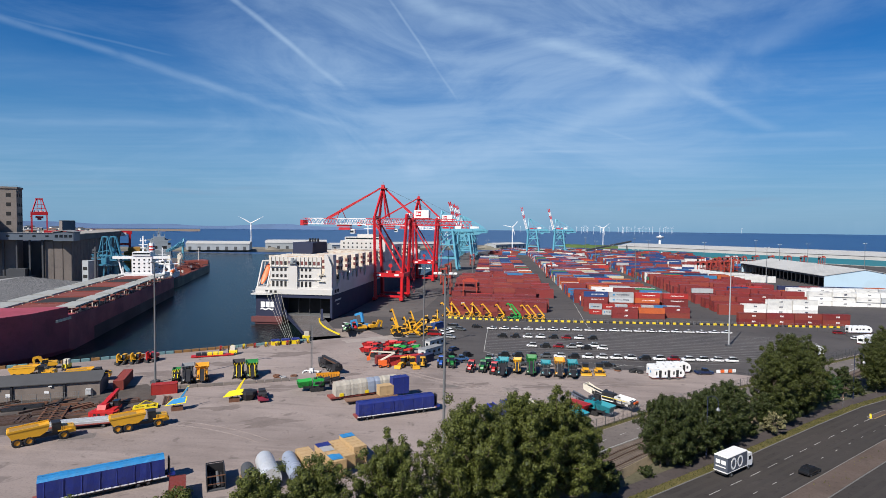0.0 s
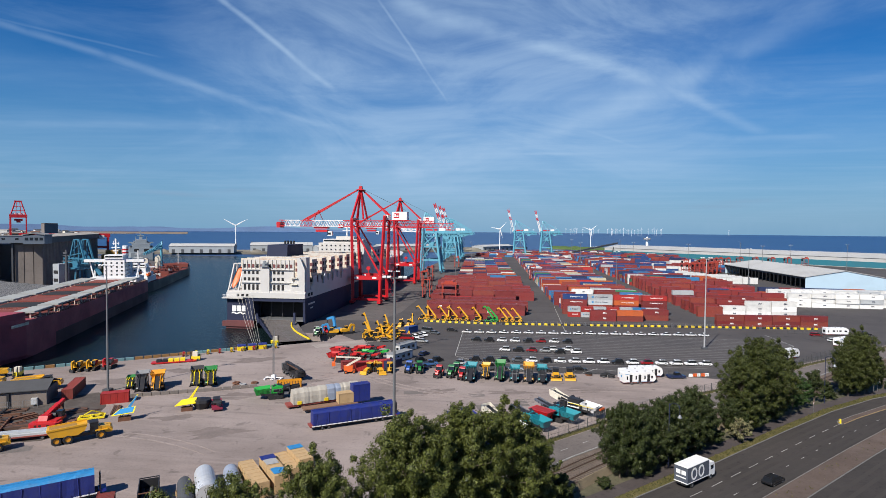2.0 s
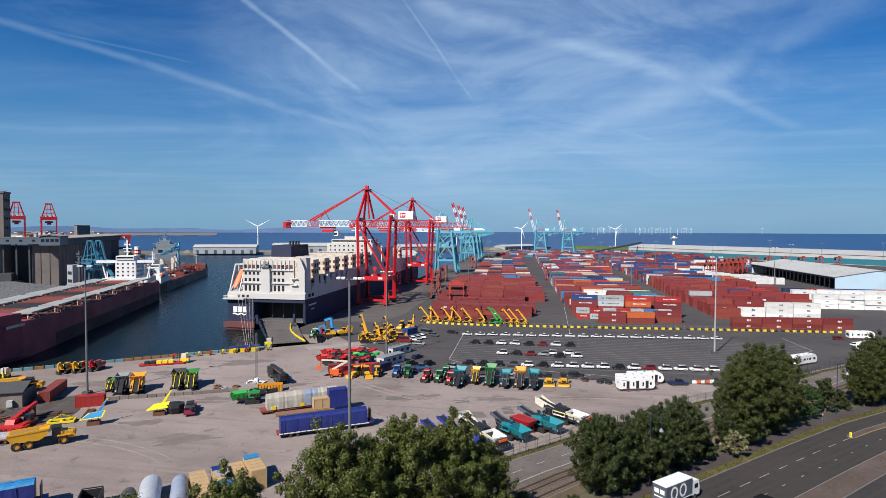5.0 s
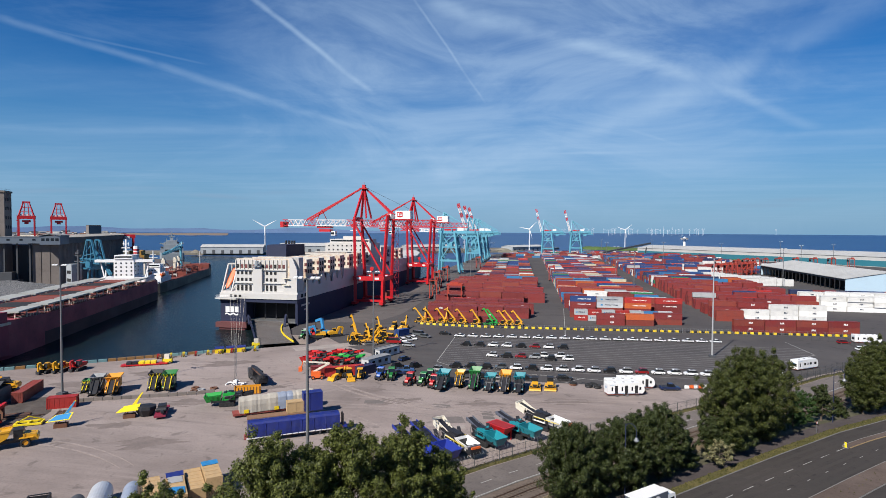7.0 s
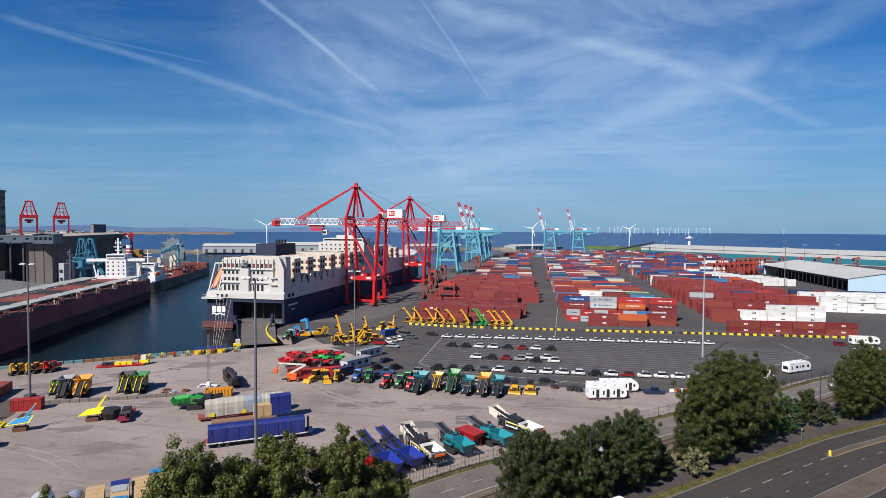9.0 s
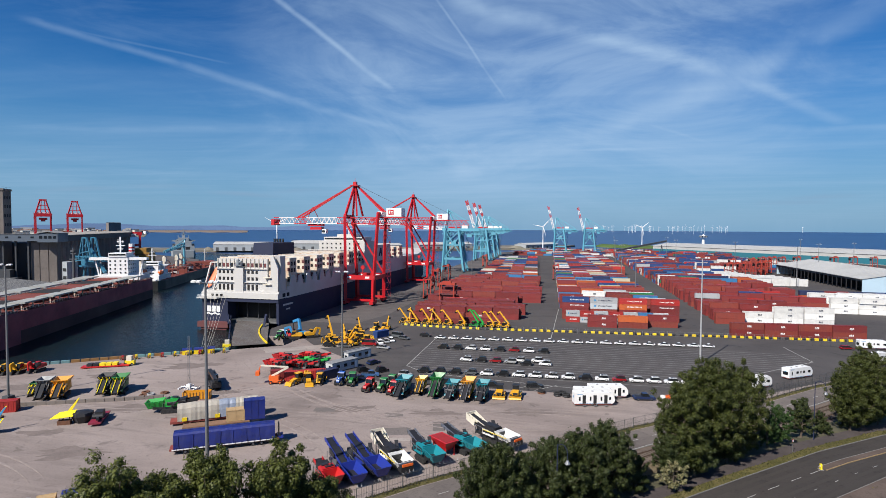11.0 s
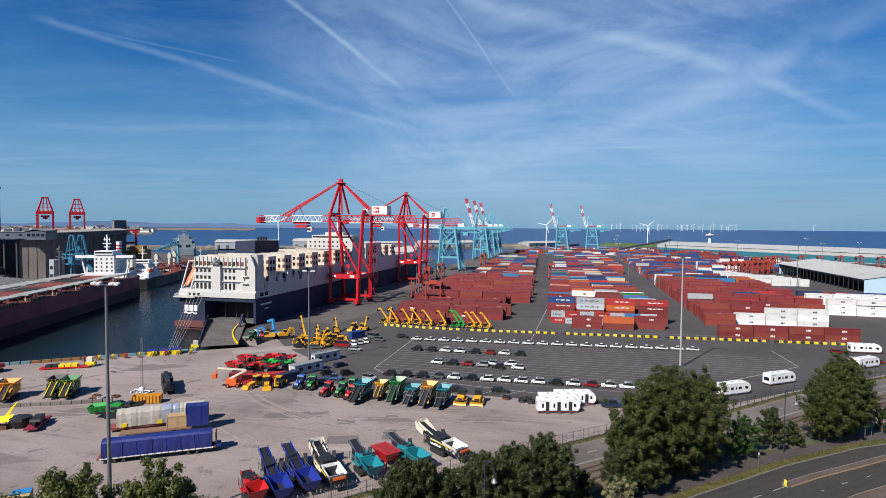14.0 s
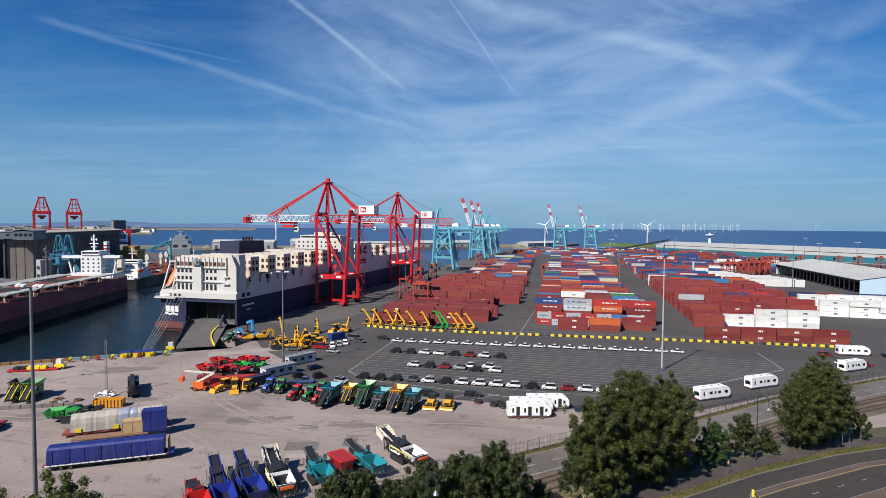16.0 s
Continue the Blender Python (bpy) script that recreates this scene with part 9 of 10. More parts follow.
# one sheet in two blues: the darker sides have their shade painted in
sheeted_trailer(-63.6, 82.0, 40, 17.4, tarp_light, tarp_blue, "long load under a bright blue sheet on a low trailer", 4.5)
sheeted_trailer(-25.2, 125.9, 32, 18.2, tarp_blue, tarp_blue, "long load under a dark blue sheet on a low trailer", 4.2)
load = place("sheeted_load", -36.2, 139.6, 35.5, "long load under weathered beige sheets on a red trailer", "load")
part("bed", Shape().box(-9.6, 9.2, -1.5, 1.5, 0.5, 0.95), brick_red, load)
rr = random.Random(4)
for x0, x1, m, nm in ((-8.2, 0.2, tarp_beige, "sheet"), (0.2, 3.6, tarp_grey, "sheet"), (3.6, 8.4, tarp_beige, "sheet")):
    rings = []
    n = int((x1 - x0) / 0.42)
    for k in range(n + 1):
        b = 0.07 * rr.uniform(-1, 1)
        rings.append([(x0 + (x1 - x0) * k / n, yy * (1.55 + b), z) for yy, z in ((-1.06, 0.95), (-1.0, 2.6), (-0.86, 3.6 + b), (-0.5, 4.25 + b), (0, 4.42 + b), (0.5, 4.25 + b), (0.86, 3.6), (1.0, 2.6), (1.06, 0.95))])
    part(nm, Shape().loft(rings), m, load)
for k in (-6.8, -0.2):
    part("lifting_pad", Shape().box(k - 0.5, k + 0.5, -1.75, -1.55, 0.95, 1.7), barrier_yellow, load)
wheels(load, [(sx, sy) for sx in (-7, -5.8, 5.4, 6.6) for sy in (-1.1, 1.1)], 0.4, 0.3)
fb = place("flatbed_trailer", -33.4, 134.9, 33, "brown timber-decked flatbed trailer with loads", "trailer")
part("deck", Shape().box(-6.6, 6.6, -1.25, 1.25, 0.85, 1.1), material("worn_deck_timber", (0.27, 0.15, 0.09), 0.85), fb)
wheels(fb, [(sx, sy) for sx in (-4, -2.8, 3.2, 4.4) for sy in (-0.95, 0.95)], 0.42, 0.3)


def crate(x, y, rz, l, w, h, label, z=0.0, mat=timber, cap=None):
    c = place("crate", x, y, rz, label, "crate", "timber crates", z)
    part("box", Shape().box(-l / 2, l / 2, -w / 2, w / 2, 0.12, h), mat, c)
    n = max(2, int(l / 1.3))
    for k in range(n + 1):
        xx = -l / 2 + l * k / n
        part("batten", Shape().box(xx - 0.07, xx + 0.07, -w / 2 - 0.05, w / 2 + 0.05, 0.12, h + 0.05), mat, c)
    for zz in (0.12, h - 0.18):
        part("batten", Shape().box(-l / 2 - 0.05, l / 2 + 0.05, -w / 2 - 0.04, -w / 2, zz, zz + 0.18), mat, c)
    part("skid", Shape().box(-l / 2, l / 2, -w / 2, -w / 2 + 0.2, 0, 0.12).box(-l / 2, l / 2, w / 2 - 0.2, w / 2, 0, 0.12), mat, c)
    if cap:
        part("cap_sheet", Shape().box(l / 2 - 1.8, l / 2 + 0.04, -w / 2 - 0.06, w / 2 + 0.06, h + 0.05, h + 0.11), cap, c)
    return c


crate(-30.4, 137.2, 33, 3.6, 2.2, 2.5, "square plywood crate on the flatbed trailer", 1.1)
bl = crate(-27.2, 139.4, 33, 4.2, 2.4, 4.2, "tall crate wrapped in dark blue sheet", 1.1, tarp_blue)
for x, y, l, h, cap in ((-33.4, 94.2, 10.0, 2.6, None), (-30.6, 96.0, 9.0, 3.1, tarp_blue), (-29.8, 99.4, 8.0, 2.5, None), (-28.1, 101.4, 7.0, 3.3, tarp_light)):
    crate(x, y, 130, l, 2.4, h, "long plywood crate standing on the yard%s" % (" with a blue sheeted end" if cap else ""), cap=cap)
for x, y, z in ((-31.6, 97.1, 3.17), (-28.9, 93.9, 3.17)):
    solo("cover_sheet", Shape().prism([(-1.3, -1.0), (0.9, -1.1), (1.4, 0.3), (1.2, 1.05), (-1.1, 1.0)], "z", 0, 0.03), grey_plastic if x < -30 else tarp_light, "plastic sheet lying on a long plywood crate", "sheet", m=pose(x, y, z, 0, 0, 130))
for x, y, r0, m, lab in ((-40.3, 91.4, 1.6, silver, "silver-sheeted turbine section lying on the yard"), (-36.6, 93.4, 1.3, tarp_grey, "grey-sheeted turbine section lying on the yard"), (-42.0, 88.4, 1.15, dark_clad, "dark steel tank section lying on the yard")):
    c = place("covered_tube", x, y, 123, lab, "tube section", "covered tube sections")
    rings = []
    for k in range(22):
        xx = -5.2 + k * 0.46
        f = 1.0 if k < 17 else math.sqrt(max(0.02, 1 - ((k - 17) / 4.6) ** 2)) * 0.75 + 0.25
        b = 0.05 * (-1) ** k if k < 9 else 0
        rings.append([(xx, (r0 * f + b) * math.cos(a), r0 + 0.12 + (r0 * f + b) * math.sin(a)) for a in (2 * math.pi * i / 28 for i in range(28))])
    part("cover", Shape().loft(rings), m, c)
    for q in (-3.7, 2.3):
        part("cradle", Shape().prism([(-1.4, 0), (1.4, 0), (1.3, 0.75), (0.7, 0.25), (-0.7, 0.25), (-1.3, 0.75)], "x", q - 0.3, q + 0.3), timber, c)
skip = place("steel_cage", -47.6, 87.6, 122, "black open steel cage with dark pipes in it", "cage")
part("cage_floor", Shape().box(-2.9, 2.9, -1.45, 1.45, 0, 0.25), dark_clad, skip)
for sy in (-1.4, 1.4):
    part("side_panel", Shape().box(-2.9, 2.9, sy - 0.05, sy + 0.05, 0.25, 2.3), black, skip)
    part("top_rail", Shape().beam((-2.9, sy, 2.5), (2.9, sy, 2.5), 0.14), black, skip)
for sx in (-2.9, -0.95, 0.95, 2.9):
    for sy in (-1.4, 1.4):
        part("post", Shape().box(sx - 0.07, sx + 0.07, sy - 0.07, sy + 0.07, 0.25, 2.5), black, skip)
for sx in (-2.9, 2.9):
    part("end_rail", Shape().beam((sx, -1.4, 2.5), (sx, 1.4, 2.5), 0.14).beam((sx, -1.4, 1.2), (sx, 1.4, 1.2), 0.1), rust if sx < 0 else black, skip)
part("end_panel", Shape().box(2.84, 2.94, -1.35, 1.35, 0.25, 2.3), black, skip)
for k in range(4):
    part("pipe", Shape().tube((-2.4, -0.95 + k * 0.62, 0.6 + 0.3 * (k % 2)), (2.3, -0.95 + k * 0.62, 0.6 + 0.3 * (k % 2)), 0.3, n=10), steel_grey if k == 1 else black, skip)

# ---- lighting masts, fences, small yard things ----
def mast(x, y, h, label, group="lighting masts"):
    c = place("light_mast", x, y, 0, label, "mast", group)
    part("foundation", Shape().box(-0.9, 0.9, -0.9, 0.9, 0, 0.7), dark_clad, c)
    part("pole", Shape().tube((0, 0, 0.7), (0, 0, h - 0.6), 0.30, 0.15, 12), mast_grey, c)
    ring = part("head_frame", Shape().beam((-1.9, 0, h - 0.5), (1.9, 0, h - 0.5), 0.14).beam((0, -1.3, h - 0.5), (0, 1.3, h - 0.5), 0.14), mast_grey, c)
    for sx in (-1.8, -1.0, 1.0, 1.8):
        part("lamp", Shape().block((0.62, 0.5, 0.22), Matrix.Translation((sx, -0.1, h - 0.3)) @ Matrix.Rotation(radians(18), 4, "X")), lamp_white, ring)
    return c


pale_mast = material("pale_galvanised", (0.52, 0.53, 0.54), 0.5, 0.2)
m0 = mast(81.1, 220.4, 34, "tall white-painted lighting mast in the car park")
for o in m0.children:
    if o.name.startswith("pole"):
        o.data.materials[0] = pale_mast
m1 = mast(-95.5, 140.8, 33.5, "tall grey lighting mast on the yard")
for x, y, h in ((-10.7, 99.9, 35.4), (-30.4, 196.0, 29)):
    mast(x, y, h, "tall grey lighting mast on the yard")
far_mast = mast(80, 382, 30, "tall grey lighting mast among the containers")
for x, y in ((82, 490), (206, 489), (-40.6, 352), (-34, 468), (90, 640), (160, 700), (205, 640), (-30, 620), (260, 590), (310, 640), (30, 900), (180, 880), (330, 820), (400, 700), (110, 900)):
    copy_thing(far_mast, pose(x, y, 0))
thin = place("radio_mast", -57.6, 158.2, 0, "thin steel lattice radio mast on a frame", "mast")
s = Shape()
for k in range(3):
    a = 2.09 * k
    s.beam((0.32 * math.cos(a), 0.32 * math.sin(a), 0.6), (0.22 * math.cos(a), 0.22 * math.sin(a), 14), 0.07)
for k in range(22):
    a = 2.09 * k
    s.beam((0.3 * math.cos(a), 0.3 * math.sin(a), 0.8 + k * 0.6), (0.3 * math.cos(a + 2.09), 0.3 * math.sin(a + 2.09), 1.4 + k * 0.6), 0.045)
part("lattice", s, steel_grey, thin)
part("base_frame", Shape().box(-2.4, 2.4, -0.12, 0.12, 0.4, 0.65).box(-0.12, 0.12, -2.0, 2.0, 0.4, 0.65).box(-2.4, -2.1, -1.4, 1.4, 0, 0.4).box(2.1, 2.4, -1.4, 1.4, 0, 0.4).box(-0.5, 0.5, -0.5, 0.5, 0, 1.3), white, thin)
yb = place("steel_skip", -50.2, 151.4, 25, "ochre ribbed steel skip on the yard", "skip")
part("skip_wall", Shape().box(-3.2, 3.2, -1.1, -1.0, 0.1, 1.9).box(-3.2, 3.2, 1.0, 1.1, 0.1, 1.9).box(-3.2, -3.1, -1.0, 1.0, 0.1, 1.9).box(3.1, 3.2, -1.0, 1.0, 0.1, 1.9), amber, yb)
for k in range(9):
    part("rib", Shape().box(-3.0 + k * 0.74, -2.88 + k * 0.74, -1.2, -1.1, 0.1, 1.9), rust, yb)
part("skip_floor", Shape().box(-3.2, 3.2, -1.1, 1.1, 0, 0.12), rust, yb)
for k, (x, y, m) in enumerate(((-66, 152.5, rust), (-63.5, 151.2, grey_plastic), (-61.0, 153.2, rust), (-64.6, 150.0, rust), (33.1, 175.9, rust), (37.2, 174.8, black), (39.4, 174.3, black), (38.4, 176.0, grey_plastic))):
    c = place("tyre_stack", x, y, k * 30, "stack of old tyres on the yard", "tyres", "old tyre stacks")
    for j in range(2 if k > 3 else 1):
        part("tyre", Shape().loft([[((0.75 + r) * math.cos(a), (0.75 + r) * math.sin(a), 0.22 + z + j * 0.45) for r, z in ((-0.2, -0.18), (0.2, -0.2), (0.28, 0), (0.2, 0.2), (-0.2, 0.18))] for a in (2 * math.pi * i / 14 for i in range(15))], caps=False), m if j == 0 else rubber, c)


def mobile_crane(x, y, rz, label, paint=black):
    c = place("mobile_crane", x, y, rz, label, "mobile crane")
    part("carrier", Shape().box(-5.6, 6.0, -1.25, 1.25, 0.9, 1.6), paint, c)
    part("driver_cab", Shape().prism([(4.6, 1.0), (6.4, 1.0), (6.5, 1.9), (6.1, 2.7), (4.6, 2.7)], "y", -1.2, 1.2), paint, c)
    part("windscreen", Shape().box(6.2, 6.46, -1.0, 1.0, 1.8, 2.4), glass, c)
    part("upper_house", Shape().box(-4.6, -0.4, -1.2, 1.2, 1.7, 2.9), paint, c)
    part("counterweight", Shape().box(-5.8, -4.5, -1.3, 1.3, 1.6, 2.9), dark_clad, c)
    part("crane_cab", Shape().box(-0.4, 1.2, 0.4, 1.25, 1.7, 3.0), glass, c)
    boom = part("boom", Shape().beam((-4.4, -0.2, 3.2), (6.8, -0.2, 3.0), 0.9, 0.9).beam((5, -0.2, 3.0), (7.6, -0.2, 2.9), 0.7, 0.7), paint, c)
    part("boom_stripe", Shape().box(-3, 5.5, -0.68, -0.66, 2.95, 3.2), rust, boom)
    wheels(c, [(sx, sy) for sx in (-4.4, -2.8, 1.0, 2.6, 4.2) for sy in (-1.1, 1.1)], 0.62, 0.42)
    part("outrigger", Shape().box(-1.2, -0.8, -1.6, 1.6, 0.9, 1.2).box(3.2, 3.5, -1.6, 1.6, 0.9, 1.2), steel_grey, c)
    return c


mobile_crane(-53.5, 162.4, -47, "black five-axle mobile crane parked on the yard")
rc = place("crawler_crane", -89.6, 114.4, 16, "red crawler crane upper with its boom lowered", "crane")
rc.scale = (0.86, 0.78, 0.80)
part("counterweight", Shape().prism([(-3.4, -1.2), (-2.8, -1.9), (2.8, -1.9), (3.4, -1.2), (3.4, 1.0), (-3.4, 1.0)], "z", 0.5, 1.6), red, rc)
part("weight_slot", Shape().box(-1.9, -1.3, -1.94, -1.9, 0.8, 1.3).box(-0.9, -0.3, -1.94, -1.9, 0.8, 1.3).box(0.9, 1.5, -1.94, -1.9, 0.8, 1.3), dark_hole, rc)
part("slew_deck", Shape().box(-2.6, 2.6, -0.6, 5.0, 1.1, 1.9), red, rc)
part("winch_house", Shape().prism([(-0.4, 1.9), (3.2, 1.9), (2.6, 3.0), (0.2, 3.1)], "x", -1.7, 0.4), red, rc)
part("cab", Shape().box(1.0, 2.4, 2.8, 4.8, 1.9, 3.5), glass, rc)
boom = part("boom", Shape().beam((-0.6, 1.5, 2.6), (-1.1, 9.5, 3.5), 1.1, 1.2).beam((-1.05, 8, 3.3), (-1.3, 13.0, 3.9), 0.8, 0.9), red, rc)
for k in range(5):
    part("boom_rib", Shape().beam((-1.4 - 0.06 * k, 2.6 + 1.4 * k, 2.75 + 0.16 * k), (0.0 - 0.06 * k, 2.6 + 1.4 * k, 2.75 + 0.16 * k), 0.16, 1.3), red, boom)
part("luffing_ram", Shape().tube((-0.6, 3.5, 1.9), (-1.0, 7.5, 3.0), 0.28), steel_grey, rc)
for x in (-4.2, 4.2):
    part("track_mat", Shape().box(x - 1.1, x + 1.1, -2.5, 6.5, 0, 0.5), rust, rc)
part("prop", Shape().box(-1.6, -0.8, 11, 11.8, 0, 3.2), rust, rc)
part("rope_drum", Shape().tube((-1.2, 3.0, 2.4), (1.2, 3.0, 2.4), 0.7), black, rc)
fb2 = place("flatbed_trailer", -88.0, 107.8, 27, "red flatbed trailer loaded with pale steel sections", "trailer")
part("deck", Shape().box(-7.4, 5.2, -1.25, 1.25, 0.8, 1.05), brick_red, fb2)
for k in range(4):
    part("steel_section", Shape().box(-7.0, 4.8, -1.1 + k * 0.55, -0.7 + k * 0.55, 1.05, 1.5 + 0.35 * (k % 2)), silver, fb2)
wheels(fb2, [(sx, sy) for sx in (-5.6, -4.4, 3.0) for sy in (-0.95, 0.95)], 0.42, 0.3)
fr = place("lifting_frame", -84.2, 121.0, 30, "yellow steel lifting frame on the ground", "frame")
part("frame_bar", Shape().box(-2.6, 2.6, -1.3, -1.0, 0.2, 0.6).box(-2.6, 2.6, 1.0, 1.3, 0.2, 0.6).box(-2.6, -2.3, -1.0, 1.0, 0.2, 0.6).box(2.3, 2.6, -1, 1, 0.2, 0.6).box(-0.2, 0.2, -1, 1, 0.2, 0.6).beam((-2.4, -1, 0.6), (0, 0, 1.8), 0.2).beam((2.4, 1, 0.6), (0, 0, 1.8), 0.2), bright_yellow, fr)
part("skid", Shape().box(-2.6, -2.2, -1.3, 1.3, 0, 0.2).box(2.2, 2.6, -1.3, 1.3, 0, 0.2), rust, fr)
rg = random.Random(9)
for k in range(26):
    x, y = rg.uniform(-118, -94), rg.uniform(101, 122)
    if y > 118 + (x + 118) * 0.35 or y < 104 + (x + 118) * 0.02:
        continue
    l = rg.uniform(4, 9)
    c = place("steel_bars", x, y, rg.choice((26, 116, 30, 60)), "stack of rusty steel sections on the yard", "steel stock", "stacked steel stock")
    m = rg.choice((rust, rust, rail_steel, rust, rail_steel, black))
    for j in range(rg.randint(2, 4)):
        part("bar", Shape().box(-l / 2, l / 2, j * 0.55, j * 0.55 + 0.35, 0, rg.uniform(0.25, 0.6)), m, c)


rk = place("steel_rack", -100.6, 112.5, -58, "long rusty steel rack lying on the dirt", "rack")
for sy in (-2.2, 0.0, 2.2):
    part("rack_beam", Shape().box(-5.6, 5.6, sy - 0.2, sy + 0.2, 0.1, 0.7), rust, rk)
for k in range(9):
    part("rack_bar", Shape().box(-5.3 + k * 1.3, -5.05 + k * 1.3, -2.3, 2.3, 0, 0.1).box(-5.3 + k * 1.3, -5.05 + k * 1.3, -2.3, 2.3, 0.7, 0.82), rail_steel if k % 3 else rust, rk)
for x, y, r, n in ((-92.2, 124.0, 32, 5), (-105.5, 121.5, 28, 6), (-82.0, 127.2, 120, 4)):
    tb = place("timber_stack", x, y, r, "stack of old grey-brown timbers on the dirt", "timber", "stacked timbers")
    for k in range(n):
        part("timber_beam", Shape().box(-3.2 + 0.2 * (k % 3), 3.1 + 0.3 * (k % 2), k * 0.42, k * 0.42 + 0.34, 0.0, 0.34), rust if k % 3 == 1 else rail_steel, tb)


def folded_wing(x, y, rz, paint, edge, label):
    c = place("excavator_attachment", x, y, rz, label, "machine part")
    c.scale = (0.72, 0.72, 0.72)
    part("base_block", Shape().box(-1.7, 1.7, -1.0, 1.0, 0, 1.2), rust, c)
    part("stand", Shape().beam((-1.0, -0.6, 1.2), (-1.2, -0.6, 2.2), 0.2).beam((1.0, 0.6, 1.2), (1.3, 0.6, 3.0), 0.2).beam((-1, 0.6, 1.2), (1.0, 0.6, 2.8), 0.15), rust, c)
    for name, g, m, dz in (("panel_edge", 1.0, edge, 0.0), ("panel", 0.86, paint, 0.06)):
        pts = [(-3.6, -1.2, 2.1), (2.6, -1.5, 2.6), (3.0, 0.9, 3.9), (-1.6, 1.0, 3.4)]
        mid = Vector((sum(p[0] for p in pts) / 4, sum(p[1] for p in pts) / 4, sum(p[2] for p in pts) / 4))
        q = [mid + (Vector(p) - mid) * g + Vector((0, -0.03, dz)) for p in pts]
        part(name, Shape().add(q + [p - Vector((0, 0, 0.12)) for p in q], [(0, 1, 2, 3), (7, 6, 5, 4), (0, 4, 5, 1), (1, 5, 6, 2), (2, 6, 7, 3), (3, 7, 4, 0)]), m, c)
        pts = [(0.2, 0.8, 3.2), (1.6, 0.9, 3.5), (3.6, 1.6, 7.2), (3.2, 1.6, 7.2)]
        mid = Vector((sum(p[0] for p in pts) / 4, sum(p[1] for p in pts) / 4, sum(p[2] for p in pts) / 4))
        q = [mid + (Vector(p) - mid) * g + Vector((0, -dz, 0)) for p in pts]
        part(name, Shape().add(q + [p + Vector((0, 0.12, 0)) for p in q], [(0, 1, 2, 3), (7, 6, 5, 4), (0, 4, 5, 1), (1, 5, 6, 2), (2, 6, 7, 3), (3, 7, 4, 0)]), m, c)


folded_wing(-76.2, 121.0, 30, sky_blue, bright_yellow, "blue and yellow folded steel wings on a rusty block")
folded_wing(-66.4, 129.2, 28, bright_yellow, bright_yellow, "yellow folded steel wings on a rusty block")
rt = place("low_trailer", -60.8, 132.6, -60, "dark red low trailer with black machine parts", "trailer")
part("deck", Shape().box(-4, 4, -1.2, 1.2, 0.5, 0.9), material("dull_crimson", (0.28, 0.02, 0.05), 0.6), rt)
part("machine_part", Shape().box(-1.5, 0.8, -0.8, 0.8, 0.9, 2.2).tube((1.2, -1.0, 1.4), (1.2, 1.0, 1.4), 0.55).beam((1.5, 0, 1.2), (4.0, 0.6, 1.6), 0.5), black, rt)
wheels(rt, [(sx, sy) for sx in (-3, -2, 2) for sy in (-0.9, 0.9)], 0.36, 0.28)
hb = place("hopper_body", -63.8, 131.2, 10, "black steel hopper body on the yard", "hopper")
part("shell", Shape().loft([[(k * math.cos(a), k * 0.9 * math.sin(a), z) for a in (2 * math.pi * i / 8 for i in range(8))] for k, z in ((1.4, 0), (2.3, 1.6), (2.2, 2.2), (0.8, 2.5))]), black, hb)
rf = place("flat_rack", -97.0, 172.5, 28, "red flat rack loaded with yellow bars and pipes", "flat rack")
part("rack", Shape().box(-6.5, 6.5, -1.3, 1.3, 0.2, 0.55), red, rf)
for k in range(5):
    part("bar", Shape().box(-5 + k * 1.7, -3.6 + k * 1.7, -1.0, 1.0, 0.55, 1.3), bright_yellow if k > 1 else black, rf)
part("foot", Shape().box(-6, -5.6, -1.3, 1.3, 0, 0.2).box(5.6, 6, -1.3, 1.3, 0, 0.2), rust, rf)
fk = place("forklift", -92.0, 176.0, 200, "yellow and cream forklift truck on the quay", "forklift")
part("body", Shape().box(-1.6, 1.0, -0.8, 0.8, 0.4, 1.5), bright_yellow, fk)
part("cab", Shape().box(-0.9, 0.6, -0.7, 0.7, 1.5, 2.9), cream, fk)
part("fork_mast", Shape().box(1.1, 1.3, -0.6, -0.4, 0.1, 3.2).box(1.1, 1.3, 0.4, 0.6, 0.1, 3.2).box(1.3, 2.5, -0.5, -0.3, 0.1, 0.2).box(1.3, 2.5, 0.3, 0.5, 0.1, 0.2), black, fk)
wheels(fk, [(sx, sy) for sx in (-1.1, 0.7) for sy in (-0.75, 0.75)], 0.4, 0.3)
copy_thing(fk, pose(-130.5, 150.0, 0, 0, 0, -70))
copy_thing(fk, pose(-77.0, 204.5, 0, 0, 0, 30))

# containers and store beside the mast
container("oxide", 12.19, -103.0, 138.2, 0, 116, 0)
container("red", 6.06, -87.2, 132.6, 0, 29, 0)
container("oxide", 6.06, -50.6, 81.6, 0, 122, 0)
for x, y, r in ((-34.5, 172.3, 28), (-30.0, 175.2, 28)):
    container("red", 6.06, x, y, 0, r, 0)
container("maroon", 6.06, -39.0, 173.0, 0, 30, 0)
container("navy", 6.06, -26.6, 176.4, 0, 62, 0)
container("blue", 6.06, -31.2, 236.6, 0, 60, 0)
container("oxide", 6.06, -68.8, 347, 0, 90, 0), container("oxide", 6.06, -68.8, 347, 2.61, 90, 0)
st = place("brick_store", -136.5, 112.2, 25.6, "low buff brick store with a dark felt roof", "building")
part("wall", Shape().box(0, 38, 0, 8.4, 0, 3.6), brick_wall, st)
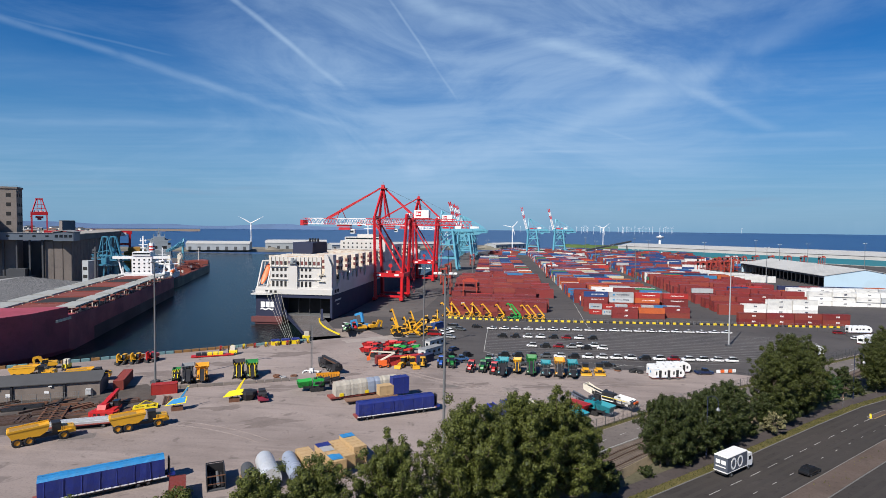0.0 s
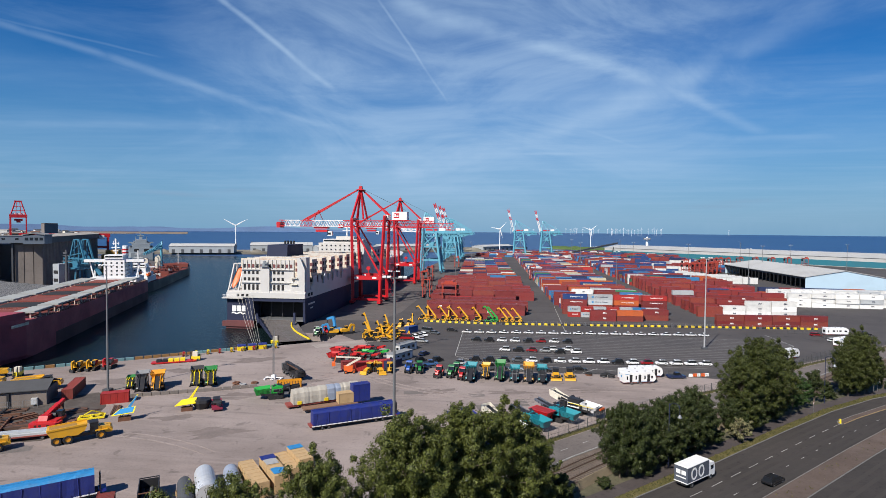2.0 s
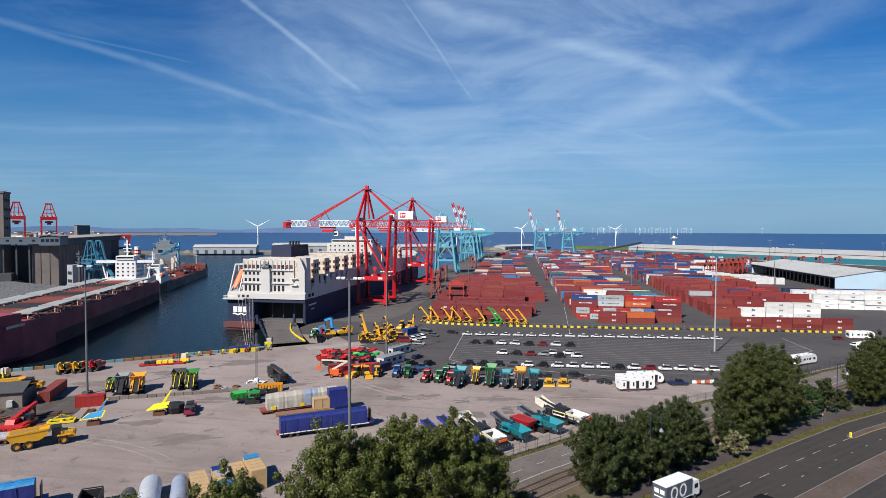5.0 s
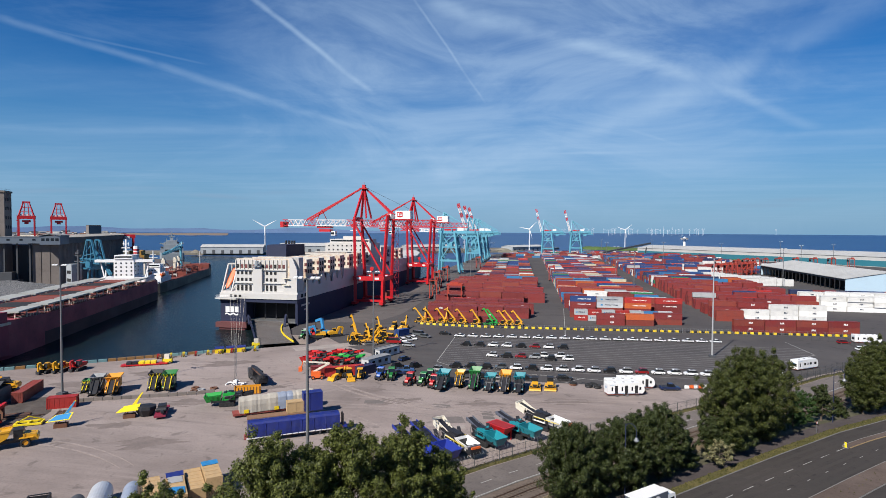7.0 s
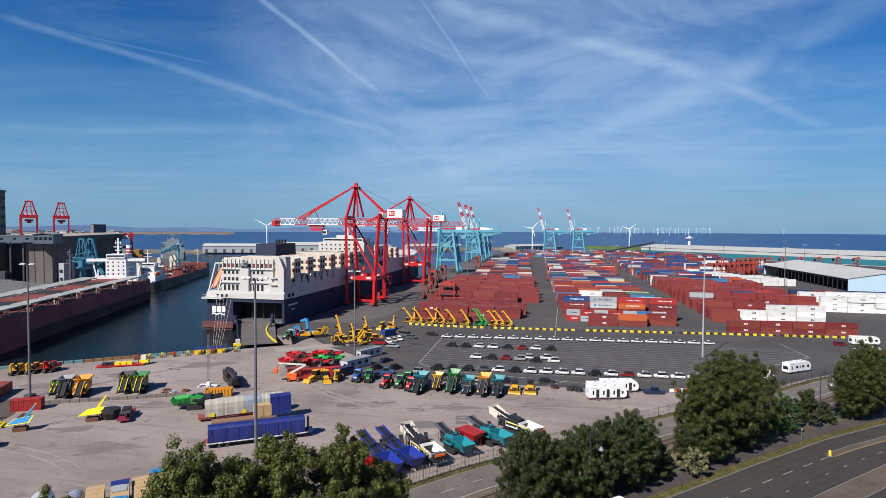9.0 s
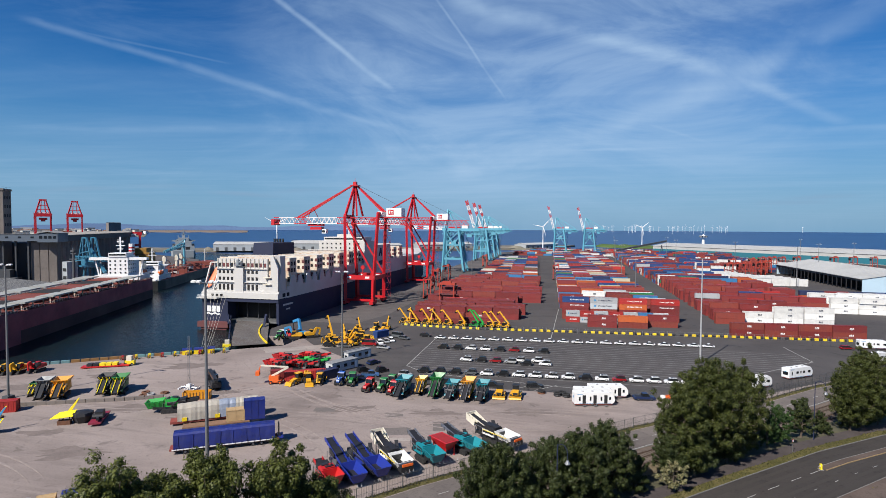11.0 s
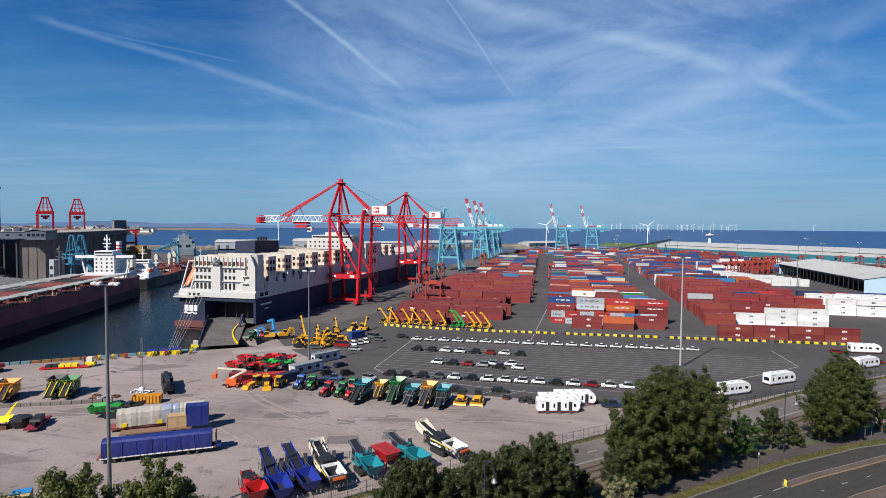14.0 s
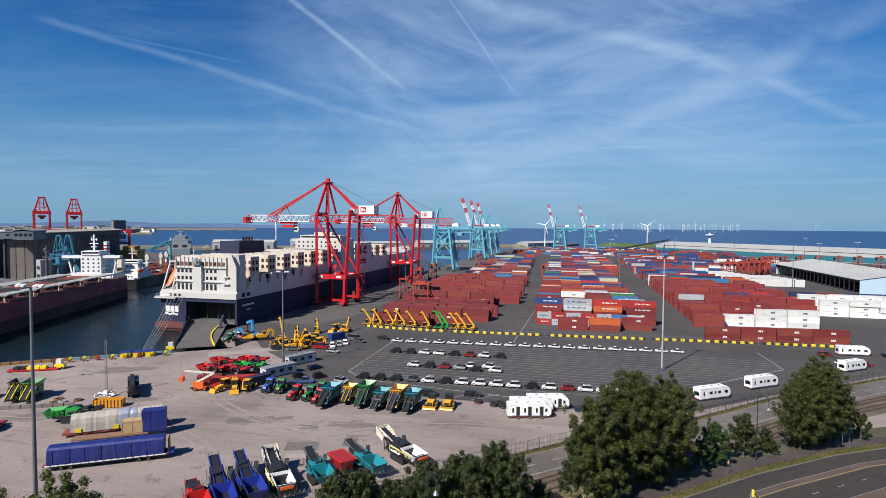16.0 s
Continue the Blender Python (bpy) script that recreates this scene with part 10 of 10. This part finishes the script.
part("roof", Shape().prism([(-0.5, 3.6), (4.2, 5.2), (8.9, 3.6), (8.9, 3.8), (4.2, 5.4), (-0.5, 3.8)], "x", -0.4, 38.4), material("dark_felt_roof", (0.075, 0.076, 0.08), 0.85, 0, 0.4, 0.3), st)
for k in range(3):
    part("downpipe", Shape().box(8 + k * 11, 8.5 + k * 11, -0.3, 0.0, 0.2, 3.6), black, st)
    part("wall_lamp", Shape().box(5 + k * 11, 5.7 + k * 11, -0.35, 0.0, 2.9, 3.2), white, st)
part("meter_box", Shape().box(35, 36.2, -0.8, -0.05, 0.4, 1.9), cabin_grey, st)
part("notice", Shape().box(18, 19, -0.06, -0.01, 1.0, 1.8).box(26, 27, -0.06, -0.01, 1.2, 1.9), white, st)


def cabin(x, y, rz, label):
    c = place("site_cabin", x, y, rz, label, "cabin", "site cabins")
    part("wall", Shape().box(-4.9, 4.9, -1.55, 1.55, 0.25, 2.75), cabin_grey, c)
    part("roof", Shape().box(-5.0, 5.0, -1.65, 1.65, 2.75, 2.95), roof_grey, c)
    for k in (-3.4, -0.6, 2.2):
        part("window", Shape().box(k, k + 1.2, -1.6, -1.55, 1.2, 2.1), glass, c)
    part("window", Shape().box(-4.95, -4.9, -0.9, 0.1, 1.1, 2.0), glass, c)
    part("door", Shape().box(3.6, 4.5, -1.6, -1.55, 0.3, 2.3), white, c)
    part("foot", Shape().box(-4.6, -4.2, -1.5, 1.5, 0, 0.25).box(4.2, 4.6, -1.5, 1.5, 0, 0.25), dark_clad, c)
    return c


cb = cabin(-26.4, 186.4, 62, "grey portable site cabin on the asphalt")
copy_thing(cb, pose(-27.2, 200.4, 0, 0, 0, 63))
bl = place("boom_lift", -38.2, 168.2, 20, "orange boom lift with its arm folded", "boom lift")
part("chassis", Shape().box(-1.6, 1.6, -1.0, 1.0, 0.5, 1.1), orange, bl)
part("turret", Shape().box(-1.7, 0.9, -0.9, 0.9, 1.1, 2.2), orange, bl)
part("arm", Shape().beam((-1.0, 0, 2.1), (3.4, 0, 4.4), 0.4, 0.5).beam((3.4, 0, 4.4), (-4.0, 0.3, 5.0), 0.35, 0.4), cream, bl)
part("basket", Shape().box(-5.2, -4.2, -0.7, 0.9, 2.4, 3.5).beam((-4.0, 0.3, 5.0), (-4.6, 0.2, 3.0), 0.25), orange, bl)
wheels(bl, [(sx, sy) for sx in (-1.2, 1.2) for sy in (-1.0, 1.0)], 0.5, 0.36, orange)

# fender blocks and bollards along the dock edge
pts = along(QUAY_FRONT, -0.5, 2.6)
for k, (a, b) in enumerate(zip(pts, pts[1:])):
    if a.x < -152:
        continue
    d = b - a
    far = a.x > -100
    m = (fender_teal if k % 3 else fender_ochre) if far or a.x < -118 else fender_ochre
    if -125 < a.x < -112:
        m = fender_teal
    solo("quay_block", Shape().box(-1.15, 1.15, -0.4, 0.4, 0, 0.85), m, "weathered coping block on the dock edge", "block", group="coping blocks along the dock", m=pose(a.x, a.y, 0, 0, 0, math.degrees(math.atan2(d.y, d.x))))
for k in range(9):
    x, y = -99 + k * 3.1, 181.2 + k * 2.15
    c = place("mooring_hook", x, y, 35, "yellow and rusty mooring hook on the quay", "mooring hook", "mooring hooks")
    part("post", Shape().box(-0.35, 0.35, -0.35, 0.35, 0, 1.5), barrier_yellow if k % 3 else red, c)
    part("hook", Shape().beam((0, 0, 1.0), (0.2, -1.3, 0.5), 0.3).beam((-0.5, 0, 0.9), (-0.6, -1.2, 0.3), 0.25), rust, c)
for k in range(3):
    c = place("sheeted_block", -84.4 + k * 3.0, 192.8 + k * 1.9, 32, "blue and yellow sheeted fender block at the quay corner", "block", "sheeted fender blocks")
    part("block", Shape().box(-1.4, 1.4, -0.9, 0.9, 0, 1.5), barrier_yellow, c)
    part("cover", Shape().prism([(-1.0, 1.5), (1.0, 1.5), (0.9, 2.0), (-0.9, 1.9)], "x", -1.45, 1.45), tarp_blue, c)

# yellow and black barrier blocks with the fence before them
LINE = [(-30.5, 264.4), (-16, 262.2), (0, 261.6), (19, 262.6), (50, 264.6), (101, 268.4), (147, 271.0)]
pts = along(LINE, 0, 1.5)
for k, (a, b) in enumerate(zip(pts, pts[1:])):
    d = b - a
    if k % 13 == 12:
        continue
    solo("barrier_block", Shape().prism([(-0.35, 0), (0.35, 0), (0.35, 0.3), (0.2, 0.85), (-0.2, 0.85), (-0.35, 0.3)], "x", -0.72, 0.72), barrier_yellow if k % 2 else black, "yellow concrete barrier block" if k % 2 else "black concrete barrier block", "barrier", group="barrier blocks", m=pose(a.x, a.y, 0, 0, 0, math.degrees(math.atan2(d.y, d.x))))


def fence(name, line, h, step, label, mat, mesh_pitch, palisade=False):
    f = place(name, 0, 0, 0, label, "fence")
    pts = along(line, 0, step)
    for p in pts:
        part("post", Shape().box(p.x - 0.05, p.x + 0.05, p.y - 0.05, p.y + 0.05, 0, h + 0.1), mat, f)
    rails = Shape()
    for a, b in zip(pts, pts[1:]):
        for z in ((h * 0.2, h * 0.85) if palisade else (0.15, h * 0.5, h)):
            rails.beam((a.x, a.y, z), (b.x, b.y, z), 0.04 if not palisade else 0.06)
    part("rail", rails, mat, f)
    wires = Shape()
    for p in along(line, 0, mesh_pitch):
        w = 0.05 if palisade else 0.012
        wires.box(p.x - w, p.x + w, p.y - w * 0.4, p.y + w * 0.4, 0.1, h + (0.15 if palisade else 0))
    w = part("fence_wire", wires, mat, f)
    tagged(w, "", kind="stuff")


fence_grey = material("fence_steel", (0.10, 0.105, 0.11), 0.6, 0.4, where="World")
fence("yard_fence", FENCE[1:14], 2.2, 3.0, "dark steel mesh fence along the dock road", fence_grey, 0.30)
fence("barrier_fence", along(LINE, -1.6), 1.9, 3.2, "grey steel mesh fence before the barrier blocks", steel_grey, 0.6)
fence("car_park_fence", [(26, 177.4), (66, 178.6), (74, 177.0), (84, 184.5), (104, 201.5), (127, 220.5), (141, 231.5)], 1.9, 3.2, "grey steel mesh fence behind the machines", fence_grey, 0.6)
fence("palisade_fence", along(FENCE[2:7], -17.4), 1.8, 2.7, "weathered steel palisade fence beside the railway", material("weathered_palisade", (0.28, 0.22, 0.14), 0.8, where="World"), 0.16, True)
fence("store_fence", [(-134, 110.5), (-102, 125.8)], 2.0, 3.0, "thin grey mesh fence before the brick store", steel_grey, 0.4)
fence("gate_fence", [(128, 259), (139, 257), (137.5, 245)], 2.0, 3.0, "dark steel mesh fence by the caravan gate", fence_grey, 0.35)

# razor wire coil on the yard fence
coil = Shape()
pts = along(FENCE[2:6], 0, 0.14)
for k, (a, b) in enumerate(zip(pts, pts[1:])):
    t0, t1 = k * 1.2, (k + 1) * 1.2
    coil.beam((a.x + 0.32 * math.cos(t0) * 0.7, a.y - 0.32 * math.cos(t0) * 0.7, 2.5 + 0.32 * math.sin(t0)), (b.x + 0.32 * math.cos(t1) * 0.7, b.y - 0.32 * math.cos(t1) * 0.7, 2.5 + 0.32 * math.sin(t1)), 0.03)
solo("razor_wire", coil, steel_grey, "coiled razor wire along the top of the fence", "wire", "stuff")


# street lamps, signs, road things
def street_lamp(x, y, rz, h, label):
    c = place("street_lamp", x, y, rz, label, "street lamp", "street lamps")
    part("pole", Shape().tube((0, 0, 0), (0, 0, h), 0.11, 0.07, 8), navy, c)
    s = Shape()
    for k in range(6):
        a0, a1 = math.pi * (1 - k / 6), math.pi * (1 - (k + 1) / 6)
        s.beam((1.0 + math.cos(a0), 0, h - 0.6 + 0.9 * math.sin(a0)), (1.0 + math.cos(a1), 0, h - 0.6 + 0.9 * math.sin(a1)), 0.09)
    s.beam((2.0, 0, h - 0.6), (2.0, 0, h - 1.6), 0.08)
    part("arm", s, navy, c)
    part("lantern", Shape().tube((2.0, 0, h - 1.6), (2.0, 0, h - 2.1), 0.14, 0.42, 10).tube((2.0, 0, h - 2.1), (2.0, 0, h - 2.3), 0.40, 0.25, 10), steel_grey, c)
    return c


street_lamp(38.0, 111.0, -45, 12.0, "dark blue street lamp with a hanging lantern")
street_lamp(88.6, 156.4, -45, 12.0, "dark blue street lamp with a hanging lantern")
bb = place("bollard", 83.8, 141.0, 0, "yellow plastic road bollard on the traffic island", "bollard")
part("body", Shape().prism([(-0.28, 0.1), (0.28, 0.1), (0.24, 1.0), (0.12, 1.1), (-0.12, 1.1), (-0.24, 1.0)], "x", -0.14, 0.14), bright_yellow, bb)
part("lens", Shape().box(-0.16, 0.16, -0.16, 0.16, 0.5, 0.85), lamp_white, bb)
part("foot", Shape().box(-0.4, 0.4, -0.4, 0.4, 0, 0.12), kerb_stone, bb)
ns = place("road_sign", 81.9, 148.4, -45, "round white and red road sign on a post", "sign")
part("post", Shape().tube((0, 0, 0), (0, 0, 2.2), 0.04, n=6), steel_grey, ns)
part("disc", Shape().tube((0.03, 0, 2.3), (0.06, 0, 2.3), 0.32, n=16), red, ns)
part("face", Shape().tube((0.06, 0, 2.3), (0.075, 0, 2.3), 0.25, n=16), white, ns)
gs = place("direction_sign", 108.4, 169.2, -52, "large green direction sign with a white route line", "sign")
part("post", Shape().box(-0.06, 0.06, -1.2, -1.08, 0, 3.0), steel_grey, gs)
part("post", Shape().box(-0.06, 0.06, 1.08, 1.2, 0, 3.0), steel_grey, gs)
part("panel", Shape().box(0.06, 0.12, -1.9, 1.9, 2.2, 4.8), sign_green, gs)
part("route_line", Shape().beam((0.13, -1.2, 4.4), (0.13, 0.2, 3.4), 0.02, 0.25).beam((0.13, 0.2, 3.4), (0.13, 1.5, 3.0), 0.02, 0.25).beam((0.13, -0.2, 3.6), (0.13, -0.9, 3.0), 0.02, 0.2), white, gs)
part("text_bar", Shape().box(0.12, 0.135, 0.2, 1.5, 4.2, 4.4).box(0.12, 0.135, -1.6, -0.8, 2.5, 2.7), white, gs)

# delivery lorry on the road
lr = place("box_lorry", 41.0, 106.0, 42, "dark grey and white delivery lorry on the road", "lorry")
part("box_body", Shape().box(-4.2, 2.4, -1.22, 1.22, 1.1, 3.7), material("lorry_grey_vinyl", (0.10, 0.115, 0.15), 0.4), lr)
part("box_roof", Shape().box(-4.25, 2.45, -1.25, 1.25, 3.7, 3.8), white, lr)
part("edge_trim", Shape().box(-4.25, 2.45, -1.26, -1.2, 1.02, 1.12).box(-4.28, -4.2, -1.25, 1.25, 1.0, 1.15), white, lr)
part("cab", Shape().prism([(2.6, 0.7), (4.4, 0.7), (4.5, 1.8), (4.2, 3.0), (2.6, 3.1)], "y", -1.15, 1.15), white, lr)
part("windscreen", Shape().box(4.3, 4.48, -1.0, 1.0, 1.8, 2.6), glass, lr)
part("door_window", Shape().box(3.1, 4.0, -1.17, -1.14, 1.8, 2.5), glass, lr)
for x0, w in ((-3.2, 2.0), (-0.9, 1.8)):
    s = Shape()
    for k in range(14):
        a0, a1 = 2 * math.pi * k / 14, 2 * math.pi * (k + 1) / 14
        s.beam((x0 + w / 2 + 0.75 * math.cos(a0), -1.23, 2.4 + 0.9 * math.sin(a0)), (x0 + w / 2 + 0.75 * math.cos(a1), -1.23, 2.4 + 0.9 * math.sin(a1)), 0.02, 0.32)
    part("side_mark", s, white, lr)
part("rear_mark", Shape().box(-4.23, -4.2, -0.9, -0.1, 2.4, 3.1).box(-4.23, -4.2, 0.1, 0.9, 2.4, 3.1).box(-4.23, -4.2, -0.9, 0.9, 1.8, 2.0), white, lr)
part("chassis", Shape().box(-4.1, 3.6, -0.9, 0.9, 0.6, 1.0), black, lr)
wheels(lr, [(sx, sy) for sx in (-2.6, 3.2) for sy in (-1.0, 1.0)], 0.48, 0.34)
car("estate", "black", 54.4, 107.2, 40, "black hatchback driving on the road")


# ---- steel stock and the low block wall beside the yard ----
rst = random.Random(21)
for k in range(26):
    u, v = rst.random(), rst.random()
    x, y = -132 + 34 * u + 9 * v, 88 + 24 * u + 13 * v
    n = rst.randint(2, 5)
    b = place("steel_beam", x, y, rst.choice((36, 38, 41, 128)), "rusty steel beams lying on the dirt", "steel beam", "steel stock", 0.0)
    for i in range(n):
        o = (i - n / 2) * 0.42
        part("beam", Shape().box(-rst.uniform(3, 6), rst.uniform(3, 6), o, o + 0.28, 0.0, rst.uniform(0.22, 0.5)), rail_steel, b)
wall_line = [(-91.5, 134.6), (-80, 139.8), (-68.4, 145.0), (-58.6, 150.0)]
pts = along(wall_line, 0, 2.05)
low_wall = place("block_wall", 0, 0, 0, "low grey concrete block wall with weeds", "wall")
for a, b in zip(pts, pts[1:]):
    d = b - a
    part("block", Shape().block((2.0, 0.6, 0.85 + rst.uniform(-0.06, 0.06)), Matrix.Translation((*((a + b) / 2), 0.42)) @ Matrix.Rotation(math.atan2(d.y, d.x) + rst.uniform(-0.02, 0.02), 4, "Z")), concrete, low_wall)

for k in range(5):
    b = place("plastic_barrier", 63.2 + k * 1.25, 178.6 + k * 0.35, 15, "orange and white plastic barrier beside the pickup", "barrier", "plastic barriers")
    part("barrier_body", Shape().prism([(-0.25, 0), (0.25, 0), (0.22, 0.35), (0.10, 0.95), (-0.10, 0.95), (-0.22, 0.35)], "x", -0.58, 0.58), orange if k % 2 else white, b)
    part("barrier_foot", Shape().box(-0.5, 0.5, -0.3, 0.3, 0, 0.08), black, b)
